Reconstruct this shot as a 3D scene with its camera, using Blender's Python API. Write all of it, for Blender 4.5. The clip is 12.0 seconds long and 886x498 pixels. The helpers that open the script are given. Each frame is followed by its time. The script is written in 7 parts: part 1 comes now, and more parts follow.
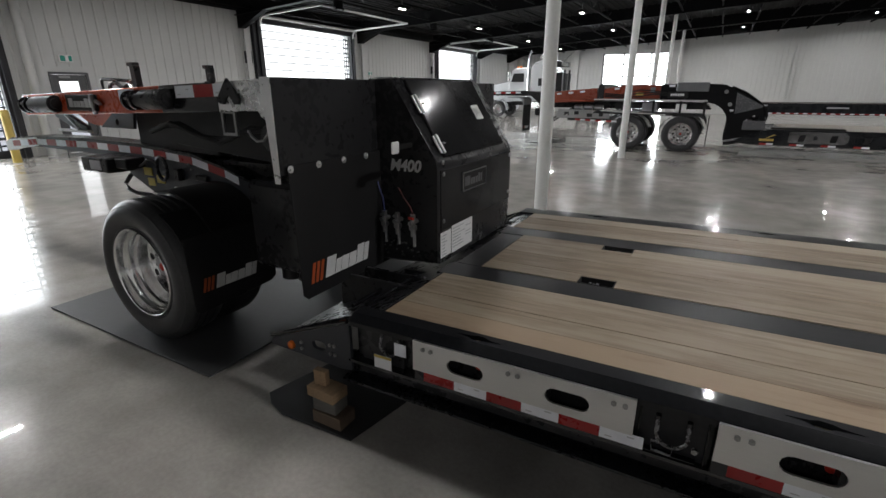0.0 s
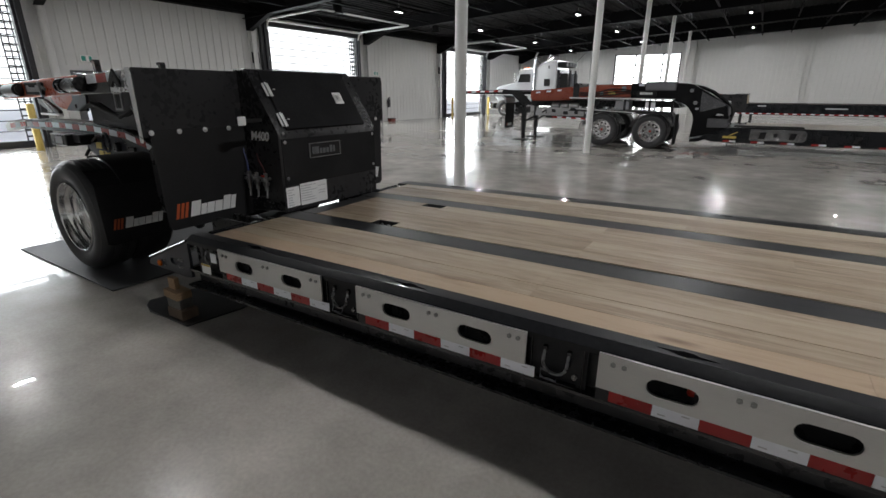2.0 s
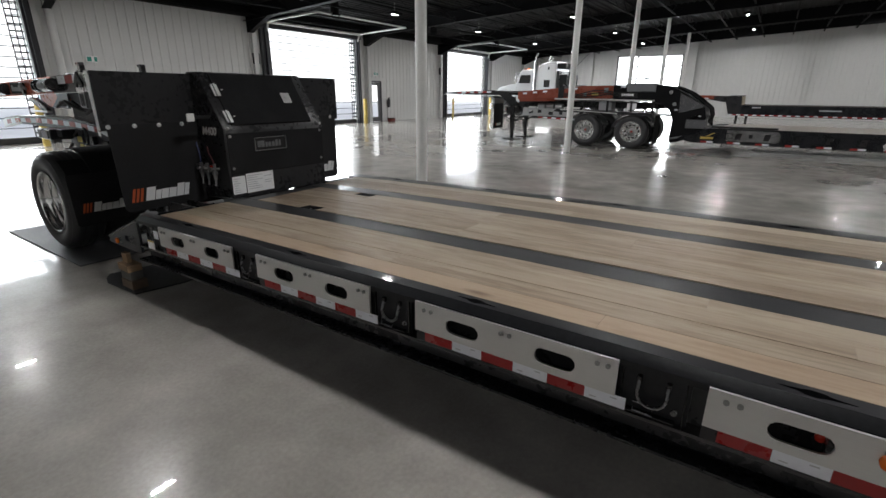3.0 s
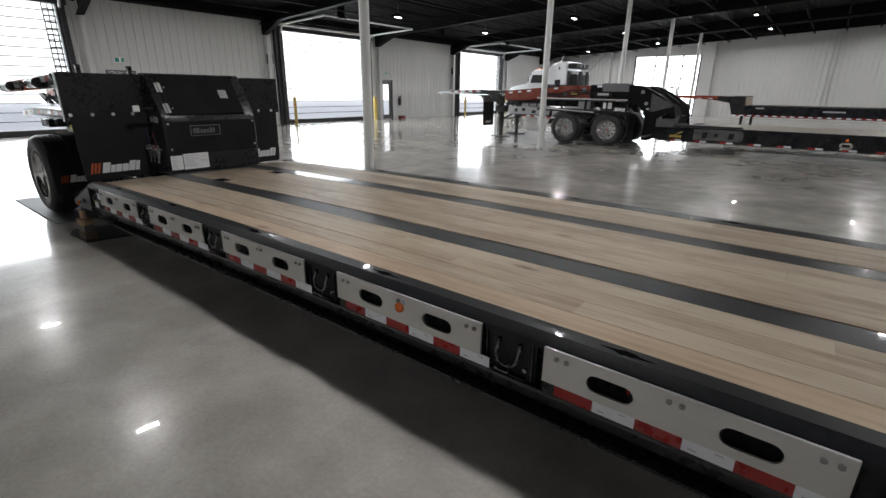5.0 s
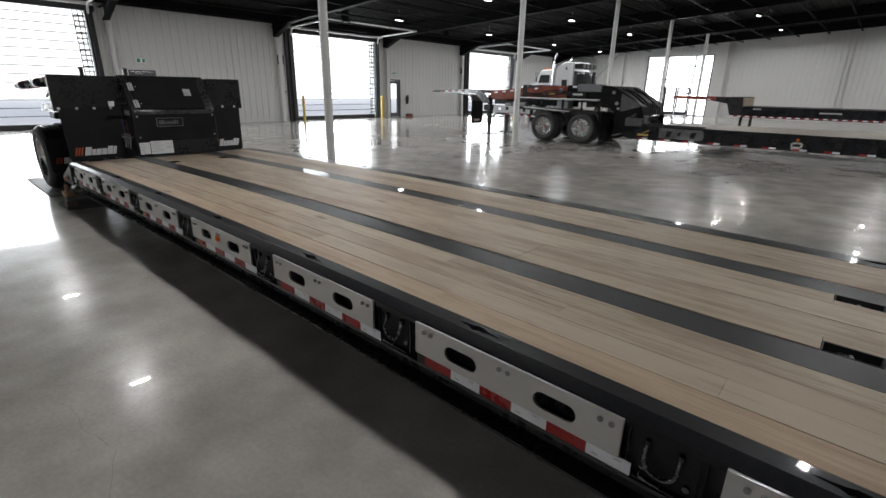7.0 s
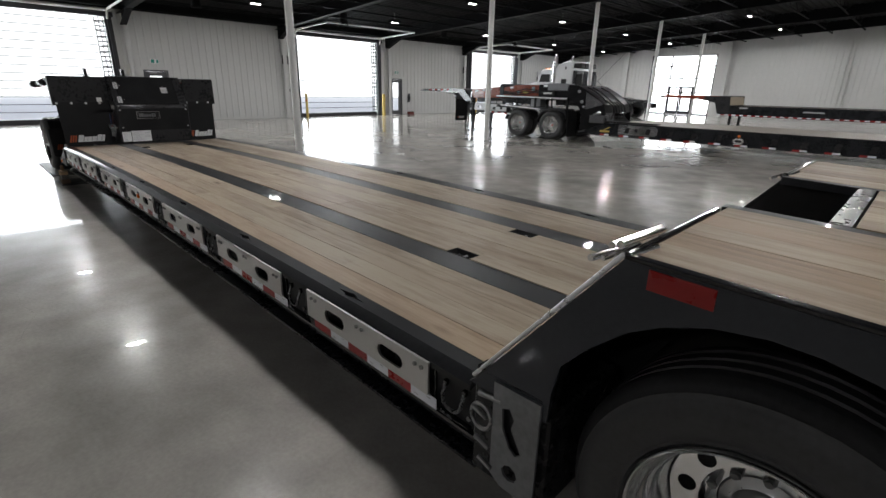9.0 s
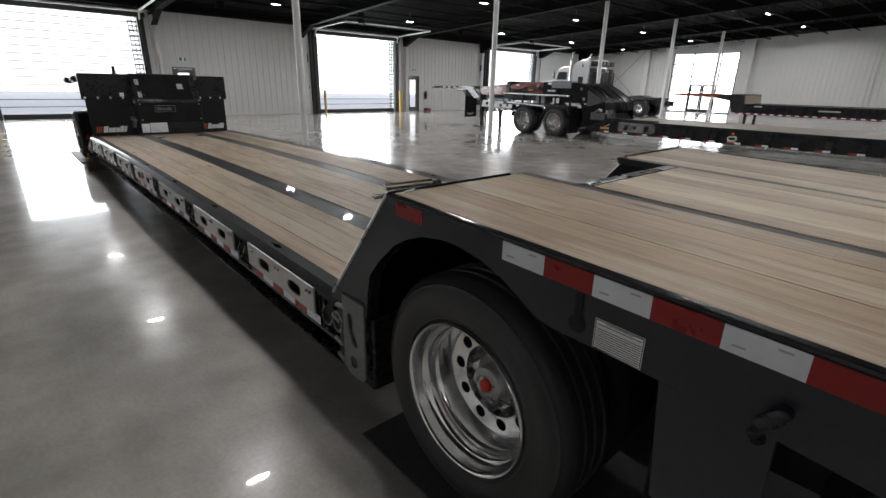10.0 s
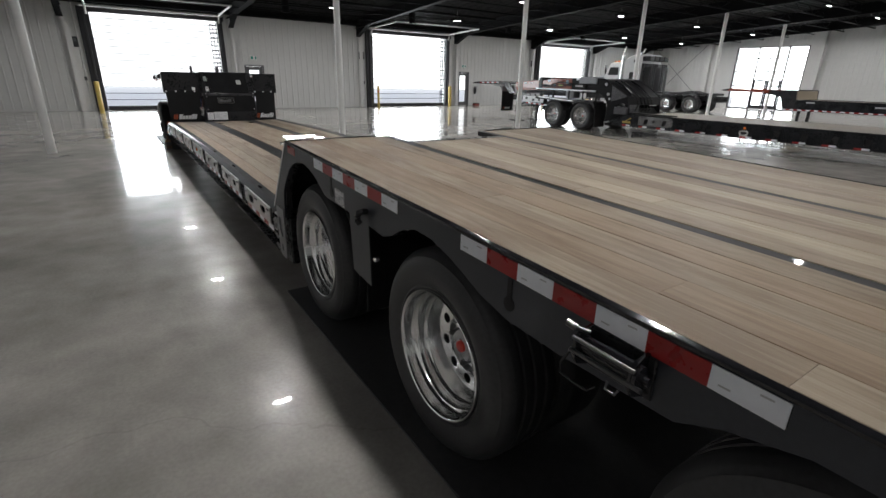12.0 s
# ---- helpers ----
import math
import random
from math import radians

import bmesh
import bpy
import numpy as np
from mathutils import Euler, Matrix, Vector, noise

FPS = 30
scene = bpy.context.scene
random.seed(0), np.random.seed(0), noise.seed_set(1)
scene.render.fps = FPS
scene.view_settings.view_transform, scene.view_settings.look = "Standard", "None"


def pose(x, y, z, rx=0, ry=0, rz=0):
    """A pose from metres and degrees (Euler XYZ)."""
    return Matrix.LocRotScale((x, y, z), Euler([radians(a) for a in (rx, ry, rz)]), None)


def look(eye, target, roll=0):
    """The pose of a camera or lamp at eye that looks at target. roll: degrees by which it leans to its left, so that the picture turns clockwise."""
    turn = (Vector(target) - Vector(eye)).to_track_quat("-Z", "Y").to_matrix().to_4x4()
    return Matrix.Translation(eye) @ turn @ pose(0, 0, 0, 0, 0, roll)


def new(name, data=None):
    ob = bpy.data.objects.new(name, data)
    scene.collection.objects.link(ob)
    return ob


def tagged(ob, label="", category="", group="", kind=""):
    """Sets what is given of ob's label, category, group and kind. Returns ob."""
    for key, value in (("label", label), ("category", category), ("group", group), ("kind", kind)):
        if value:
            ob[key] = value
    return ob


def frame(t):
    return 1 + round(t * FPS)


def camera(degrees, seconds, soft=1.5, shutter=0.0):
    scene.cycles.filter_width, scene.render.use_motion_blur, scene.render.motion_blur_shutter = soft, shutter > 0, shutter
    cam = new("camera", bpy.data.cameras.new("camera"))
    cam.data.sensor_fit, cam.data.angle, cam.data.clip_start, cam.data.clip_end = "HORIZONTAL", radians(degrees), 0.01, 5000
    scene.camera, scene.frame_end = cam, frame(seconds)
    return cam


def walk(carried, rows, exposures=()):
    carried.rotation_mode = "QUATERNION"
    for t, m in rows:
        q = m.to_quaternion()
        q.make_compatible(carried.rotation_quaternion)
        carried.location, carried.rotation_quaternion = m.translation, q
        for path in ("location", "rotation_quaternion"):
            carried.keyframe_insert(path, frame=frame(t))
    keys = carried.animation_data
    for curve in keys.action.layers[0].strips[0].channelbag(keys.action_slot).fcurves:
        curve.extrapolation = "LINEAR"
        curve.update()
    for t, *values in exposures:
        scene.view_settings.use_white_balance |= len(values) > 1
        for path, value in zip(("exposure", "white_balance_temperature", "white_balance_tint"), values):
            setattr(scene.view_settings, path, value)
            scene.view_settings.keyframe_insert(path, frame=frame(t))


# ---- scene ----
cam = camera(86.5, 12.0)
PATH = [
    (0, (-1.663, 0.282, 1.648), (-2.592, 1.935, 1.012), -0.1),
    (0.5, (-1.248, 0.253, 1.595), (-2.198, 1.895, 0.961), 0.0),
    (1, (-0.818, 0.235, 1.559), (-1.8, 1.86, 0.931), 0.1),
    (1.5, (-0.376, 0.223, 1.548), (-1.384, 1.831, 0.917), 0.1),
    (2, (0.088, 0.21, 1.556), (-0.938, 1.806, 0.925), 0.15),
    (2.5, (0.538, 0.218, 1.558), (-0.509, 1.802, 0.928), 0.3),
    (3, (0.996, 0.225, 1.564), (-0.068, 1.797, 0.934), 0.4),
    (5, (2.905, 0.332, 1.566), (1.732, 1.822, 0.932), 0.7),
    (5.5, (3.382, 0.375, 1.574), (2.18, 1.842, 0.938), 0.8),
    (6, (3.852, 0.434, 1.582), (2.626, 1.88, 0.944), 0.9),
    (6.5, (4.332, 0.487, 1.592), (3.083, 1.914, 0.956), 1.0),
    (7, (4.802, 0.522, 1.601), (3.539, 1.934, 0.962), 1.0),
    (7.5, (5.289, 0.582, 1.598), (4.012, 1.979, 0.955), 1.0),
    (9.5, (7.333, 0.767, 1.639), (5.972, 2.081, 0.989), 1.2),
    (10, (7.828, 0.808, 1.642), (6.427, 2.075, 0.985), 1.3),
    (10.5, (8.324, 0.846, 1.645), (6.866, 2.046, 0.986), 1.3),
    (11, (8.801, 0.876, 1.63), (7.305, 2.024, 0.964), 1.25),
    (11.5, (9.304, 0.869, 1.652), (7.778, 1.974, 0.982), 1.25),
    (12, (9.812, 0.864, 1.683), (8.257, 1.923, 1.004), 1.25),
]
walk(cam, [(t, look(eye, target, roll)) for t, eye, target, roll in PATH], [(0, -0.03), (1.5, 0.0), (3, 0.03), (5, 0.03), (12, 0.06)])

# ---- world and light ----
scene.view_settings.exposure = 0.0
SKY = bpy.data.worlds.new("overcast_sky")
scene.world = SKY
SKY.use_nodes = True
sky_nodes, sky_links = SKY.node_tree.nodes, SKY.node_tree.links
sky_nodes.clear()
sky = sky_nodes.new("ShaderNodeTexSky")
sky.sky_type, sky.sun_disc = "NISHITA", False
sky.sun_elevation, sky.sun_rotation = radians(38), radians(250)
sky.air_density, sky.dust_density = 1.0, 4.0
sky_back = sky_nodes.new("ShaderNodeBackground")
sky_back.inputs["Strength"].default_value = 0.15
sky_out = sky_nodes.new("ShaderNodeOutputWorld")
sky_links.new(sky.outputs[0], sky_back.inputs[0])
sky_links.new(sky_back.outputs[0], sky_out.inputs[0])


def area_lamp(name, m, sx, sy, watts, colour=(1, 1, 1)):
    data = bpy.data.lights.new(name, "AREA")
    data.shape, data.size, data.size_y, data.energy, data.color = "RECTANGLE", sx, sy, watts, colour
    ob = new(name, data)
    ob.matrix_world = m
    return ob


# the sky's light through the three big doors and the glazed entry
DOORS = [(0.68, 5.75), (14.08, 19.3), (27.72, 32.9)]
DOOR_H = 4.09
LAMP_W = 98
# power of the added, unseen lamp row by the south wall
SOUTH_FILL_W = 42
for y0, y1 in DOORS:
    area_lamp("door_daylight", look((-18.2, (y0 + y1) / 2, 2.2), (0, (y0 + y1) / 2, 1.2)), y1 - y0, 4.0, 430, (0.90, 0.96, 1.0))
area_lamp("entry_daylight", look((-7.9, 42.35, 2.2), (-7.9, 20, 1.2)), 4.7, 4.2, 380, (0.92, 0.97, 1.0))


def backdrop(name, m, w, h):
    """Plain bright overcast far outside the openings."""
    bm = bmesh.new()
    bmesh.ops.create_grid(bm, x_segments=1, y_segments=1, size=0.5, matrix=m @ Matrix.Diagonal((w, h, 1, 1)))
    me = bpy.data.meshes.new(name)
    bm.to_mesh(me)
    bm.free()
    mt = bpy.data.materials.new("overcast_glow")
    mt.use_nodes = True
    mt.node_tree.nodes.clear()
    em, out = mt.node_tree.nodes.new("ShaderNodeEmission"), mt.node_tree.nodes.new("ShaderNodeOutputMaterial")
    em.inputs[0].default_value, em.inputs[1].default_value = (0.96, 0.98, 1.0, 1), 1.9
    mt.node_tree.links.new(em.outputs[0], out.inputs[0])
    me.materials.append(mt)
    tagged(new(name, me), "plain white overcast sky outside the doors", "backdrop", kind="structure")


backdrop("backdrop_west", look((-70, 15, 15), (0, 15, 15)), 160, 60)
backdrop("backdrop_north", look((-8, 95, 15), (-8, 0, 15)), 140, 60)


# ---- mesh tools ----
PLACE = {}


def thing(name, label, category, loc=(0, 0, 0), rz=0.0, group="", kind=""):
    """An Empty at the base of a thing."""
    ob = new(name)
    ob.empty_display_size = 0.2
    ob.matrix_basis = pose(*loc, 0, 0, rz)
    PLACE[ob.name] = ob.matrix_basis.copy()
    return tagged(ob, label, category, group, kind)


def to_mesh(name, bm, material, smooth=35):
    bmesh.ops.recalc_face_normals(bm, faces=bm.faces)
    me = bpy.data.meshes.new(name)
    lim = math.cos(radians(smooth))
    for f in bm.faces:
        f.smooth = True
    for e in bm.edges:
        e.smooth = len(e.link_faces) == 2 and e.link_faces[0].normal.dot(e.link_faces[1].normal) > lim
    bm.to_mesh(me)
    bm.free()
    for m in material if isinstance(material, (list, tuple)) else [material]:
        me.materials.append(m)
    return me


def part(name, bm, material, parent, label="", m=None):
    """A bmesh in the coordinates of its thing, linked as one mesh object under it."""
    ob = new(name, to_mesh(name, bm, material))
    ob.parent = parent
    if m is not None:
        ob.matrix_basis = m
    return tagged(ob, label)


def piece(name, mesh, parent, m):
    ob = new(name, mesh)
    ob.parent = parent
    ob.matrix_basis = m
    return ob


def solid(name, bm, material, label="", category="", group="", kind="", loc=(0, 0, 0), rz=0.0):
    """A thing of one mesh."""
    ob = new(name, to_mesh(name, bm, material))
    ob.matrix_basis = pose(*loc, 0, 0, rz)
    return tagged(ob, label, category, group, kind)


def B():
    return bmesh.new()


def take(bm, verts, m=None, bevel=0.0, seg=1):
    """Bevel the edges among the given new vertices and move them by m."""
    vs = set(verts)
    if bevel:
        es = [e for e in bm.edges if e.verts[0] in vs and e.verts[1] in vs]
        out = bmesh.ops.bevel(bm, geom=es, offset=bevel, segments=seg, affect="EDGES", profile=0.5, clamp_overlap=True)
        vs = {v for v in bm.verts if v in vs or v in set(out["verts"])} if m is not None else vs
    if m is not None:
        bmesh.ops.transform(bm, matrix=m, verts=list(vs))
    return bm


def box(bm, x0, x1, y0, y1, z0, z1, bevel=0.0, m=None):
    mat = Matrix.Translation(((x0 + x1) / 2, (y0 + y1) / 2, (z0 + z1) / 2)) @ Matrix.Diagonal((abs(x1 - x0), abs(y1 - y0), abs(z1 - z0), 1))
    if m is not None:
        mat = m @ mat
    vs = bmesh.ops.create_cube(bm, size=1, matrix=mat)["verts"]
    if bevel:
        s = set(vs)
        bmesh.ops.bevel(bm, geom=[e for e in bm.edges if e.verts[0] in s and e.verts[1] in s], offset=bevel, segments=1, affect="EDGES", clamp_overlap=True)
    return bm


def rod(bm, p, q, r, seg=12, r2=None):
    p, q = Vector(p), Vector(q)
    d = q - p
    m = Matrix.Translation((p + q) / 2) @ d.to_track_quat("Z", "Y").to_matrix().to_4x4()
    bmesh.ops.create_cone(bm, cap_ends=True, segments=seg, radius1=r, radius2=r if r2 is None else r2, depth=d.length, matrix=m)
    return bm


def tube(bm, pts, r, seg=8, closed=False):
    """A round bar bent along points."""
    pts = [Vector(p) for p in pts]
    n = len(pts)
    rings = []
    for i, p in enumerate(pts):
        a = pts[(i - 1) % n] if closed or i else p
        b = pts[(i + 1) % n] if closed or i < n - 1 else p
        q = (b - a).to_track_quat("Z", "Y")
        rings.append([bm.verts.new(p + q @ Vector((r * math.cos(k * 2 * math.pi / seg), r * math.sin(k * 2 * math.pi / seg), 0))) for k in range(seg)])
    for i in range(n if closed else n - 1):
        u, v = rings[i], rings[(i + 1) % n]
        for k in range(seg):
            bm.faces.new((u[k], u[(k + 1) % seg], v[(k + 1) % seg], v[k]))
    if not closed:
        bm.faces.new(rings[0][::-1])
        bm.faces.new(rings[-1])
    return bm


AX = {"x": lambda u, v, w: (w, u, v), "y": lambda u, v, w: (u, w, v), "z": lambda u, v, w: (u, v, w)}


def prism(bm, outline, axis, a, b, bevel=0.0, m=None):
    """A flat outline (u, v) drawn out along an axis from a to b. Axis y: (x, z); x: (y, z); z: (x, y)."""
    f = AX[axis]
    lo = [bm.verts.new(f(u, v, a)) for u, v in outline]
    hi = [bm.verts.new(f(u, v, b)) for u, v in outline]
    n = len(outline)
    bm.faces.new(lo[::-1])
    bm.faces.new(hi)
    for i in range(n):
        bm.faces.new((lo[i], lo[(i + 1) % n], hi[(i + 1) % n], hi[i]))
    if bevel:
        rim = [e for e in bm.edges if (e.verts[0] in lo and e.verts[1] in lo) or (e.verts[0] in hi and e.verts[1] in hi)]
        bmesh.ops.bevel(bm, geom=rim, offset=bevel, segments=1, affect="EDGES", clamp_overlap=True)
    if m is not None:
        bmesh.ops.transform(bm, matrix=m, verts=[v for v in lo + hi if v.is_valid])
    return bm


def holed(bm, outline, holes, axis, a, b):
    """A plate with openings that go through it."""
    f = AX[axis]
    loops = [outline] + holes
    for w in (a, b):
        es = []
        for lp in loops:
            vs = [bm.verts.new(f(u, v, w)) for u, v in lp]
            es += [bm.edges.new((vs[i], vs[(i + 1) % len(vs)])) for i in range(len(vs))]
        bmesh.ops.triangle_fill(bm, edges=es, use_beauty=True)
    for lp in loops:
        for i in range(len(lp)):
            p, q = lp[i], lp[(i + 1) % len(lp)]
            bm.faces.new([bm.verts.new(c) for c in (f(*p, a), f(*q, a), f(*q, b), f(*p, b))])
    bmesh.ops.remove_doubles(bm, verts=bm.verts, dist=1e-5)
    return bm


def ring_of(cx, cz, r, n=24, a0=0.0, a1=360.0):
    full = a1 - a0 >= 360
    return [(cx + r * math.cos(radians(a0 + (a1 - a0) * i / (n if full else n - 1))), cz + r * math.sin(radians(a0 + (a1 - a0) * i / (n if full else n - 1)))) for i in range(n)]


def stadium(cx, cz, w, h, n=7):
    r, k = h / 2, w / 2 - h / 2
    right = [(cx + k + r * math.cos(radians(-90 + 180 * i / (n - 1))), cz + r * math.sin(radians(-90 + 180 * i / (n - 1)))) for i in range(n)]
    left = [(cx - k + r * math.cos(radians(90 + 180 * i / (n - 1))), cz + r * math.sin(radians(90 + 180 * i / (n - 1)))) for i in range(n)]
    return right + left


def lathe(bm, profile, m, seg=48):
    """Turn a profile of (radius, height) round the local z of m."""
    rings = []
    for r, h in profile:
        rings.append([bm.verts.new(m @ Vector((r * math.cos(2 * math.pi * k / seg), r * math.sin(2 * math.pi * k / seg), h))) for k in range(seg)])
    for u, v in zip(rings, rings[1:]):
        for k in range(seg):
            bm.faces.new((u[k], u[(k + 1) % seg], v[(k + 1) % seg], v[k]))
    return bm


# ---- materials ----
def material(name, colour, rough=0.5, metal=0.0, vary=0.12, fine=40.0, coarse=2.5, bump=0.0, rough_vary=0.1, coat=0.0, emit=0.0, per_object=0.0, stretch=(1, 1, 1), spec=0.5, coat_rough=0.08):
    """A surface with grain and larger patches in its colour, gloss and relief."""
    mt = bpy.data.materials.new(name)
    mt.use_nodes = True
    nt = mt.node_tree
    n, l = nt.nodes, nt.links
    bsdf = n["Principled BSDF"]
    co = n.new("ShaderNodeTexCoord")
    mp = n.new("ShaderNodeMapping")
    mp.inputs["Scale"].default_value = stretch
    l.new(co.outputs["Object"], mp.inputs["Vector"])
    big, small = n.new("ShaderNodeTexNoise"), n.new("ShaderNodeTexNoise")
    big.inputs["Scale"].default_value, small.inputs["Scale"].default_value = coarse, fine
    big.inputs["Detail"].default_value, small.inputs["Detail"].default_value = 4, 5
    for t in (big, small):
        l.new(mp.outputs[0], t.inputs["Vector"])
    add = n.new("ShaderNodeMath")
    add.operation = "ADD"
    l.new(big.outputs["Fac"], add.inputs[0])
    l.new(small.outputs["Fac"], add.inputs[1])
    src = add.outputs[0]
    if per_object:
        info, mul, add2 = n.new("ShaderNodeObjectInfo"), n.new("ShaderNodeMath"), n.new("ShaderNodeMath")
        mul.operation, add2.operation = "MULTIPLY_ADD", "ADD"
        mul.inputs[1].default_value, mul.inputs[2].default_value = 2 * per_object, -per_object
        l.new(info.outputs["Random"], mul.inputs[0])
        l.new(src, add2.inputs[0])
        l.new(mul.outputs[0], add2.inputs[1])
        src = add2.outputs[0]
    ramp = n.new("ShaderNodeMapRange")
    ramp.inputs["From Min"].default_value, ramp.inputs["From Max"].default_value = 0.6, 1.4
    ramp.inputs["To Min"].default_value, ramp.inputs["To Max"].default_value = 1 - vary, 1 + vary
    l.new(src, ramp.inputs["Value"])
    mix = n.new("ShaderNodeVectorMath")
    mix.operation = "SCALE"
    mix.inputs[0].default_value = colour[:3]
    l.new(ramp.outputs[0], mix.inputs["Scale"])
    l.new(mix.outputs[0], bsdf.inputs["Base Color"])
    rr = n.new("ShaderNodeMapRange")
    rr.inputs["From Min"].default_value, rr.inputs["From Max"].default_value = 0.6, 1.4
    rr.inputs["To Min"].default_value, rr.inputs["To Max"].default_value = max(0.02, rough - rough_vary), min(1, rough + rough_vary)
    l.new(add.outputs[0], rr.inputs["Value"])
    l.new(rr.outputs[0], bsdf.inputs["Roughness"])
    bsdf.inputs["Metallic"].default_value = metal
    bsdf.inputs["Coat Weight"].default_value = coat
    bsdf.inputs["Coat Roughness"].default_value = coat_rough
    bsdf.inputs["Specular IOR Level"].default_value = spec
    if bump:
        bp = n.new("ShaderNodeBump")
        bp.inputs["Strength"].default_value, bp.inputs["Distance"].default_value = bump, 0.004
        l.new(small.outputs["Fac"], bp.inputs["Height"])
        l.new(bp.outputs[0], bsdf.inputs["Normal"])
    if emit:
        bsdf.inputs["Emission Color"].default_value = (*colour[:3], 1)
        bsdf.inputs["Emission Strength"].default_value = emit
    return mt


def oak(name, light, dark):
    """Sawn oak: long streaks along x, knots, and a tone of its own for each plank."""
    mt = bpy.data.materials.new(name)
    mt.use_nodes = True
    nt = mt.node_tree
    n, l = nt.nodes, nt.links
    bsdf = n["Principled BSDF"]
    co, info = n.new("ShaderNodeTexCoord"), n.new("ShaderNodeObjectInfo")
    off = n.new("ShaderNodeVectorMath")
    off.operation = "MULTIPLY_ADD"
    off.inputs[1].default_value = (31.0, 17.0, 0.0)
    comb = n.new("ShaderNodeCombineXYZ")
    for k in (0, 1):
        l.new(info.outputs["Random"], comb.inputs[k])
    l.new(comb.outputs[0], off.inputs[0])
    l.new(co.outputs["Object"], off.inputs[2])

    def noise(scale, stretch, detail, warp=0.0):
        mp, t = n.new("ShaderNodeMapping"), n.new("ShaderNodeTexNoise")
        mp.inputs["Scale"].default_value = stretch
        t.inputs["Scale"].default_value, t.inputs["Detail"].default_value, t.inputs["Distortion"].default_value = scale, detail, warp
        l.new(off.outputs[0], mp.inputs["Vector"])
        l.new(mp.outputs[0], t.inputs["Vector"])
        return t.outputs["Fac"]

    def ranged(src, a, b, c, d):
        r = n.new("ShaderNodeMapRange")
        for k, v in zip(("From Min", "From Max", "To Min", "To Max"), (a, b, c, d)):
            r.inputs[k].default_value = v
        l.new(src, r.inputs["Value"])
        return r.outputs[0]

    def math2(op, a, b):
        m = n.new("ShaderNodeMath")
        m.operation = op
        for k, v in enumerate((a, b)):
            if isinstance(v, float):
                m.inputs[k].default_value = v
            else:
                l.new(v, m.inputs[k])
        return m.outputs[0]

    grain = noise(9.0, (0.12, 4.0, 1.0), 6, 0.6)
    fibre = noise(60.0, (0.10, 5.0, 1.0), 3)
    cloud = noise(2.6, (0.6, 2.2, 1.0), 5)
    mixf = math2("ADD", ranged(grain, 0.35, 0.68, -0.05, 0.58), ranged(cloud, 0.3, 0.7, -0.28, 0.58))
    mixf = math2("ADD", mixf, ranged(fibre, 0.3, 0.7, -0.18, 0.18))
    mixf = math2("ADD", mixf, ranged(noise(6.0, (0.55, 2.4, 1.0), 7, 0.9), 0.46, 0.72, -0.04, 0.42))
    mixf = math2("ADD", mixf, ranged(info.outputs["Random"], 0.0, 1.0, -0.44, 0.38))
    vor = n.new("ShaderNodeTexVoronoi")
    mpv = n.new("ShaderNodeMapping")
    mpv.inputs["Scale"].default_value = (0.9, 3.2, 0.0)
    l.new(off.outputs[0], mpv.inputs["Vector"])
    l.new(mpv.outputs[0], vor.inputs["Vector"])
    vor.inputs["Scale"].default_value = 1.0
    knot = ranged(vor.outputs["Distance"], 0.02, 0.10, 1.0, 0.0)
    mix = n.new("ShaderNodeMix")
    mix.data_type = "RGBA"
    mix.inputs["A"].default_value, mix.inputs["B"].default_value = (*light, 1), (*dark, 1)
    l.new(mixf, mix.inputs["Factor"])
    dk = n.new("ShaderNodeMix")
    dk.data_type = "RGBA"
    dk.inputs["B"].default_value = (dark[0] * 0.42, dark[1] * 0.36, dark[2] * 0.33, 1)
    l.new(mix.outputs["Result"], dk.inputs["A"])
    l.new(math2("MULTIPLY", knot, 0.85), dk.inputs["Factor"])
    l.new(dk.outputs["Result"], bsdf.inputs["Base Color"])
    l.new(ranged(fibre, 0.3, 0.7, 0.42, 0.62), bsdf.inputs["Roughness"])
    bsdf.inputs["Specular IOR Level"].default_value = 0.4
    bp = n.new("ShaderNodeBump")
    bp.inputs["Strength"].default_value, bp.inputs["Distance"].default_value = 0.3, 0.003
    l.new(fibre, bp.inputs["Height"])
    l.new(bp.outputs[0], bsdf.inputs["Normal"])
    return mt


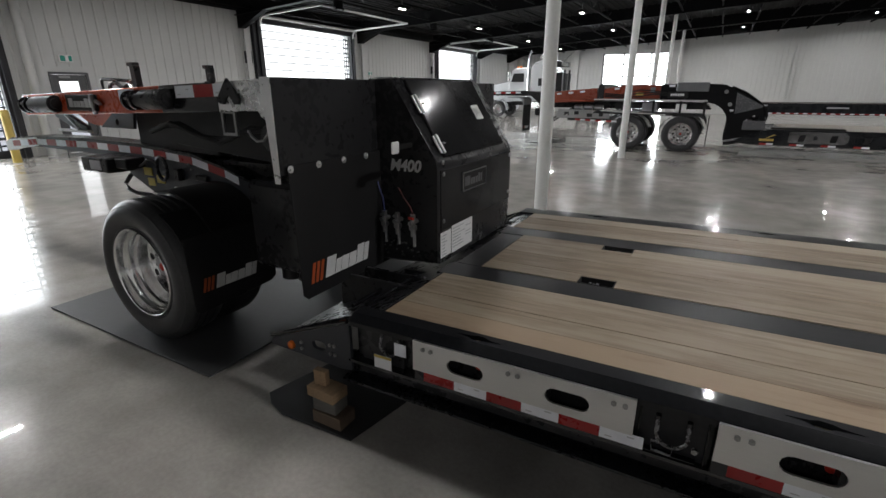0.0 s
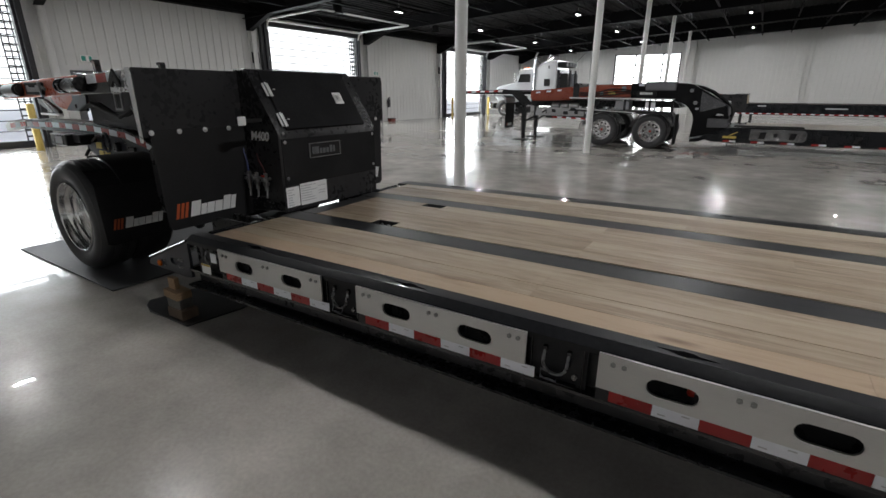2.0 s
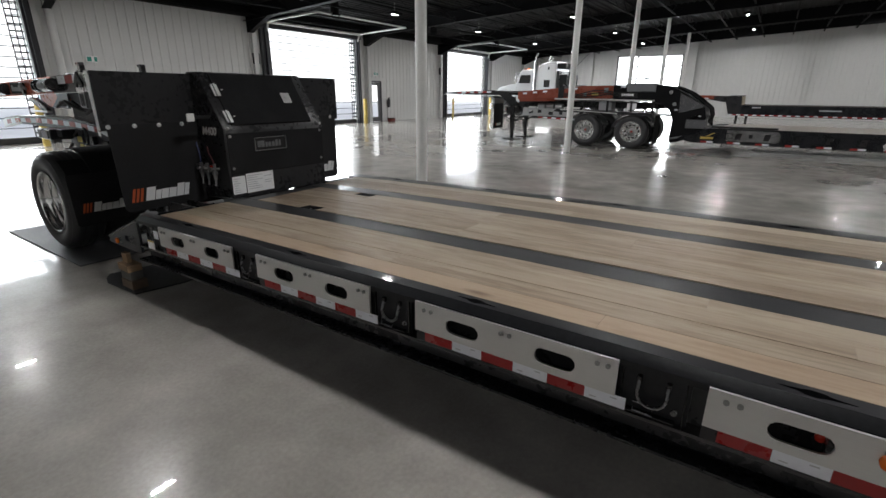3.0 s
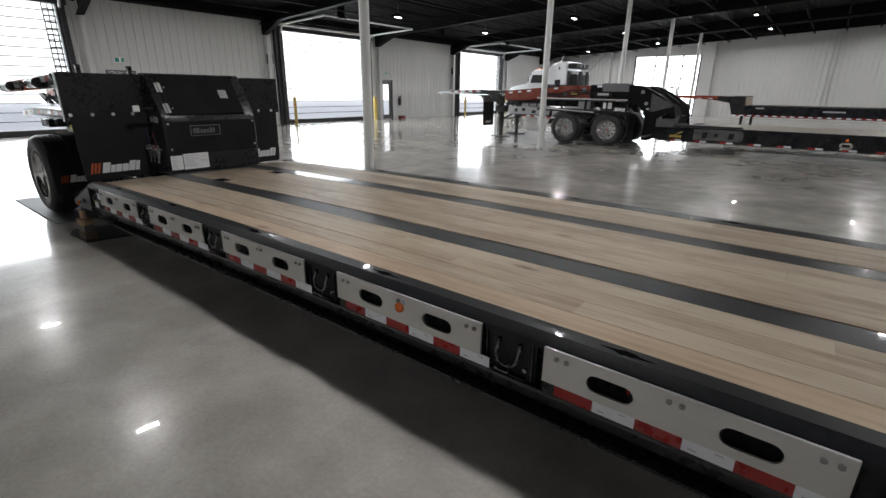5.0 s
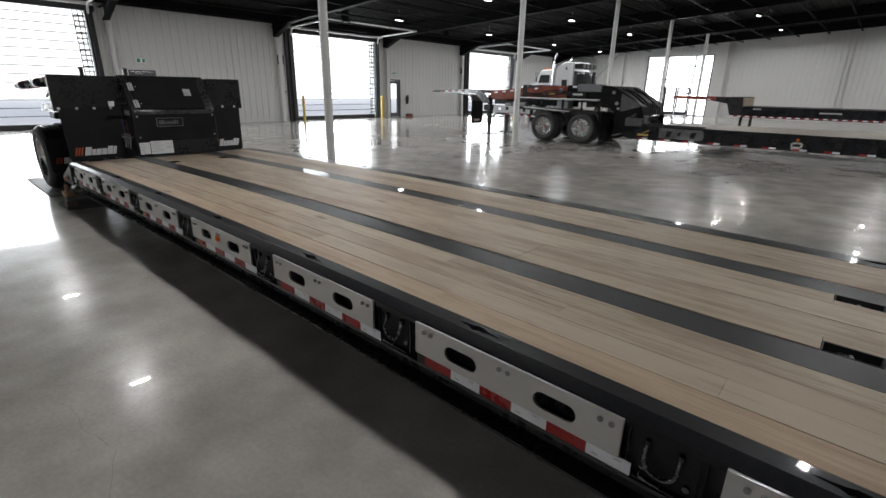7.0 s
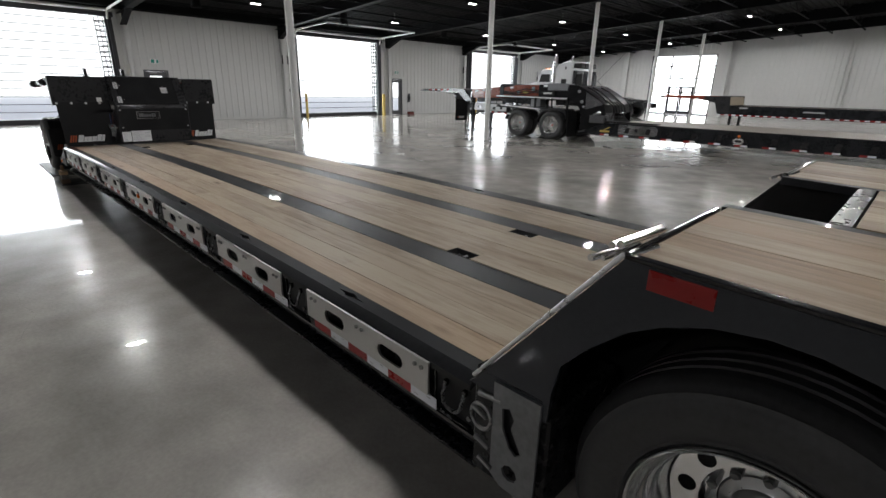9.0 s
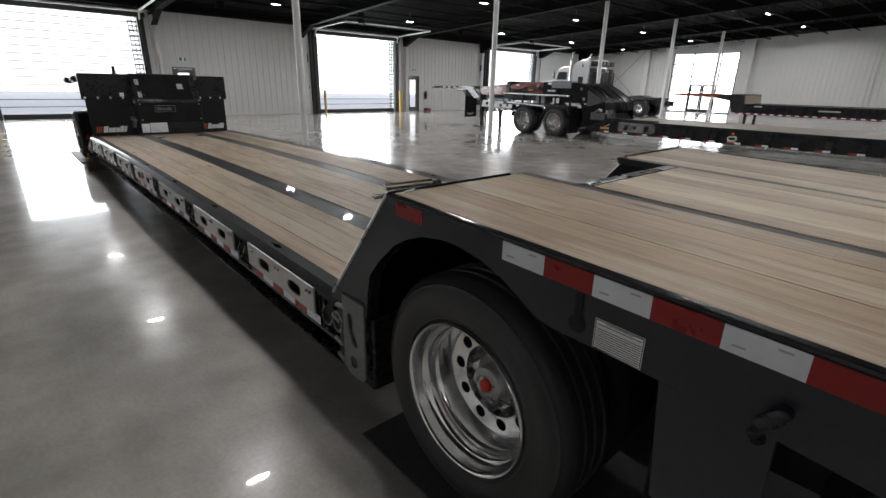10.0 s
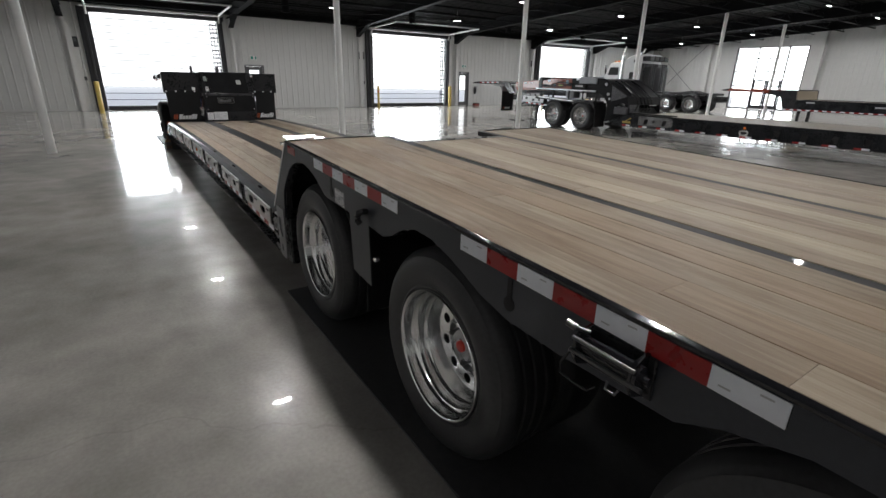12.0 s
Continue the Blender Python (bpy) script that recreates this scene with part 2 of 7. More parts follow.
def concrete():
    """Power-trowelled concrete under a clear polish: clouds, specks, a few hairlines."""
    mt = bpy.data.materials.new("polished_concrete")
    mt.use_nodes = True
    nt = mt.node_tree
    n, l = nt.nodes, nt.links
    bsdf = n["Principled BSDF"]
    co = n.new("ShaderNodeTexCoord")

    def noise(scale, detail, warp=0.0):
        t = n.new("ShaderNodeTexNoise")
        t.inputs["Scale"].default_value, t.inputs["Detail"].default_value, t.inputs["Distortion"].default_value = scale, detail, warp
        l.new(co.outputs["Object"], t.inputs["Vector"])
        return t.outputs["Fac"]

    def ranged(src, a, b, c, d):
        r = n.new("ShaderNodeMapRange")
        for k, v in zip(("From Min", "From Max", "To Min", "To Max"), (a, b, c, d)):
            r.inputs[k].default_value = v
        l.new(src, r.inputs["Value"])
        return r.outputs[0]

    def times(a, b):
        m = n.new("ShaderNodeMath")
        m.operation = "MULTIPLY"
        l.new(a, m.inputs[0])
        l.new(b, m.inputs[1])
        return m.outputs[0]

    tone = times(ranged(noise(0.55, 7), 0.34, 0.66, 0.74, 1.18), ranged(noise(2.8, 8), 0.3, 0.7, 0.82, 1.15))
    tone = times(tone, ranged(noise(45.0, 4), 0.3, 0.7, 0.93, 1.07))
    warp = n.new("ShaderNodeVectorMath")
    warp.operation = "MULTIPLY_ADD"
    nz = n.new("ShaderNodeTexNoise")
    nz.inputs["Scale"].default_value, nz.inputs["Detail"].default_value = 0.9, 5
    l.new(co.outputs["Object"], nz.inputs["Vector"])
    l.new(nz.outputs["Color"], warp.inputs[0])
    warp.inputs[1].default_value = (1.1, 1.1, 0)
    l.new(co.outputs["Object"], warp.inputs[2])
    vor = n.new("ShaderNodeTexVoronoi")
    vor.feature = "DISTANCE_TO_EDGE"
    vor.inputs["Scale"].default_value = 0.10
    l.new(warp.outputs[0], vor.inputs["Vector"])
    tone = times(tone, ranged(vor.outputs["Distance"], 0.0, 0.0006, 0.88, 1.0))
    sc = n.new("ShaderNodeVectorMath")
    sc.operation = "SCALE"
    sc.inputs[0].default_value = (0.395, 0.374, 0.345)
    l.new(tone, sc.inputs["Scale"])
    l.new(sc.outputs[0], bsdf.inputs["Base Color"])
    l.new(ranged(noise(1.1, 5), 0.3, 0.7, 0.20, 0.24), bsdf.inputs["Roughness"])
    bsdf.inputs["Specular IOR Level"].default_value = 0.10
    bsdf.inputs["Coat Weight"].default_value = 0.45
    bsdf.inputs["Coat IOR"].default_value = 1.5
    l.new(ranged(noise(0.8, 5), 0.3, 0.7, 0.014, 0.022), bsdf.inputs["Coat Roughness"])
    wave = n.new("ShaderNodeBump")
    wave.inputs["Strength"].default_value, wave.inputs["Distance"].default_value = 0.02, 0.0004
    l.new(noise(12.0, 3), wave.inputs["Height"])
    l.new(wave.outputs[0], bsdf.inputs["Normal"])
    l.new(wave.outputs[0], bsdf.inputs["Coat Normal"])
    return mt


M_FLOOR = concrete()
M_WALL = material("white_steel_liner", (0.62, 0.62, 0.61), 0.45, vary=0.04, fine=6, coarse=0.5)
M_CEIL = material("black_painted_deck", (0.013, 0.013, 0.0135), 0.8, vary=0.3, spec=0.2)
M_BEAM = material("black_painted_steel", (0.009, 0.009, 0.0095), 0.8, vary=0.3, spec=0.1)
M_PIPE = material("white_enamel", (0.75, 0.75, 0.73), 0.35, vary=0.05)
M_BLACK = material("black_satin_paint", (0.025, 0.025, 0.0265), 0.28, vary=0.3, fine=25, coarse=3, rough_vary=0.03, spec=0.3)
M_GREY = material("charcoal_paint", (0.031, 0.034, 0.042), 0.4, vary=0.16, fine=60, coarse=3, rough_vary=0.06, spec=0.3, coat=0.3, coat_rough=0.06)
M_LID = material("black_lid_paint", (0.021, 0.021, 0.022), 0.11, vary=0.3, fine=90, coarse=3, rough_vary=0.03, spec=0.09)
M_RAIL = material("black_deck_rail_paint", (0.0145, 0.0150, 0.0170), 0.40, vary=0.3, fine=40, coarse=3, rough_vary=0.06, spec=0.15, coat=0.3, coat_rough=0.05)
M_STRIP = material("worn_dark_steel", (0.0175, 0.0182, 0.0205), 0.42, vary=0.3, fine=30, coarse=2, rough_vary=0.06, stretch=(0.3, 3, 1), spec=0.24, coat=0.28, coat_rough=0.04)
M_RUBBER = material("tyre_rubber", (0.042, 0.042, 0.044), 0.40, vary=0.3, fine=60, bump=0.05, spec=0.40)
M_FLAP = material("rubber_mudflap", (0.019, 0.019, 0.0198), 0.65, vary=0.3, fine=50, bump=0.1, spec=0.2)
M_WOOD = oak("oak_deck_plank", (0.381, 0.316, 0.236), (0.237, 0.178, 0.124))
M_WOOD_C = oak("pale_oak_deck_plank", (0.457, 0.395, 0.299), (0.302, 0.244, 0.175))
M_WOOD_D = oak("tan_oak_deck_plank", (0.353, 0.285, 0.209), (0.218, 0.165, 0.114))
M_WOOD_B = oak("brown_oak_deck_plank", (0.333, 0.250, 0.174), (0.220, 0.157, 0.105))
M_WOOD_E = oak("pinkish_oak_deck_plank", (0.398, 0.300, 0.209), (0.269, 0.188, 0.125))
M_DARKWOOD = material("weathered_timber", (0.14, 0.10, 0.07), 0.8, vary=0.3, fine=20, bump=0.4, stretch=(1, 6, 6))
M_ALU = material("brushed_aluminium", (0.69, 0.685, 0.675), 0.38, metal=0.9, vary=0.06, fine=60, coarse=2, stretch=(0.3, 8, 8))
M_CHROME = material("polished_aluminium", (0.94, 0.94, 0.94), 0.15, metal=1.0, vary=0.03, rough_vary=0.05)
M_RIM = material("polished_wheel_aluminium", (0.93, 0.93, 0.93), 0.17, metal=1.0, vary=0.04, rough_vary=0.05)
M_RED = material("red_reflective_tape", (0.31, 0.012, 0.012), 0.3, vary=0.06, fine=25)
M_WHITE = material("white_reflective_tape", (0.86, 0.88, 0.93), 0.35, vary=0.06, fine=25)
M_ORANGE = material("orange_paint", (0.55, 0.075, 0.02), 0.3, vary=0.1, coat=0.3)
M_YELLOW = material("yellow_paint", (0.55, 0.40, 0.10), 0.45, vary=0.1)
M_AMBER = material("amber_lens", (0.75, 0.16, 0.015), 0.25, coat=0.4)
M_STEELGREY = material("grey_galvanised_steel", (0.22, 0.225, 0.235), 0.4, metal=0.7, vary=0.15)
M_ARM = material("satin_grey_paint", (0.13, 0.132, 0.14), 0.25, metal=0.3, vary=0.12, coat=0.4)
M_GREYTIMBER = material("greyed_timber", (0.13, 0.125, 0.115), 0.85, vary=0.3, fine=20, bump=0.3, stretch=(1, 6, 6))
M_TIMBER = material("fresh_timber", (0.30, 0.20, 0.115), 0.75, vary=0.3, fine=20, bump=0.3, stretch=(6, 1, 6))
M_LABEL = material("white_decal", (0.85, 0.85, 0.85), 0.5, vary=0.04)
M_INK = material("black_ink", (0.019, 0.019, 0.0195), 0.6, spec=0.25)
M_CAB = material("white_cab_paint", (0.55, 0.56, 0.57), 0.2, vary=0.03, coat=0.6)
M_LAMP = material("lit_lens", (1.0, 0.98, 0.94), 0.5, emit=30.0)
M_PAD = material("black_rubber_pad", (0.022, 0.022, 0.022), 0.55, vary=0.3, fine=30)
M_TAG = material("yellow_tag", (0.62, 0.50, 0.10), 0.5)
M_SILVER = material("polished_steel_edge", (0.78, 0.78, 0.79), 0.3, metal=0.8, vary=0.06)
M_DARKCHROME = material("dark_polished_steel", (0.33, 0.335, 0.35), 0.10, metal=1.0, vary=0.1)
M_CPL = material("grey_coupling_steel", (0.20, 0.205, 0.215), 0.38, metal=0.2, vary=0.25)
M_MAT = material("rubber_floor_mat", (0.058, 0.058, 0.06), 0.55, vary=0.35, fine=30, coarse=1.6, bump=0.3)


def glass(name, tint=(1, 1, 1), rough=0.0):
    mt = bpy.data.materials.new(name)
    mt.use_nodes = True
    b = mt.node_tree.nodes["Principled BSDF"]
    b.inputs["Base Color"].default_value = (*tint, 1)
    b.inputs["Transmission Weight"].default_value = 1.0
    b.inputs["Roughness"].default_value = rough
    b.inputs["IOR"].default_value = 1.45
    return mt


M_GLASS = glass("clear_glass")

M_STEEL = material("dull_steel", (0.35, 0.35, 0.35), 0.4, metal=1.0, vary=0.15)
M_REDCAP = material("red_oil_cap", (0.5, 0.03, 0.015), 0.35)
M_NAVY = material("blue_black_paint", (0.010, 0.011, 0.0135), 0.28, vary=0.25, spec=0.3, coat=0.15)
M_BLACKGLOSS = material("wet_black_paint", (0.010, 0.010, 0.012), 0.16, vary=0.2, coat=0.6)
M_GREYWOOD = material("greyed_deck_plank", (0.26, 0.235, 0.20), 0.55, vary=0.2, fine=14, per_object=0.15, stretch=(0.35, 6, 6))
M_TAN = material("tan_plywood", (0.45, 0.38, 0.28), 0.6, vary=0.12)
M_HINGE = material("bright_hinge_metal", (0.72, 0.72, 0.72), 0.4, metal=0.4, vary=0.1)


# ---- the hall ----
WX, NY, EX, SY = -17.5, 41.70, 24.0, -8.6


def roof(x):
    return 4.80 + 0.0574 * (x - WX)


def wall_run(name, axis, at, inward, a0, a1, top0, top1, holes):
    """A ribbed liner wall with real openings. axis x: it runs along y at x = at."""
    w = thing(name, "white corrugated steel liner wall", "wall", kind="structure")
    bm = B()
    outline = [(a0, 0), (a1, 0), (a1, top1), (a0, top0)]
    holed(bm, outline, holes, axis, at, at - inward * 0.25)
    part("wall_panel", bm, M_WALL, w)
    bm = B()
    step, n = 0.305, int((a1 - a0) / 0.305)
    for i in range(n):
        u = a0 + step * (i + 0.5)
        t = top0 + (top1 - top0) * (u - a0) / (a1 - a0)
        lo = 0.1
        for h in holes:
            if min(p[0] for p in h) - 0.25 < u < max(p[0] for p in h) + 0.25:
                lo = max(p[1] for p in h) + 0.2
        d = inward * 0.022
        prof = [(u - 0.034, at), (u - 0.016, at + d), (u + 0.016, at + d), (u + 0.034, at)]
        if axis == "x":
            prism(bm, [(q, p) for p, q in prof], "z", lo, t)
        else:
            prism(bm, prof, "z", lo, t)
    rib = part("panel_rib", bm, M_WALL, w)
    tagged(rib, kind="stuff")
    return w


def rect(u0, u1, z0, z1):
    return [(u0, z0), (u1, z0), (u1, z1), (u0, z1)]


bm = B()
box(bm, WX - 0.3, EX + 0.3, SY - 0.3, NY + 0.3, -0.2, 0)
slab = solid("floor", bm, M_FLOOR, "polished grey concrete showroom floor", "floor", kind="structure")


def hairline(pts, w):
    """A fine crack in the slab."""
    bm = B()
    rows = []
    for k, (x, y) in enumerate(pts):
        a, b = pts[max(0, k - 1)], pts[min(len(pts) - 1, k + 1)]
        d = Vector((b[0] - a[0], b[1] - a[1])).normalized() * w * (0.4 if k in (0, len(pts) - 1) else 1)
        rows.append((bm.verts.new((x - d.y, y + d.x, 0.0005)), bm.verts.new((x + d.y, y - d.x, 0.0005))))
    for (a, b), (c, e) in zip(rows, rows[1:]):
        bm.faces.new((a, b, e, c))
    part("hairline_crack", bm, material("crack_dust", (0.22, 0.205, 0.185), 0.7), slab)


hairline([(1.65, 0.73), (1.86, 0.715), (1.98, 0.76), (2.107, 0.776), (2.248, 0.765), (2.35, 0.80), (2.451, 0.819), (2.523, 0.835), (2.60, 0.80), (2.672, 0.783), (2.778, 0.744), (2.95, 0.70)], 0.0009)
west_holes = [rect(y0, y1, 0.001, DOOR_H) for y0, y1 in DOORS] + [rect(20.36, 21.2, 0.001, 2.1), rect(6.9, 7.74, 0.001, 2.1)]
wall_run("wall_west", "x", WX, 1, SY, NY, 4.85, 4.85, west_holes)
WIN = (-10.3, -5.46)
wall_run("wall_north", "y", NY, -1, WX, EX, roof(WX) + 0.1, roof(EX) + 0.1, [rect(*WIN, 0.001, 4.42)])
# unseen walls that close the hall; the south one also bounces lamp light
wall_run("wall_south", "y", SY, 1, WX, EX, roof(WX) + 0.1, roof(EX) + 0.1, [])
wall_run("wall_east", "x", EX, -1, SY, NY, roof(EX) + 0.1, roof(EX) + 0.1, [])
bm = B()
prism(bm, [(WX - 0.3, roof(WX - 0.3)), (EX + 0.3, roof(EX + 0.3)), (EX + 0.3, roof(EX + 0.3) + 0.2), (WX - 0.3, roof(WX - 0.3) + 0.2)], "y", SY - 0.3, NY + 0.3)
solid("ceiling", bm, M_CEIL, "black painted steel roof deck", "ceiling", kind="structure")
bm = B()
box(bm, -400, 400, -400, 400, -0.5, -0.25)
solid("ground", bm, material("pale_yard", (0.75, 0.75, 0.76), 0.9), "pale bright yard outside the hall", "ground", kind="structure")

COLS = [(-3.45, -0.40), (-3.55, 6.32), (-3.68, 13.30), (-3.92, 20.3), (-4.1, 27.3), (-4.14, 34.0)]
for x, y in COLS:
    c = thing("column", "white painted round steel column standing on the floor", "column", (x, y, 0), group="hall columns", kind="structure")
    bm = B()
    rod(bm, (0, 0, 0), (0, 0, roof(x)), 0.085, 24)
    part("shaft", bm, M_PIPE, c)


# lit high bay lamps; the unseen south row is added fill for side faces
LIGHT_Y = [-6.3, 2.80, 9.9, 16.8, 23.65, 30.9, 37.9]
for y in LIGHT_Y:
    for x, z in (((-12.9, 4.75), (-6.45, 4.85), (0.95, 4.95), (8.2, 5.35), (15.2, 5.8)) if y < 6 else ((-12.7, 4.6), (-7.65, 4.95), (-1.1, 5.45), (5.3, 5.8), (11.7, 6.2)) if y > 20 else ((-12.7, 4.6), (-7.65, 4.95), (-1.1, 5.45), (5.3, 5.8))):
        c = thing("high_bay_light", "lit white high bay lamp hung under the black roof", "ceiling light", (x, y, z), group="high bay lights")
        bm = B()
        box(bm, -0.16, 0.16, -0.29, 0.29, 0.0, 0.07, 0.012)
        box(bm, -0.07, 0.07, -0.14, 0.14, 0.07, 0.13, 0.012)
        part("housing", bm, M_BEAM, c)
        bm = B()
        rod(bm, (0, 0, 0.13), (0, 0, roof(x) - z), 0.008, 6)
        part("hanger", bm, M_STEEL, c)
        bm = B()
        box(bm, -0.05, 0.05, -0.18, 0.18, -0.012, -0.001, 0.004)
        part("lens", bm, M_LAMP, c, "glowing white lens")
        area_lamp("high_bay_glow", pose(x, y, z - 0.03), 0.10, 0.36, SOUTH_FILL_W if y < 0 else LAMP_W * 0.8 if 5 < y < 20 else LAMP_W, (1.0, 0.993, 0.995))

# ---- hall: doors, glazing, posts, roof steel ----
M_FRAME = material("black_door_frame", (0.02, 0.02, 0.024), 0.45, vary=0.2)
M_SLAT = material("dark_grey_slat_rail", (0.07, 0.075, 0.08), 0.5)
M_DGREY = material("dark_grey_steel_door", (0.10, 0.10, 0.105), 0.45)
M_GREEN = material("green_sign", (0.02, 0.28, 0.22), 0.4)
GRID = [-0.35, 6.35, 13.15, 20.0, 26.8, 33.6]

for k, (y0, y1) in enumerate(DOORS):
    d = thing("door_%d" % (k + 1), "closed full-view sectional door with clear slats in a black frame", "door", (WX, y0, 0), kind="structure")
    w = y1 - y0
    for name, a, b in (("jamb", -0.42, 0.0), ("jamb", w - 0.0, w + 0.24)):
        bm = B()
        box(bm, 0.0, 0.16, a, b, 0, DOOR_H + 0.18, 0.01)
        box(bm, 0.16, 0.24, (a + b) / 2 - 0.05, (a + b) / 2 + 0.05, 0, DOOR_H + 0.1, 0.006)
        part(name, bm, M_FRAME, d)
    bm = B()
    box(bm, 0.0, 0.2, -0.42, w + 0.30, DOOR_H, DOOR_H + 0.2, 0.01)
    part("head", bm, M_FRAME, d)
    bm = B()
    box(bm, -0.14, -0.06, 0.01, w - 0.01, 0.0, 0.2, 0.01)
    part("bottom_rail", bm, M_FRAME, d)
    z = 0.46
    while z < DOOR_H - 0.1:
        bm = B()
        box(bm, -0.12, -0.08, 0.01, w - 0.01, z, z + 0.027, 0.004)
        part("slat_rail", bm, M_SLAT, d)
        z += 0.285
    for y in (w - 0.34, w - 0.19, w - 0.05):
        bm = B()
        box(bm, -0.05, -0.01, y, y + 0.03, 0.2, DOOR_H, 0.004)
        part("edge_stile", bm, M_FRAME, d)
    for j in range(21):
        bm = B()
        box(bm, -0.052, -0.008, w - 0.34, w, 0.3 + j * 0.19, 0.3 + j * 0.19 + 0.045, 0.004)
        part("edge_rung", bm, M_FRAME, d)
    bm = B()
    rod(bm, (0.30, -0.3, DOOR_H + 0.24), (0.30, w + 0.25, DOOR_H + 0.24), 0.065, 16)
    part("spring_shaft", bm, M_PIPE, d)
    for y in (-0.1, w + 0.1):
        bm = B()
        tube(bm, [(0.2, y, DOOR_H - 0.1), (0.26, y, DOOR_H + 0.12), (0.42, y, DOOR_H + 0.26), (3.3, y, DOOR_H + 0.38)], 0.042, 8)
        part("door_track", bm, M_PIPE, d)
    bm = B()
    rod(bm, (3.3, -0.12, DOOR_H + 0.38), (3.3, w + 0.12, DOOR_H + 0.38), 0.036, 8)
    part("track_tie", bm, M_PIPE, d)
    # operator box beside the door
    o = thing("door_operator", "black wall-mounted door control box", "control box", (WX + 0.03, y0 - 0.72, 2.66), group="door operators")
    bm = B()
    box(bm, 0, 0.16, -0.13, 0.13, 0, 0.42, 0.015)
    part("case", bm, M_FRAME, o)
    bm = B()
    box(bm, 0.16, 0.175, -0.08, 0.08, 0.22, 0.36, 0.005)
    part("cover", bm, M_SLAT, o)
    s = thing("switch_box", "small grey push-button box on the wall", "switch", (WX + 0.03, y0 - 0.6, 1.3), group="door switches")
    bm = B()
    box(bm, 0, 0.06, -0.05, 0.05, 0, 0.16, 0.008)
    part("case", bm, M_DGREY, s)
    bm = B()
    rod(bm, (0.06, 0, 0.11), (0.07, 0, 0.11), 0.018, 10)
    part("button", bm, M_INK, s)

for x, y, h, r, l in ((-15.6, 0.45, 1.3, 0.09, "y"), (-16.5, 5.34, 1.25, 0.09, "y"), (-17.0, 14.2, 1.25, 0.07, "o"), (-17.0, 19.4, 1.25, 0.1, "y"), (-17.0, 27.9, 1.25, 0.07, "o"), (-17.0, 33.0, 1.25, 0.1, "y")):
    b = thing("bollard", "yellow sleeved steel guard post beside the big door", "bollard", (x, y, 0), group="bollards")
    bm = B()
    lathe(bm, [(r, 0.0), (r, h - 0.05), (r * 0.85, h - 0.015), (0.0, h)], Matrix(), 20)
    part("sleeve", bm, M_YELLOW, b)
    bm = B()
    lathe(bm, [(r + 0.003, h * 0.7), (r + 0.003, h * 0.7 + 0.05)], Matrix(), 20)
    part("band", bm, M_ORANGE if l == "o" else M_YELLOW, b)

# walk-through doors
for k, (y0, y1) in enumerate(((6.9, 7.74), (20.36, 21.2))):
    d = thing("door_%d" % (k + 4), "closed dark grey door with a tall glass pane", "door", (WX, y0, 0), kind="structure")
    w = y1 - y0
    for a, b, za, zb in ((-0.06, 0.0, 0, 2.16), (w, w + 0.06, 0, 2.16), (0, w, 2.1, 2.16)):
        bm = B()
        box(bm, -0.1, 0.05, a, b, za, zb, 0.006)
        part("frame", bm, M_DGREY, d)
    bm = B()
    holed(bm, rect(0.01, w - 0.01, 0.01, 2.09), [rect(0.16, w - 0.2, 0.25, 1.92)], "x", -0.05, -0.005)
    leaf = part("leaf", bm, M_DGREY, d)
    bm = B()
    rod(bm, (0.0, 0.10, 1.02), (0.05, 0.10, 1.02), 0.012, 8)
    rod(bm, (0.05, 0.10, 1.02), (0.05, 0.62, 1.02), 0.014, 8)
    part("push_bar", bm, M_STEEL, leaf)
    bm = B()
    box(bm, 0.0, 0.07, 0.15, 0.42, 2.0, 2.06, 0.006)
    part("closer", bm, M_STEEL, leaf)
    e = thing("exit_sign", "small white and green exit sign above the door", "sign", (WX + 0.03, y0 + 0.42, 2.42), group="exit signs")
    bm = B()
    box(bm, 0, 0.05, -0.16, 0.16, 0, 0.18, 0.008)
    part("case", bm, M_LABEL, e)
    bm = B()
    box(bm, 0.05, 0.054, -0.14, -0.02, 0.02, 0.16)
    part("sign_face", bm, M_GREEN, e)
    bm = B()
    box(bm, 0.05, 0.054, 0.06, 0.14, 0.02, 0.16)
    part("sign_face", bm, M_GREEN, e)
x = thing("fire_extinguisher", "dark fire extinguisher hung on the wall by the door", "fire extinguisher", (WX + 0.12, 21.75, 0.75))
bm = B()
lathe(bm, [(0.0, 0), (0.075, 0.01), (0.08, 0.06), (0.08, 0.38), (0.05, 0.45), (0.025, 0.48), (0.02, 0.52)], Matrix(), 20)
part("cylinder", bm, M_FRAME, x)
bm = B()
box(bm, -0.02, 0.1, -0.015, 0.015, 0.5, 0.53, 0.004)
tube(bm, [(0, 0.02, 0.51), (0.02, 0.09, 0.48), (0.02, 0.1, 0.3), (0.02, 0.1, 0.12)], 0.012, 6)
box(bm, -0.09, -0.06, -0.03, 0.03, 0.2, 0.4)
part("valve_and_hose", bm, M_INK, x)
x = thing("floor_box", "small dark red box standing by the wall", "box", (WX + 0.25, 21.8, 0))
bm = B()
box(bm, -0.12, 0.12, -0.2, 0.2, 0, 0.16, 0.012)
part("case", bm, material("dark_red_paint", (0.16, 0.02, 0.015), 0.5), x)
bm = B()
box(bm, -0.125, 0.125, -0.205, 0.205, 0.13, 0.165, 0.006)
part("lid", bm, M_INK, x)

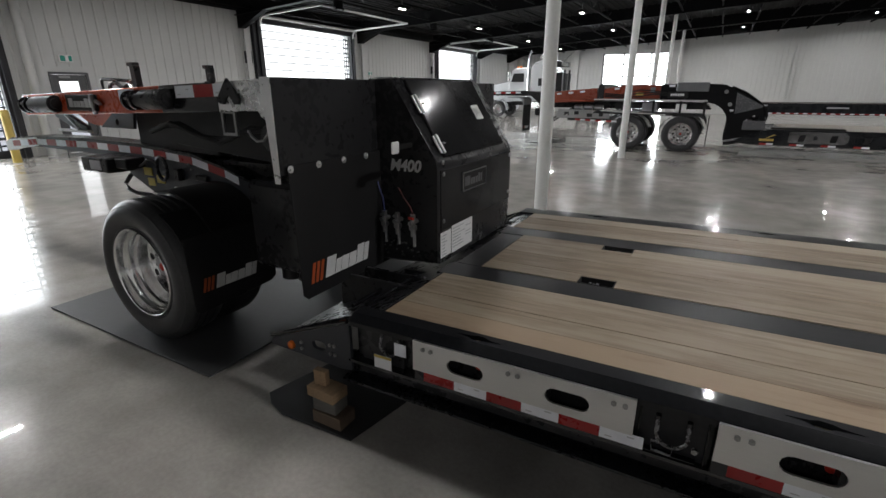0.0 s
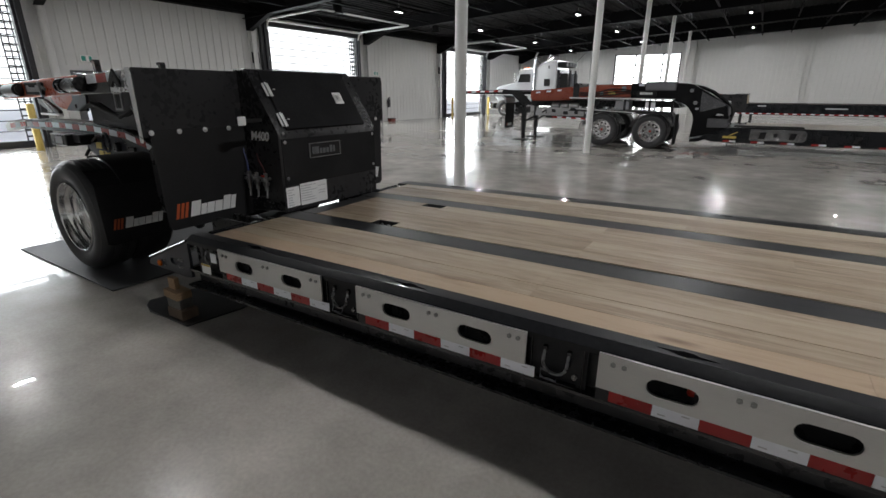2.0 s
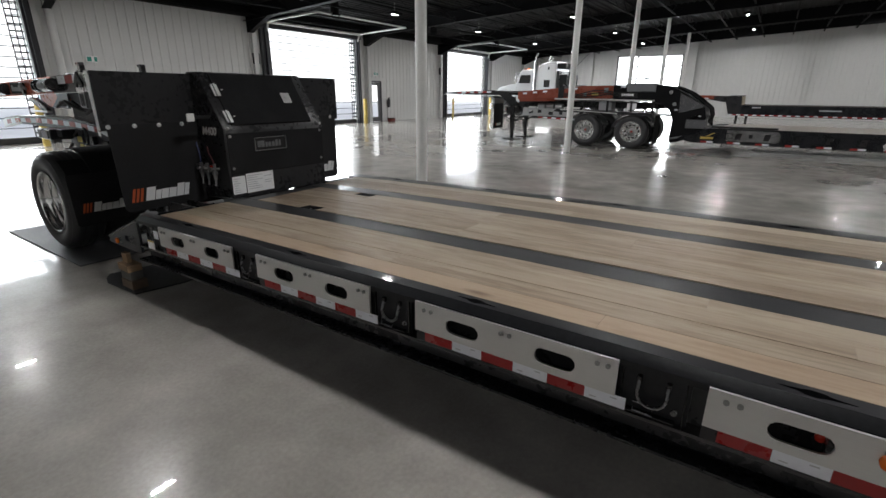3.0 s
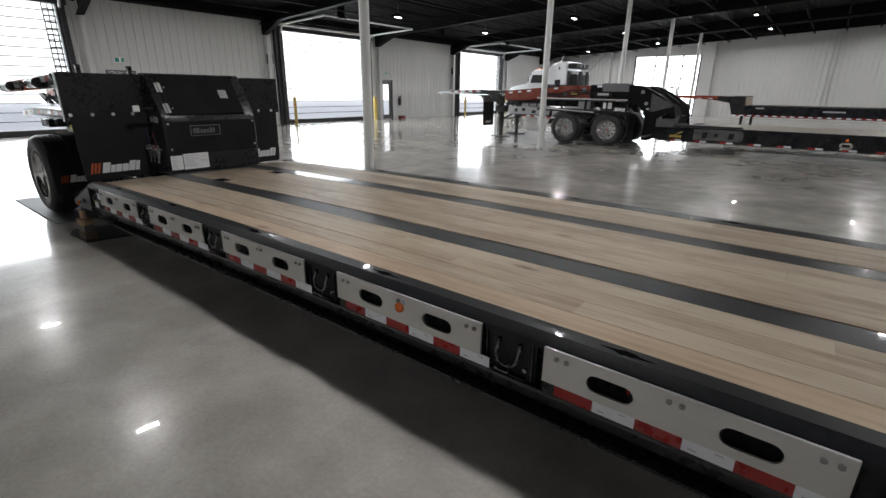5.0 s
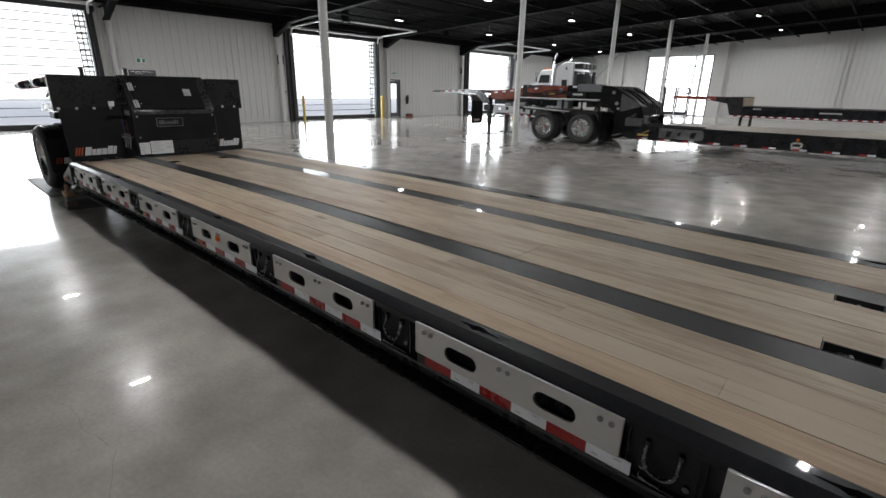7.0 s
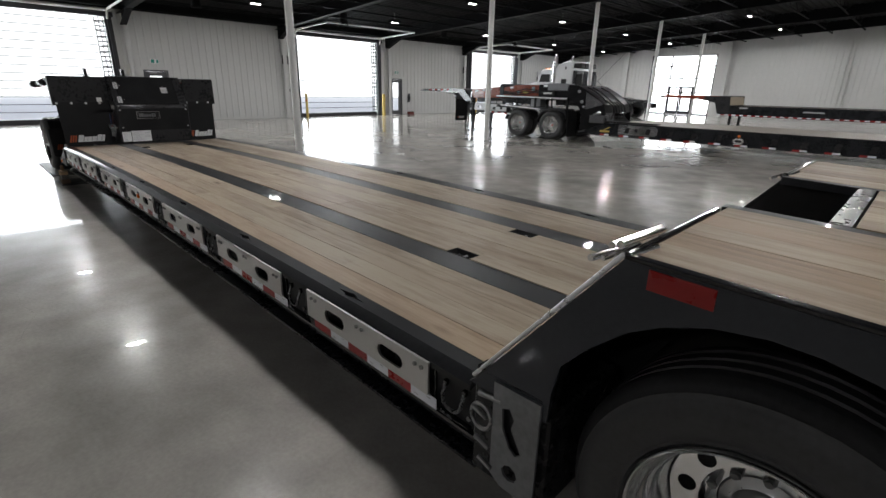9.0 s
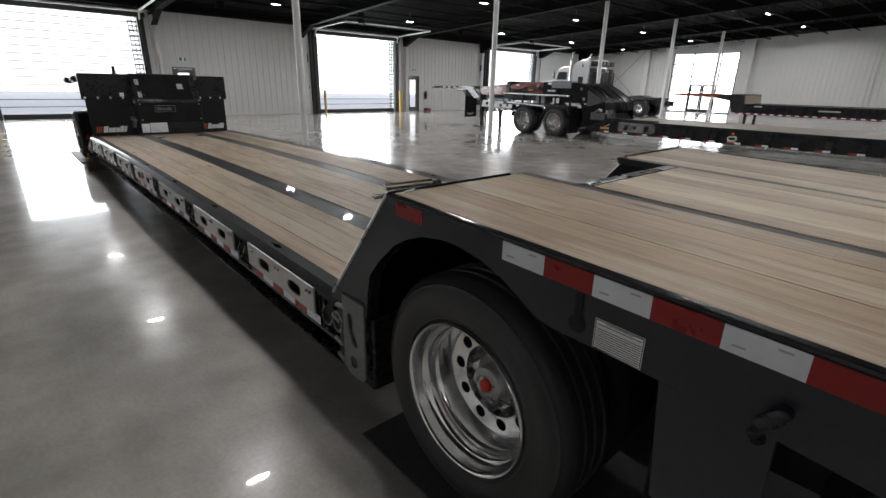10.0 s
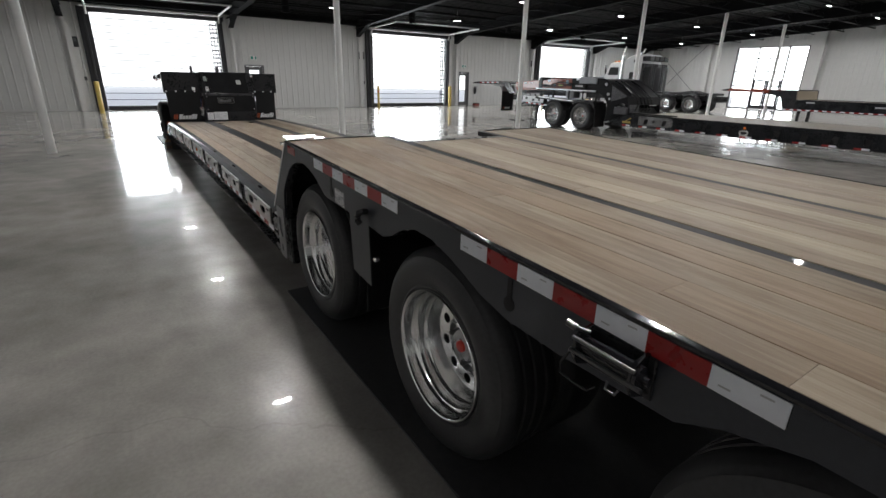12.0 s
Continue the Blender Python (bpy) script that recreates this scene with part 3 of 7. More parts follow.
# white wall posts on the west and north walls, black eave girder
for y in GRID + [39.2]:
    p = thing("wall_post", "white steel post against the liner wall", "post", (WX + 0.02, y + 0.15, 0), group="wall posts", kind="structure")
    bm = B()
    if y == 6.35:
        rod(bm, (0.14, -0.09, 0), (0.14, -0.09, 4.4), 0.105, 20)
    else:
        box(bm, 0, 0.012, -0.11, 0.11, 0, 4.4)
        box(bm, 0.012, 0.188, -0.006, 0.006, 0, 4.4)
        box(bm, 0.188, 0.2, -0.11, 0.11, 0, 4.4)
    part("shaft", bm, M_WALL, p)
for x in (-12.3, -4.7, 2.35, 9.4, 16.45):
    p = thing("wall_post", "white steel post against the liner wall", "post", (x, NY - 0.02, 0), group="wall posts", kind="structure")
    bm = B()
    w = 0.16 if x < 0 else 0.07
    box(bm, -w, w, -0.3 if x < 0 else -0.16, 0.0, 0, roof(x) - 0.02, 0.004)
    part("shaft", bm, M_WALL, p)
bm = B()
box(bm, -5.4, -4.55, NY - 0.12, NY - 0.002, 0, roof(-5.66) - 0.05)
solid("trim", bm, M_WALL, "smooth white panel beside the glazed entry", "trim", kind="structure")
g = thing("eave_girder", "black steel girder along the top of the door wall", "girder", (WX, SY, 0), kind="structure")
bm = B()
box(bm, 0.0, 0.26, 0, NY - SY, 4.46, 4.80)
part("web", bm, M_BEAM, g)
bm = B()
box(bm, 0.0, 0.36, 0, NY - SY, 4.43, 4.458)
part("flange", bm, M_BEAM, g)
# brace rods in the corner bay
br = thing("brace_rods", "crossed thin steel brace rods on the wall", "brace", (-16.9, NY - 0.16, 0), kind="structure")
for a, b in (((0.0, 0, 0.4), (4.5, 0, 4.9)), ((0.0, 0, 4.3), (4.5, 0, 0.4))):
    bm = B()
    rod(bm, a, b, 0.022, 6)
    part("rod", bm, M_STEELGREY, br)

# glazed entry
win = thing("window_1", "tall glazed entry with dark double doors and slim mullions", "window", (WIN[0], NY, 0), kind="structure")
WW = WIN[1] - WIN[0]
for u, t in ((0.0, 0.09), (1.55, 0.09), (3.53, 0.09), (WW - 0.09, 0.09)):
    bm = B()
    box(bm, u, u + t, 0.02, 0.14, 0, 4.42)
    part("mullion", bm, M_FRAME, win)
for z in (0.0, 1.62, 2.66, 3.57, 4.37):
    for a, b in ((0.09, 1.55), (1.64, 3.53), (3.62, WW - 0.09)):
        if z == 0.0 and a == 1.64:
            continue
        bm = B()
        box(bm, a, b, 0.04, 0.12, z, z + 0.075)
        part("transom", bm, M_SLAT, win)
bm = B()
box(bm, 0.05, WW - 0.05, 0.07, 0.078, 0.05, 4.37)
pane = part("pane", bm, M_GLASS, win)
for a, b in ((1.66, 2.57), (2.60, 3.51)):
    bm = B()
    holed(bm, rect(a, b, 0.02, 2.12), [rect(a + 0.13, b - 0.13, 0.3, 1.62), rect(a + 0.13, b - 0.13, 1.72, 2.0)], "y", 0.0, 0.06)
    part("door_leaf", bm, M_FRAME, win)
bm = B()
box(bm, 2.3, 2.7, -0.02, 0.03, 2.72, 2.80)
part("entry_sign", bm, M_SLAT, win)

# roof beams along x at each column line, open-web joists between them
for y in GRID + [39.2]:
    b = thing("roof_beam", "black steel roof beam on the column line", "beam", (WX, y, 0), group="roof beams", kind="structure")
    L = EX - WX
    bm = B()
    up, lo = roof(WX), roof(EX)
    prism(bm, [(0.0, up - 0.52), (L, lo - 0.52), (L, lo), (0.0, up)], "y", -0.01, 0.01)
    part("web", bm, M_BEAM, b)
    bm = B()
    prism(bm, [(0.0, up - 0.54), (L, lo - 0.54), (L, lo - 0.52), (0.0, up - 0.52)], "y", -0.13, 0.13)
    part("flange", bm, M_BEAM, b)
    bm = B()
    prism(bm, [(0.0, up - 0.95), (0.25, up - 0.95), (1.5, up - 0.45), (0.0, up - 0.45)], "y", -0.012, 0.012)
    prism(bm, [(0.22, up - 0.97), (0.25, up - 0.97), (1.5, up - 0.47), (1.47, up - 0.44)], "y", -0.12, 0.12)
    part("haunch", bm, M_BEAM, b)
js = thing("roof_joists", "black open-web steel joists under the roof deck", "joist", (WX, SY, 0), kind="structure")
bm = B()
for i in range(26):
    x = 0.9 + i * 1.6
    zt = roof(WX + x) - 0.03
    box(bm, x - 0.035, x + 0.035, 0, NY - SY, zt - 0.05, zt)
    box(bm, x - 0.035, x + 0.035, 0, NY - SY, zt - 0.42, zt - 0.37)
    n = 64
    for j in range(n):
        ya, yb = (NY - SY) * j / n, (NY - SY) * (j + 1) / n
        za, zb = (zt - 0.05, zt - 0.37) if j % 2 else (zt - 0.37, zt - 0.05)
        prism(bm, [(ya, za), (ya + 0.035, za), (yb + 0.035, zb), (yb, zb)], "x", x - 0.012, x + 0.012)
tagged(part("joist", bm, M_BEAM, js), kind="stuff")
bm = B()
for i in range(160):
    x = 0.15 + i * 0.26
    zt = roof(WX + x)
    prism(bm, [(x - 0.05, zt - 0.003), (x - 0.035, zt - 0.035), (x + 0.035, zt - 0.035), (x + 0.05, zt - 0.003)], "y", 0.0, NY - SY)
tagged(part("deck_rib", bm, M_CEIL, js), kind="stuff")
# dark canister heaters on the beams
for y in (14.9, 28.4, 8.2, 21.7):
    h = thing("duct_drop", "short black duct drop under the roof", "duct", (-14.2, y, 0), group="duct drops")
    bm = B()
    rod(bm, (0, 0, roof(-14.2) - 0.5), (0, 0, roof(-14.2) - 0.02), 0.17, 20)
    part("drum", bm, M_BEAM, h)
    bm = B()
    lathe(bm, [(0.17, -0.5), (0.21, -0.53), (0.21, -0.56), (0.15, -0.55)], pose(0, 0, roof(-14.2)), 20)
    part("rim", bm, M_BEAM, h)
pane.visible_shadow = False


# ---- shared vehicle parts ----
TO_Y = Matrix(((1, 0, 0, 0), (0, 0, 1, 0), (0, -1, 0, 0), (0, 0, 0, 1)))


def text_mesh(bm, body, size, m, depth=0.002):
    """Lettering in the built-in font as solid mesh."""
    cu = bpy.data.curves.new("lettering", "FONT")
    cu.body, cu.size, cu.extrude, cu.align_x, cu.resolution_u = body, size, depth, "LEFT", 3
    cu.offset, cu.shear = 0.034 * size, 0.2
    ob = bpy.data.objects.new("lettering", cu)
    scene.collection.objects.link(ob)
    bpy.context.view_layer.update()
    me = bpy.data.meshes.new_from_object(ob)
    me.transform(m)
    bm.from_mesh(me)
    bpy.data.objects.remove(ob)
    bpy.data.curves.remove(cu)
    bpy.data.meshes.remove(me)
    return bm


def tyre_mesh(r=0.49, w=0.28, grooved=True):
    k = r / 0.49
    side = [(0.300, 0.03), (0.306, 0.008), (0.320, -0.008), (0.328, -0.006), (0.345, -0.015), (0.36, -0.020), (0.38, -0.0245), (0.40, -0.026), (0.415, -0.024), (0.428, -0.019), (0.440, -0.012), (0.450, -0.005), (0.455, -0.004), (0.459, 0.002), (0.468, 0.010), (0.478, 0.022), (0.487, 0.040)]
    tread = [(0.489, 0.045)]
    for g in (0.085, 0.140, 0.195) if grooved else ():
        tread += [(0.490, g - 0.012), (0.480, g - 0.008), (0.480, g + 0.002), (0.490, g + 0.006)]
    back = [(a, w - b) for a, b in side[::-1]]
    bm = B()
    lathe(bm, [(a * k, b) for a, b in side + tread + back], TO_Y, 56)
    # inner tyres get a darker rubber for the shade inside the wheel arches
    return to_mesh("tyre", bm, M_RUBBER if grooved else M_PAD)


def rim_mesh():
    bm = B()
    prof = [(0.306, 0.014), (0.310, 0.002), (0.309, -0.010), (0.303, -0.015), (0.296, -0.012), (0.292, -0.002), (0.289, 0.030), (0.284, 0.046), (0.275, 0.052), (0.268, 0.058), (0.266, 0.086), (0.264, 0.100), (0.256, 0.106),
            (0.252, 0.112), (0.250, 0.150), (0.246, 0.158), (0.244, 0.190), (0.236, 0.200), (0.232, 0.215), (0.262, 0.24), (0.285, 0.28)]
    lathe(bm, prof, TO_Y, 64)
    return to_mesh("rim", bm, M_RIM, 50)


def disc_mesh():
    """Dished disc with ten hand holes, the face falling to the bolt circle."""
    bm = B()
    holes = [ring_of(0.190 * math.cos(i * math.pi / 5), 0.190 * math.sin(i * math.pi / 5), 0.0265, 14) for i in range(10)]
    holed(bm, ring_of(0, 0, 0.238, 64), holes + [ring_of(0, 0, 0.155, 48)], "y", 0.180, 0.200)
    lathe(bm, [(0.157, 0.181), (0.152, 0.188), (0.149, 0.205), (0.145, 0.212), (0.115, 0.214), (0.115, 0.23)], TO_Y, 48)
    return to_mesh("wheel", bm, M_RIM)


def nut_mesh():
    bm = B()
    rod(bm, (0.132, 0.214, 0), (0.132, 0.178, 0), 0.0165, 6)
    rod(bm, (0.132, 0.180, 0), (0.132, 0.168, 0), 0.010, 10)
    return to_mesh("wheel_nut", bm, M_NUT)


def hub_mesh():
    bm = B()
    lathe(bm, [(0.112, 0.225), (0.110, 0.212), (0.086, 0.205), (0.079, 0.200), (0.076, 0.150), (0.071, 0.140), (0.056, 0.134), (0.046, 0.134), (0.042, 0.139), (0.030, 0.139)], TO_Y, 40)
    return to_mesh("hub", bm, M_HUB)


def cap_mesh():
    bm = B()
    lathe(bm, [(0.029, 0.142), (0.028, 0.130), (0.023, 0.125), (0.012, 0.123), (0.0, 0.123)], TO_Y, 20)
    return to_mesh("hub_cap", bm, M_REDCAP)


def back_mesh():
    bm = B()
    lathe(bm, [(0.25, 0.225), (0.10, 0.225), (0.0, 0.225)], TO_Y, 32)
    return to_mesh("brake_drum", bm, M_INK)


M_HUB = material("cast_hub_metal", (0.42, 0.42, 0.42), 0.32, metal=1.0, vary=0.12)
M_NUT = material("dark_nut_metal", (0.16, 0.16, 0.16), 0.35, metal=1.0, vary=0.1)
WHEEL = {"tyre": tyre_mesh(), "inner": tyre_mesh(grooved=False), "rim": rim_mesh(), "wheel": disc_mesh(), "hub": hub_mesh(), "cap": cap_mesh(), "nut": nut_mesh(), "back": back_mesh()}


def wheel_at(parent, x, y, z, turn=0.0, far=False, dual=True, spin=0.0):
    """A wheel whose polished dish looks towards -y (far: towards +y)."""
    m = pose(x, y, z, 0, 0, turn) @ (pose(0, 0, 0, 0, 0, 180) if far else Matrix()) @ pose(0, 0, 0, 0, spin, 0)
    w = piece("wheel", WHEEL["wheel"], parent, m)
    tagged(w, "polished aluminium disc wheel with round hand holes")
    piece("tyre", WHEEL["tyre"], w, Matrix())
    piece("rim", WHEEL["rim"], w, Matrix())
    piece("hub", WHEEL["hub"], w, Matrix())
    tagged(piece("hub_cap", WHEEL["cap"], w, Matrix()), "red oil cap in the hub")
    for i in range(10):
        piece("wheel_nut", WHEEL["nut"], w, pose(0, 0, 0, 0, 18 + 36 * i, 0))
    piece("brake_drum", WHEEL["back"], w, Matrix())
    if dual:
        piece("inner_tyre", WHEEL["inner"], w, Matrix.Translation((0, 0.32, 0)))
    return w


def tape_run(parent, x0, y, z0, z1, pattern, step=0.1524, slope=0.0, tilt=0.0, facing=-1):
    """Conspicuity tape: one piece a colour, stuck on a face that looks along y."""
    for i, c in enumerate(pattern):
        if c == " ":
            continue
        bm = B()
        a, b = x0 + i * step, x0 + (i + 1) * step - 0.0008
        da, db = slope * (a - x0), slope * (b - x0)
        prism(bm, [(a, z0 + da), (b, z0 + db), (b, z1 + db), (a, z1 + da)], "y", y, y + facing * 0.0025)
        t = part("reflective_tape", bm, M_RED if c == "R" else M_WHITE, parent)
        if c == "W":
            for u in (0.02, 0.098):
                bm = B()
                h = z0 + da + (z1 - z0) * (0.3 if u < 0.05 else 0.72)
                box(bm, a + u, a + u + 0.026, y + facing * 0.0028, y + facing * 0.0034, h - 0.0022, h + 0.0022)
                part("tape_print", bm, M_PRINT, t)


M_PRINT = material("grey_print", (0.50, 0.50, 0.52), 0.5)
M_LOGO = material("white_logo_print", (0.8, 0.8, 0.8), 0.5, vary=0.08)
M_LOGO_O = material("orange_logo_print", (0.46, 0.09, 0.028), 0.5, vary=0.08)


def logo(parent, m, w, h):
    """A maker's mark as plain slanted bars in its colours, on the plane z = 0 of m."""
    lean = 0.24 * h
    for i in range(3):
        bm = B()
        u = i * 0.062 * w
        prism(bm, [(u, 0), (u + 0.04 * w, 0), (u + 0.04 * w + lean, h), (u + lean, h)], "z", 0.0015, 0.0035, m=m)
        part("mark_stripe", bm, M_LOGO_O, parent, "slanted orange stripe")
    u = 0.21 * w
    for wid, hh, lo in ((0.15, 1.0, 0), (0.095, 0.72, 0), (0.125, 0.74, 0), (0.13, 0.74, 0), (0.13, 1.0, 0), (0.085, 0.95, 0)):
        a, b, t = u, u + wid * w * 0.92, hh * h
        bm = B()
        prism(bm, [(a, lo), (b, lo), (b + lean * hh, t), (a + lean * hh, t)], "z", 0.0015, 0.0035, m=m)
        u += wid * w
        part("mark_bar", bm, M_LOGO, parent, "slanted white bar")


def d_ring(parent, x, y, z, r=0.05, m=None):
    """A forged ring that hangs from two lugs."""
    bm = B()
    pts = [(x + r * math.cos(radians(a)), y - 0.02, z + r * math.sin(radians(a))) for a in range(180, 361, 12)]
    tube(bm, [(x - r, y, z + 0.045)] + pts + [(x + r, y, z + 0.045)], 0.0068, 10)
    ring = part("tie_down_ring", bm, M_RING, parent, "worn steel tie-down ring")
    for u in (-r, r):
        bm = B()
        box(bm, x + u - 0.009, x + u + 0.009, y - 0.008, y + 0.012, z + 0.034, z + 0.06, 0.003)
        part("ring_lug", bm, M_BLACKGLOSS, ring)


def bolt(bm, p, d, r=0.011, h=0.008):
    p, d = Vector(p), Vector(d)
    rod(bm, p, p + d * h, r, 6)
    return bm


def bolt_at(parent, p, d, r=0.0105, h=0.008):
    """One hexagon bolt head, its own part."""
    key = (round(r, 4), round(h, 4))
    if key not in BOLTS:
        bm = B()
        rod(bm, (0, 0, 0), (0, 0, h), r, 6)
        rod(bm, (0, 0, h - 0.001), (0, 0, h + 0.004), r * 0.5, 8)
        BOLTS[key] = to_mesh("bolt", bm, M_STEEL)
    return piece("bolt", BOLTS[key], parent, Matrix.Translation(p) @ Vector(d).to_track_quat("Z", "Y").to_matrix().to_4x4())


BOLTS = {}
M_RING = material("worn_ring_steel", (0.19, 0.19, 0.195), 0.26, metal=0.9, vary=0.35, fine=70)


def plank_set(parent, x0, x1, y0, y1, zt, n, joints, thick=0.045, slope=0.0, x_ref=0.0, woods=None):
    """Deck planks along x between y0 and y1, each its own piece, butted at the joints."""
    w = (y1 - y0) / n
    for i in range(n):
        cuts = [x0] + sorted(j for k, j in joints if k == i) + [x1]
        for a, b in zip(cuts, cuts[1:]):
            bm = B()
            jig = random.uniform(-0.0012, 0.0012)
            ya, yb = y0 + i * w + 0.0016, y0 + (i + 1) * w - 0.0016
            za, zb = zt + slope * (a - x_ref) + jig, zt + slope * (b - x_ref) + jig
            v = [(a + 0.0003, ya), (b - 0.0003, ya), (b - 0.0003, yb), (a + 0.0003, yb)]
            lo = [bm.verts.new((x, y, (za if x < (a + b) / 2 else zb) - thick)) for x, y in v]
            hi = [bm.verts.new((x, y, za if x < (a + b) / 2 else zb)) for x, y in v]
            bm.faces.new(lo[::-1])
            top = bm.faces.new(hi)
            for k in range(4):
                bm.faces.new((lo[k], lo[(k + 1) % 4], hi[(k + 1) % 4], hi[k]))
            bmesh.ops.bevel(bm, geom=list(top.edges), offset=0.0011, segments=1, affect="EDGES")
            part("plank", bm, woods[i % len(woods)] if woods else (M_WOOD, M_WOOD, M_WOOD_D, M_WOOD)[random.randrange(4)], parent)


# ---- near lowbed: the flat deck ----
DY0, DY1, DZ = 1.86, 4.44, 0.645
deck = thing("lowbed_deck", "charcoal steel lowbed trailer deck with oak planks and aluminium side plates", "trailer", (-3.1, 1.86, 0))
D0 = Matrix.Translation((3.1, -1.86, 0))


def dpart(name, bm, mat, label=""):
    bm.transform(D0)
    return part(name, bm, mat, deck, label)


PLATES = [-2.70, -1.50, -0.26, 0.98, 2.22, 3.46, 4.70]
PW = 0.945
# edge rails with their stake slots
for ya, yb, side in ((DY0, 1.983, -1), (4.23, DY1, 1)):
    bm = B()
    h = ya if side < 0 else ya + 0.03
    holes = [[(x + 0.175, h + 0.084), (x + 0.235, h + 0.074), (x + 0.255, h + 0.062), (x + 0.285, h + 0.058), (x + 0.31, h + 0.068), (x + 0.39, h + 0.076), (x + 0.325, h + 0.086), (x + 0.305, h + 0.098), (x + 0.27, h + 0.102), (x + 0.245, h + 0.092)] for x in PLATES]
    ca, cb = (ya + 0.045, yb) if side < 0 else (ya, yb - 0.045)
    holed(bm, [(-3.08, ca), (5.86, ca), (5.86, cb), (-3.08, cb)], holes, "z", DZ - 0.022, DZ)
    dpart("edge_rail", bm, M_RAIL)
    bm = B()
    e, f = (ya, ca - 0.0005) if side < 0 else (yb, cb + 0.0005)
    prism(bm, [(e, 0.590), (e, 0.614), (e - side * 0.008, 0.622), (f, DZ), (f, DZ - 0.03)], "x", -3.08, 5.86)
    dpart("rail_edge", bm, M_RAIL)
    # black sheet added below the rail so the slots look shaded
    bm = B()
    box(bm, -3.0, 5.8, ca + 0.002, cb - 0.002, DZ - 0.05, DZ - 0.045)
    dpart("slot_backing", bm, M_INK)
    bm = B()
    y = ya + 0.07 if side < 0 else yb - 0.07
    box(bm, -3.08, 5.86, y - 0.006, y + 0.006, 0.30, DZ - 0.024)
    dpart("side_web", bm, M_BLACK)
    bm = B()
    e = ya if side < 0 else yb
    prism(bm, [(e, 0.388), (e, 0.402), (e - side * 0.16, 0.402), (e - side * 0.16, 0.388)], "x", -3.1, 5.9, 0.002)
    dpart("lower_flange", bm, M_BLACKGLOSS)
    bm = B()
    prism(bm, [(e, 0.262), (e, 0.276), (e - side * 0.2, 0.276), (e - side * 0.2, 0.262)], "x", -3.15, 5.9, 0.002)
    box(bm, -3.15, 5.9, e - side * 0.1 - 0.006, e - side * 0.1 + 0.006, 0.276, 0.388)
    dpart("bottom_flange", bm, M_NAVY)
# the two steel strips between the planks
for ya, yb in ((2.58, 2.78), (3.533, 3.73)):
    bm = B()
    box(bm, -3.0, 5.86, ya, yb, DZ - 0.03, DZ - 0.002, 0.003)
    dpart("deck_strip", bm, M_STRIP)
# floor under the planks, main beams and cross members
bm = B()
box(bm, -3.0, 5.86, 1.99, 4.225, 0.575, 0.59)
dpart("deck_pan", bm, M_BLACK)
for y in (2.69, 3.61):
    bm = B()
    box(bm, -3.3, 5.9, y - 0.01, y + 0.01, 0.24, 0.575)
    box(bm, -3.3, 5.9, y - 0.1, y + 0.1, 0.22, 0.242)
    dpart("main_beam", bm, M_BLACK)
for i in range(22):
    x = -2.8 + i * 0.41
    bm = B()
    box(bm, x, x + 0.08, 1.94, 4.36, 0.42, 0.57)
    dpart("cross_member", bm, M_BLACK)
# front lip: bare steel before the planks, with the pointed nose plates
bm = B()
prism(bm, [(-3.62, 0.385), (-3.30, 0.515), (-3.08, 0.598), (-2.96, DZ - 0.002), (-2.96, DZ - 0.03), (-3.1, 0.57), (-3.62, 0.355)], "y", 2.0, 4.3)
dpart("front_apron", bm, M_BLACK)
bm = B()
box(bm, -2.962, -2.80, 2.781, 3.519, DZ - 0.03, DZ - 0.002)
dpart("front_strip", bm, M_STRIP)
for ya, yb in ((DY0, DY0 + 0.02), (DY1 - 0.02, DY1)):
    bm = B()
    holed(bm, [(-3.66, 0.345), (-3.64, 0.389), (-3.12, 0.585), (-3.082, 0.594), (-3.082, 0.336), (-3.15, 0.325)], [stadium(-3.295, 0.423, 0.095, 0.05)], "y", ya, yb)
    nose = dpart("nose_plate", bm, M_GREY)
    bm = B()
    rod(bm, (-3.66, (ya + yb) / 2, 0.393), (-3.10, (ya + yb) / 2, 0.602), 0.012, 10)
    bm.transform(D0)
    part("rolled_edge", bm, M_BLACKGLOSS, nose)
    for x, z in ((-3.42, 0.412), (-3.42, 0.375), (-3.215, 0.447), (-3.185, 0.447), (-3.215, 0.397), (-3.185, 0.397)):
        bolt_at(nose, D0 @ Vector((x, ya, z)), (0, -1, 0), 0.010)
    if ya < 3:
        bm = B()
        lathe(bm, [(0.024, 0.0), (0.024, 0.012), (0.016, 0.018), (0.0, 0.02)], pose(-3.495, ya, 0.378, 90, 0, 0), 16)
        bm.transform(D0)
        part("marker_lamp", bm, M_AMBER, nose, "round amber marker lamp")
for y in (2.35, 2.5, 3.8, 3.95):
    bm = B()
    box(bm, -3.55, -3.05, y - 0.012, y + 0.012, 0.36, 0.625, 0.004)
    dpart("hook_lug", bm, M_BLACK)
# slim bright lip rods over the front apron
for y0, y1, x in ((2.05, 2.55, -3.12), (3.75, 4.25, -3.12)):
    bm = B()
    rod(bm, (x, y0, 0.610), (x, y1, 0.610), 0.012, 8)
    rod(bm, (x - 0.12, y0 + 0.03, 0.572), (x - 0.12, y1 - 0.03, 0.572), 0.012, 8)
    dpart("pin_bar", bm, M_BLACKGLOSS)
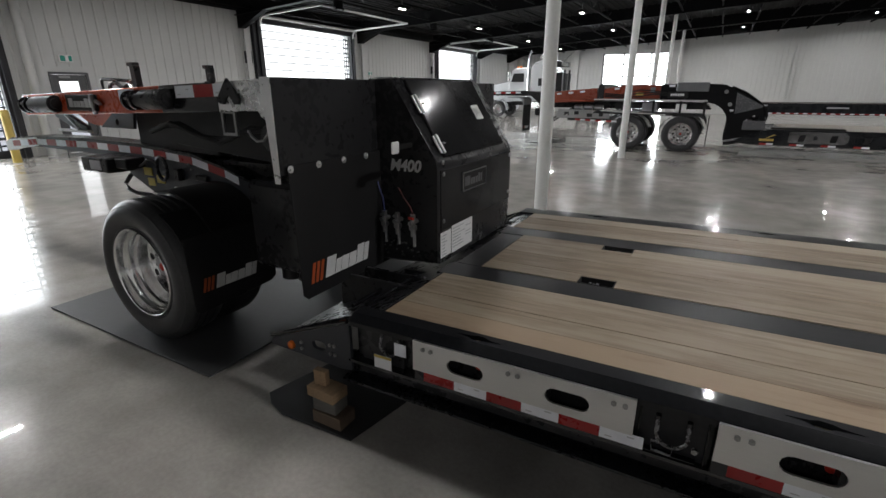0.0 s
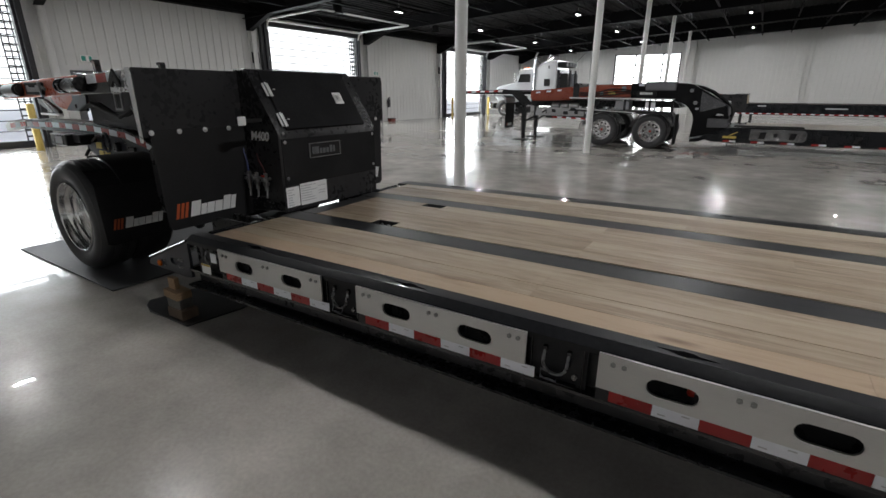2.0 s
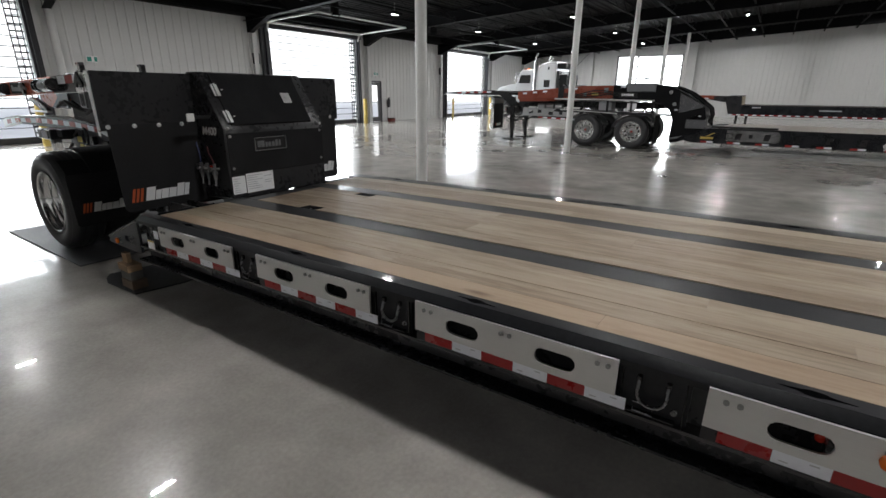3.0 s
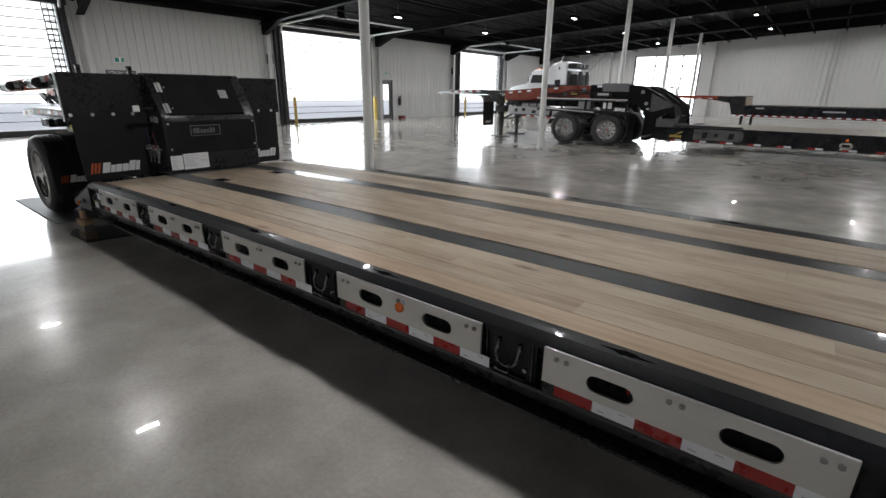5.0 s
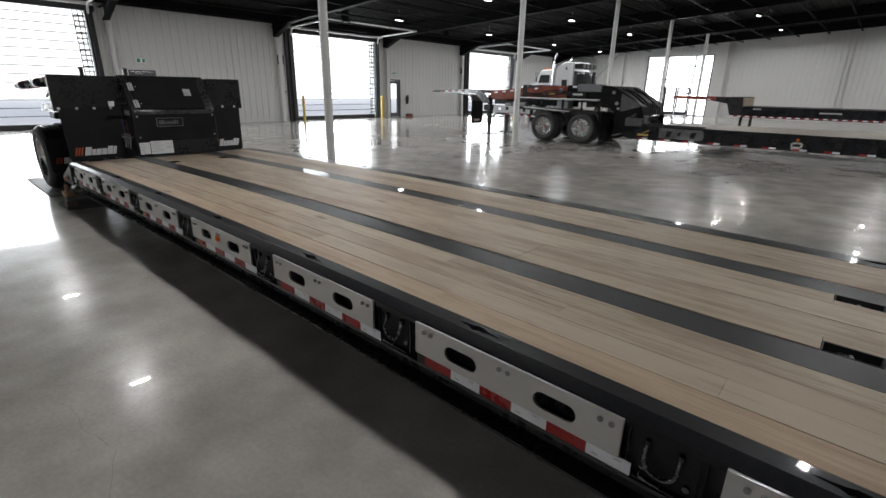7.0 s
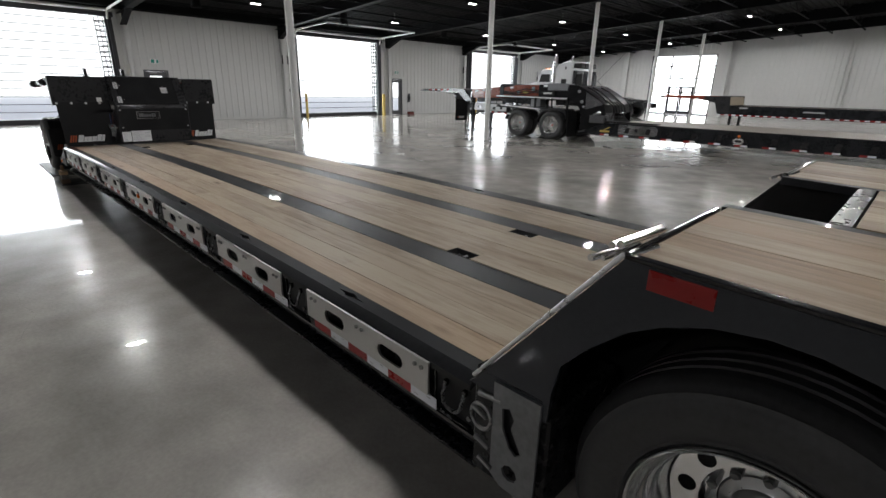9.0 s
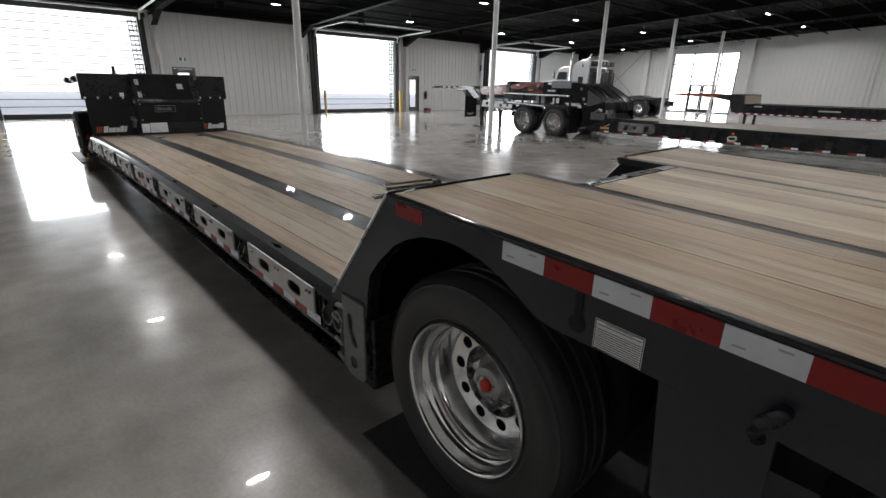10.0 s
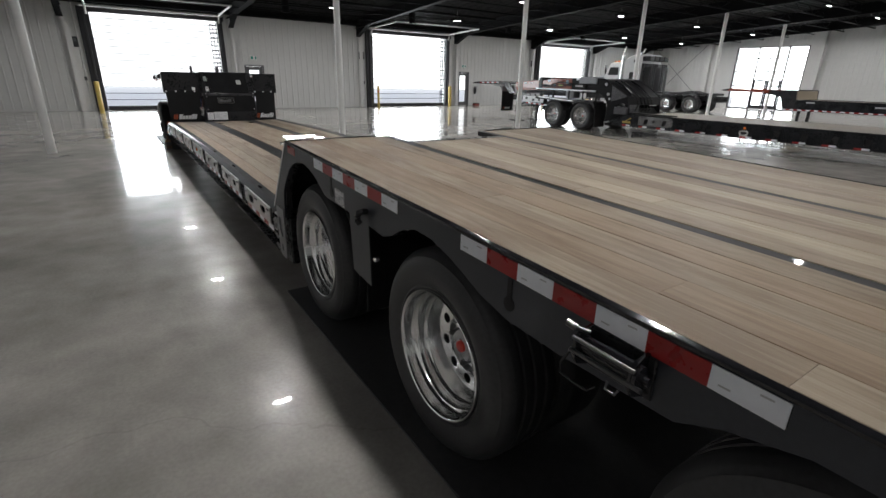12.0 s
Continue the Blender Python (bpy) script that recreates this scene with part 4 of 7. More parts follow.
# aluminium plates, tape, rings
for k, x in enumerate(PLATES):
    for near in (True, False):
        e, s = (DY0, -1) if near else (DY1, 1)
        bm = B()
        holed(bm, rect(x, x + PW, 0.462, 0.612), [stadium(x + 0.262, 0.532, 0.172, 0.068), stadium(x + 0.70, 0.532, 0.172, 0.068)], "y", e + s * 0.002, e + s * 0.014)
        pl = dpart("side_plate", bm, M_ALU, "brushed aluminium side plate with two slots")
        for u in (0.055, 0.095, 0.46, 0.50, 0.87, 0.91):
            bolt_at(pl, D0 @ Vector((x + u, e + s * 0.014, 0.578)), (0, s, 0))
        bm = B()
        for u in (0.33, 0.46, 0.58):
            box(bm, x + u, x + u + 0.04, e - s * 0.06, e + s * 0.001, 0.47, 0.6)
        box(bm, x, x + PW, e - s * 0.012, e + s * 0.002, 0.404, 0.462)
        dpart("plate_backing", bm, M_BLACK)
        if near:
            tape_run(deck, x + 3.1 + 0.05, e - 1.86 - 0.001, 0.408, 0.458, "RWRWRW", 0.156)
        gx = x + PW + 0.125
        if near:
            d_ring(deck, gx + 3.1, e - 1.86 + 0.014, 0.505)
            bm = B()
            box(bm, gx - 0.122, gx + 0.122, e + 0.024, e + 0.034, 0.405, 0.606)
            dpart("ring_bracket", bm, M_RAIL)
            for u in (-0.112, 0.106):
                bm = B()
                box(bm, gx + u, gx + u + 0.006, e + 0.010, e + 0.024, 0.405, 0.592, 0.002)
                dpart("gap_rib", bm, M_BLACKGLOSS)
            bm = B()
            tube(bm, [(gx - 0.062, e + 0.006, 0.455), (gx - 0.058, e - 0.004, 0.425), (gx + 0.008, e - 0.004, 0.421), (gx + 0.010, e + 0.006, 0.449)], 0.0042, 8, True)
            dpart("latch_loop", bm, M_RING, "bent steel latch loop")
            bm = B()
            box(bm, gx - 0.085, gx + 0.085, e + 0.002, e + 0.036, 0.406, 0.416, 0.003)
            dpart("latch_ledge", bm, M_BLACKGLOSS)
            bm = B()
            rod(bm, (gx + 0.078, e + 0.036, 0.452), (gx + 0.078, e + 0.01, 0.452), 0.011, 10)
            dpart("latch_pin", bm, M_RING)
# front ring, its tag and the first short tape
d_ring(deck, -2.86 + 3.1, 0.04, 0.52)
bm = B()
box(bm, -3.04, -2.79, DY0 + 0.045, DY0 + 0.055, 0.39, 0.60)
dpart("ring_bracket", bm, M_BLACK)
bm = B()
box(bm, -2.93, -2.83, DY0 - 0.004, DY0 - 0.002, 0.405, 0.475)
tg = dpart("warning_tag", bm, M_LABEL, "white warning tag with a yellow head")
bm = B()
box(bm, -2.93, -2.83, DY0 - 0.006, DY0 - 0.004, 0.462, 0.475)
bm.transform(D0)
part("tag_head", bm, M_YELLOW, tg)
bm = B()
box(bm, -2.81, -2.745, DY0 - 0.004, DY0 - 0.001, 0.50, 0.565)
dpart("tape_end", bm, M_WHITE)
# an amber lamp and a light under the fourth plate
bm = B()
lathe(bm, [(0.026, 0.0), (0.026, 0.01), (0.015, 0.017), (0.0, 0.019)], pose(PLATES[3] + 0.47, DY0 - 0.014, 0.545, 90, 0, 0), 16)
dpart("marker_lamp", bm, M_AMBER, "round amber marker lamp")
bm = B()
lathe(bm, [(0.02, 0.0), (0.02, 0.01), (0.0, 0.014)], pose(PLATES[0] + 0.30, DY0 + 0.06, 0.53, 90, 0, 0), 12)
dpart("red_lamp", bm, M_REDCAP, "small red lamp behind the plate slot")
for x in PLATES[1:]:
    bm = B()
    lathe(bm, [(0.016, 0.0), (0.016, 0.01), (0.0, 0.014)], pose(x + 0.32, DY0 + 0.06, 0.515, 90, 0, 0), 12)
    dpart("red_lamp", bm, M_REDCAP, "small red lamp behind the plate slot")
# tie-down pockets at the strips, dark wells with a chain ring
POCKETS = [(-2.205, 2.785), (-2.205, 3.437), (4.825, 2.785), (4.825, 3.437)]
for x, y in POCKETS:
    bm = B()
    holed(bm, rect(x - 0.002, x + 0.192, y - 0.002, y + 0.097), [rect(x + 0.003, x + 0.187, y + 0.003, y + 0.092)], "z", DZ - 0.115, DZ - 0.001)
    box(bm, x, x + 0.19, y, y + 0.095, DZ - 0.12, DZ - 0.115)
    pk = dpart("pocket_well", bm, M_INK)
    bm = B()
    rod(bm, (x + 0.095, y + 0.004, DZ - 0.034), (x + 0.095, y + 0.091, DZ - 0.034), 0.010, 10)
    bm.transform(D0)
    part("pocket_bar", bm, M_CPL, pk)
    bm = B()
    tube(bm, [(x + 0.10 + 0.048 * math.cos(a * math.pi / 8), y + 0.048 + 0.028 * math.sin(a * math.pi / 8), DZ - 0.034 - 0.014 * math.cos(a * math.pi / 8)) for a in range(16)], 0.007, 8, True)
    bm.transform(D0)
    part("pocket_ring", bm, M_RING, pk)
    ya, yb = (2.885, 2.9235) if y < 3 else (3.3765, 3.433)
    bm = B()
    box(bm, x - 0.004, x + 0.194, ya, yb, DZ - 0.045, DZ, 0.001)
    dpart("plank", bm, M_WOOD)
# planks; those of the middle stop at the pockets
random.seed(4)
shift = lambda z: [(k, j + 3.1) for k, j in z]
J1 = [(0, 0.55), (0, 3.4), (1, -0.67), (1, 2.2), (1, 4.6), (2, -0.67), (2, 1.4), (2, 3.9)]
plank_set(deck, -2.95 + 3.1, 5.86 + 3.1, 1.984 - 1.86, 2.579 - 1.86, DZ, 4, shift(J1 + [(3, 0.9), (3, 3.1)]), woods=(M_WOOD_E, M_WOOD, M_WOOD_D, M_WOOD))
J3 = [(0, -0.2), (0, 3.1), (1, 0.8), (1, 4.2), (2, -1.4), (2, 2.4)]
plank_set(deck, -2.95 + 3.1, 5.86 + 3.1, 3.731 - 1.86, 4.229 - 1.86, DZ, 3, shift(J3))
for y0, y1, n, cuts in ((2.785, 2.925, 1, True), (2.925, 3.375, 2, False), (3.375, 3.532, 1, True)):
    spans = [(-2.795, -2.210), (-2.010, 4.820), (5.020, 5.86)] if cuts else [(-2.795, 5.86)]
    for a, b in spans:
        js = [(0, -0.66), (0, 3.35), (1, 0.4), (1, 2.9)]
        plank_set(deck, a + 3.1, b + 3.1, y0 - 1.86, y1 - 1.86, DZ, n, [(k, j + 3.1) for k, j in js if a + 0.3 < j < b - 0.3])


def camber(ob):
    """Give the deck its slight upward arch: cut long parts across and lift the middle."""
    arch = lambda x: 0.021 - 0.0024 * (x - 4.65) ** 2
    if ob.data.users > 1:
        p = ob.matrix_basis.translation
        ob.matrix_basis = Matrix.Translation((0, 0, arch(p.x))) @ ob.matrix_basis
        return
    bm = bmesh.new()
    bm.from_mesh(ob.data)
    xs = [v.co.x for v in bm.verts]
    if max(xs) - min(xs) > 1.2:
        for i in range(1, 12):
            bmesh.ops.bisect_plane(bm, geom=bm.verts[:] + bm.edges[:] + bm.faces[:], plane_co=(-0.2 + i * 0.8, 0, 0), plane_no=(1, 0, 0))
    for v in bm.verts:
        v.co.z += arch(v.co.x)
    bm.to_mesh(ob.data)
    bm.free()


for ob in deck.children_recursive:
    camber(ob)


# ---- near lowbed: the rear bogie with the raised deck ----
RS = -0.035
rear = thing("rear_bogie", "charcoal steel trailer bogie with raised oak deck and polished wheels", "trailer", (6.21, 1.83, 0))
R0 = Matrix.Translation((-6.2, -1.80, 0))


def rz(x):
    return 1.248 + RS * (x - 6.38)


def rpart(name, bm, mat, label="", parent=None):
    bm.transform(R0)
    return part(name, bm, mat, parent or rear, label)


REND = 12.6
SIDE = [(5.87, 0.64), (5.90, 0.665), (6.36, rz(6.36) - 0.014), (REND, rz(REND) - 0.014), (REND, 0.80), (10.3, 0.88), (10.12, 0.95), (9.98, 1.0), (9.82, 1.03), (9.62, 1.03), (9.46, 0.985), (9.36, 0.935),
        (9.0, 0.925), (8.77, 0.932), (8.62, 0.968), (8.52, 1.01), (8.42, 1.046), (8.30, 1.078), (8.17, 1.084), (8.05, 1.05), (7.96, 0.995), (7.87, 0.966), (7.71, 0.98), (7.36, 0.998), (7.15, 1.003), (7.10, 1.012),
        (7.04, 1.046), (6.95, 1.094), (6.87, 1.122), (6.78, 1.140), (6.69, 1.144), (6.58, 1.128), (6.48, 1.092), (6.40, 1.045), (6.30, 0.955), (6.22, 0.86), (6.20, 0.76), (6.19, 0.64)]
for ya, yb in ((1.80, 1.818), (4.412, 4.43)):
    bm = B()
    prism(bm, SIDE, "y", ya, yb)
    rpart("side_skirt", bm, M_GREY)
    # rounded return flange round each wheel arch
    d = 0.06 if ya < 3 else -0.06
    for run in (SIDE[5:13], SIDE[13:22], SIDE[24:]):
        bm = B()
        prism(bm, run + [(x + 0.001, z + 0.006) for x, z in run[::-1]], "y", min(ya, ya + d) + (0.018 if d > 0 else 0), max(ya, ya + d))
        rpart("arch_flange", bm, M_BLACK)
    # thin lip of the deck edge
    bm = B()
    y0, y1 = (1.796, 1.822) if ya < 3 else (4.408, 4.434)
    prism(bm, [(6.36, rz(6.36) - 0.013), (REND, rz(REND) - 0.013), (REND, rz(REND) + 0.001), (6.36, rz(6.36) + 0.001)], "y", y0, y1, 0.003)
    rpart("deck_lip", bm, M_BLACKGLOSS)
# strips and the plate before the middle planks
for ya, yb in ((2.575, 2.64), (3.53, 3.59)):
    bm = B()
    prism(bm, [(6.36, rz(6.36) - 0.04), (REND, rz(REND) - 0.04), (REND, rz(REND) - 0.002), (6.36, rz(6.36) - 0.002)], "y", ya, yb, 0.002)
    rpart("deck_strip", bm, M_STRIP)
bm = B()
prism(bm, [(6.66, rz(6.66) - 0.05), (6.72, rz(6.72) - 0.05), (6.72, rz(6.72) - 0.001), (6.66, rz(6.66) - 0.001)], "y", 2.642, 3.528, 0.003)
rpart("deck_nosing", bm, M_BLACK)
# loading ramps at the front of both outer decks, with the bright hinge bars
for ya, yb in ((1.822, 2.508), (3.632, 4.408)):
    bm = B()
    prism(bm, [(5.88, 0.645), (6.36, rz(6.36) - 0.012), (6.36, rz(6.36) - 0.06), (5.93, 0.62)], "y", ya, yb, 0.003)
    rpart("ramp_plate", bm, M_RAIL)
    for t in (0.15, 0.38, 0.62, 0.86):
        bm = B()
        x, z = 5.88 + 0.48 * t, 0.645 + 0.52 * t
        rod(bm, (x - 0.006, ya + 0.01, z + 0.008), (x - 0.006, yb - 0.01, z + 0.008), 0.008, 6)
        rpart("ramp_bar", bm, M_STEEL)
    bm = B()
    rod(bm, (6.365, ya - 0.015, rz(6.36) - 0.004), (6.365, yb, rz(6.36) - 0.004), 0.010, 10)
    rpart("hinge_bar", bm, M_BLACKGLOSS)
    for k in range(3):
        bm = B()
        rod(bm, (6.30 + 0.035 * k, ya - 0.012, rz(6.36) - 0.03 + 0.012 * k), (6.33 + 0.035 * k, ya + 0.14 - 0.03 * k, rz(6.36) - 0.018 + 0.012 * k), 0.007, 8)
        rpart("hinge_pin", bm, M_CHROME, "bright hinge pin")
    for i in range(5):
        bm = B()
        rod(bm, (6.05 + i * 0.07, ya - 0.012, 0.80 + i * 0.076), (6.05 + i * 0.07, ya + 0.03, 0.80 + i * 0.076), 0.011, 8)
        rpart("ramp_pin", bm, M_STEEL)
# silver rod added for the near ramp's edge glints; loose pins at its top
bm = B()
rod(bm, (5.885, 1.806, 0.668), (6.355, 1.806, rz(6.36) - 0.004), 0.0075, 8)
rpart("ramp_edge", bm, M_SILVER, "silver rod for the glints on the ramp's edge")
for ya, yb, dx, dz in ((1.80, 2.02, 0.0, 0.022), (1.83, 2.10, -0.035, 0.004), (1.79, 1.90, -0.07, -0.03)):
    bm = B()
    rod(bm, (6.345 + dx, ya, rz(6.36) + dz), (6.345 + dx + 0.02, yb, rz(6.36) + dz), 0.010, 10)
    rpart("hinge_pin", bm, M_CHROME, "bright hinge pin")
# dark well under the opening and the frame of the bogie
bm = B()
box(bm, 5.95, 6.66, 2.642, 3.528, 0.40, 0.42)
box(bm, 6.66, REND, 2.642, 3.528, 0.55, 1.0 - 0.02)
rpart("centre_beam", bm, M_INK)
for ya, yb in ((2.47, 2.50), (3.60, 3.63)):
    bm = B()
    prism(bm, [(5.9, 0.40), (5.9, 0.63), (6.36, rz(6.36) - 0.045), (REND, rz(REND) - 0.045), (REND, 0.55), (6.5, 0.40)], "y", ya, yb)
    rpart("frame_rail", bm, M_INK)
for xa, ya, yb in ((6.40, 1.82, 2.47), (6.66, 2.642, 3.528), (6.40, 3.63, 4.41)):
    bm = B()
    prism(bm, [(xa, rz(xa) - 0.075), (REND, rz(REND) - 0.075), (REND, rz(REND) - 0.06), (xa, rz(xa) - 0.06)], "y", ya, yb)
    rpart("deck_pan", bm, M_BLACK)
bm = B()
box(bm, 10.6, REND, 1.83, 4.4, 0.45, 0.85)
rpart("tail_box", bm, M_BLACK)
WHEELS_X = [6.745, 8.262, 9.78]
for i, x in enumerate(WHEELS_X):
    bm = B()
    rod(bm, (x, 2.1, 0.504), (x, 4.13, 0.504), 0.065, 12)
    rpart("axle", bm, M_BLACK)
    wheel_at(rear, x - 6.2, 1.860 - 1.80, 0.504, 0, False, True, 17 * i)
    wheel_at(rear, x - 6.2, 4.372 - 1.80, 0.504, 0, True, True, 31 * i)
# rubber guard behind the wheels
for x in (7.44,):
    bm = B()
    box(bm, x, x + 0.012, 1.90, 2.45, 0.35, 1.0, 0.003)
    rpart("mud_guard", bm, M_FLAP)
# grey plate that hangs between the wheels
bm = B()
prism(bm, [(7.455, 0.99), (7.70, 0.98), (7.71, 0.64), (7.485, 0.66)], "y", 1.806, 1.814, 0.002)
rpart("hanging_plate", bm, M_GREY)
bm = B()
lathe(bm, [(0.016, 0.0), (0.016, 0.02), (0.01, 0.026), (0.0, 0.027)], pose(7.73, 1.84, 0.80, 90, 0, 0), 14)
rpart("small_lamp", bm, M_CHROME, "small clear round lamp")
# tie-down hook
bm = B()
tube(bm, [(7.70, 1.80, 1.05), (7.70, 1.775, 1.055), (7.69, 1.76, 1.045), (7.675, 1.757, 1.025), (7.668, 1.762, 1.0), (7.675, 1.772, 0.985)], 0.016, 10)
rpart("tie_hook", bm, M_BLACK, "black forged tie-down hook")
# key-shaped stake pockets: their dark insides as flat black pieces on the skirt
for x, z in ((7.228, 1.075), (8.776, 1.02)):
    bm = B()
    prism(bm, ring_of(x, z - 0.025, 0.026, 16), "y", 1.7975, 1.7995)
    box(bm, x - 0.011, x + 0.011, 1.7965, 1.7985, z - 0.02, z + 0.065)
    rpart("key_slot", bm, M_INK)
# ratchet winch under the deck edge: side cheeks, drum, worn tie bars
bm = B()
box(bm, 9.10, 9.30, 1.790, 1.799, 0.955, 1.072, 0.003)
winch = rpart("winch_bracket", bm, M_BLACK)
for x in (9.10, 9.268):
    bm = B()
    prism(bm, [(1.798, 1.078), (1.75, 1.07), (1.73, 1.05), (1.726, 1.01), (1.745, 0.975), (1.798, 0.955)], "x", x, x + 0.012, 0.002)
    rpart("winch_cheek", bm, M_BLACKGLOSS, "", winch)
bm = B()
rod(bm, (9.11, 1.768, 1.03), (9.27, 1.768, 1.03), 0.026, 18)
rpart("winch_drum", bm, M_BLACKGLOSS, "", winch)
for y, z, xa, xb in ((1.731, 1.056, 9.10, 9.285), (1.729, 1.018, 9.095, 9.31)):
    bm = B()
    rod(bm, (xa, y, z), (xb, y, z - 0.004), 0.0058, 10)
    rpart("winch_bar", bm, M_NUT, "worn steel tie bar", winch)
bm = B()
tube(bm, [(9.085, 1.742, 1.0), (9.072, 1.73, 0.965), (9.074, 1.726, 0.935), (9.12, 1.726, 0.928), (9.165, 1.73, 0.928), (9.178, 1.745, 0.942)], 0.0038, 8)
rpart("winch_loop", bm, M_BLACKGLOSS, "", winch)
bm = B()
tube(bm, [(9.215, 1.735, 0.985), (9.218, 1.728, 0.968), (9.245, 1.728, 0.966), (9.25, 1.735, 0.98)], 0.0038, 8)
rpart("winch_pawl", bm, M_NUT, "", winch)
bm = B()
lathe(bm, [(0.0, 0.0), (0.030, 0.0), (0.030, 0.010), (0.012, 0.012), (0.012, 0.03), (0.0, 0.03)], pose(9.282, 1.755, 1.03, 0, 90, 0), 20)
rpart("ratchet_wheel", bm, M_BLACKGLOSS, "", winch)
bm = B()
rod(bm, (9.07, 1.738, 1.084), (9.098, 1.742, 1.078), 0.0105, 10)
rod(bm, (9.098, 1.742, 1.078), (9.13, 1.76, 1.074), 0.006, 8)
rpart("hose_fitting", bm, M_NUT, "small dull metal fitting", winch)
# reflective tape along the edge
tape_run(rear, 6.955 - 6.2, -0.0005, rz(6.955) - 0.074, rz(6.955) - 0.016, "WRWRWRW", slope=RS)
tape_run(rear, 8.50 - 6.2, -0.0005, rz(8.50) - 0.074, rz(8.50) - 0.016, "WRWRWRW", slope=RS)
tape_run(rear, 6.425 - 6.2, -0.0005, rz(6.425) - 0.072, rz(6.425) - 0.020, "R", slope=RS)
tape_run(rear, 9.95 - 6.2, -0.0005, rz(9.95) - 0.074, rz(9.95) - 0.016, "WRWRWRW", slope=RS)
# rating placard with unreadable lines
M_TYPE = material("dark_print", (0.10, 0.10, 0.105), 0.5)
bm = B()
prism(bm, [(7.280, 1.005), (7.412, 0.999), (7.412, 1.085), (7.280, 1.090)], "y", 1.797, 1.7985)
plac = rpart("rating_placard", bm, M_LABEL, "white placard with rows of small grey lines")
for i in range(13):
    z = 1.082 - i * 0.0061
    if i == 2:
        continue
    x0, x1 = (7.31, 7.385) if i == 0 else (7.287, 7.406)
    bm = B()
    prism(bm, [(x0, z - 0.0014), (x1, z - 0.0038), (x1, z - 0.0024), (x0, z)], "y", 1.796, 1.7975)
    rpart("placard_line", bm, M_TYPE, "", plac)
bm = B()
for a, b in (((7.282, 1.007), (7.410, 1.001)), ((7.282, 1.0885), (7.410, 1.0835))):
    prism(bm, [a, b, (b[0], b[1] - 0.0025), (a[0], a[1] - 0.0025)], "y", 1.796, 1.7975)
for x, z0, z1 in ((7.282, 1.006, 1.087), (7.4085, 1.001, 1.082)):
    box(bm, x, x + 0.002, 1.7962, 1.7974, z0, z1)
rpart("placard_border", bm, M_TYPE, "", plac)
# coupling plate at the joint with the low deck
bm = B()
holed(bm, [(5.99, 0.32), (6.04, 0.285), (6.14, 0.285), (6.175, 0.32), (6.175, 0.70), (5.99, 0.70)], [[(6.03, 0.61), (6.06, 0.625), (6.08, 0.59), (6.07, 0.55), (6.115, 0.47), (6.095, 0.45), (6.065, 0.47), (6.035, 0.53)], ring_of(6.075, 0.365, 0.033, 8)], "y", 1.79, 1.80)
cpl = rpart("coupling_plate", bm, M_CPL, "dark grey steel coupling plate with a slanted slot")
bm = B()
box(bm, 5.87, 6.19, 1.83, 2.3, 0.24, 0.63, 0.01)
rpart("coupling_block", bm, M_BLACK)
bm = B()
rod(bm, (5.92, 1.80, 0.615), (6.02, 1.80, 0.63), 0.012, 10)
rpart("coupling_pin", bm, M_STEEL, "", cpl)
bm = B()
box(bm, 5.90, 6.18, 1.80, 1.86, 0.702, 0.718, 0.004)
rpart("coupling_flange", bm, M_BLACKGLOSS, "", cpl)
bm = B()
tube(bm, [(5.94 + 0.045 * math.cos(a * math.pi / 8), 1.79, 0.53 + 0.05 * math.sin(a * math.pi / 8)) for a in range(16)], 0.008, 6, True)
rpart("coupling_ring", bm, M_STEEL, "worn steel ring", cpl)
for k, z in enumerate((0.56, 0.44, 0.36)):
    bm = B()
    rod(bm, (5.90 + 0.02 * k, 1.785, z), (5.97 + 0.015 * k, 1.785, z - 0.02), 0.009, 8)
    rpart("coupling_bolt", bm, M_STEEL, "", cpl)
# planks of the raised deck
random.seed(9)
NEAR_OAK, MID_OAK, FAR_OAK = (M_WOOD, M_WOOD_B, M_WOOD, M_WOOD_B, M_WOOD_D), (M_WOOD_D, M_WOOD_C, M_WOOD_D, M_WOOD, M_WOOD_C, M_WOOD_D), (M_WOOD, M_WOOD_D)
for y0, y1, n, x0 in ((1.822, 2.573, 5, 6.38), (2.642, 3.528, 6, 6.73), (3.592, 4.408, 4, 6.38)):
    js = [(k, random.uniform(7.6, 11.8)) for k in range(n)]
    plank_set(rear, x0 - 6.2, REND - 6.2, y0 - 1.8, y1 - 1.8, rz(6.2), n, [(k, j - 6.2) for k, j in js], 0.042, RS, 0.0, NEAR_OAK if y0 < 2 else MID_OAK if y0 < 3 else FAR_OAK)


# ---- near lowbed: gooseneck with headboard ----
neck = thing("gooseneck", "black gooseneck with headboard, tool box and orange front arm", "gooseneck", (-3.475, 1.95, 0.012))
N0 = Matrix.Translation((3.55, -1.95, 0))


def npart(name, bm, mat, label="", parent=None):
    bm.transform(N0)
    return part(name, bm, mat, parent or neck, label)


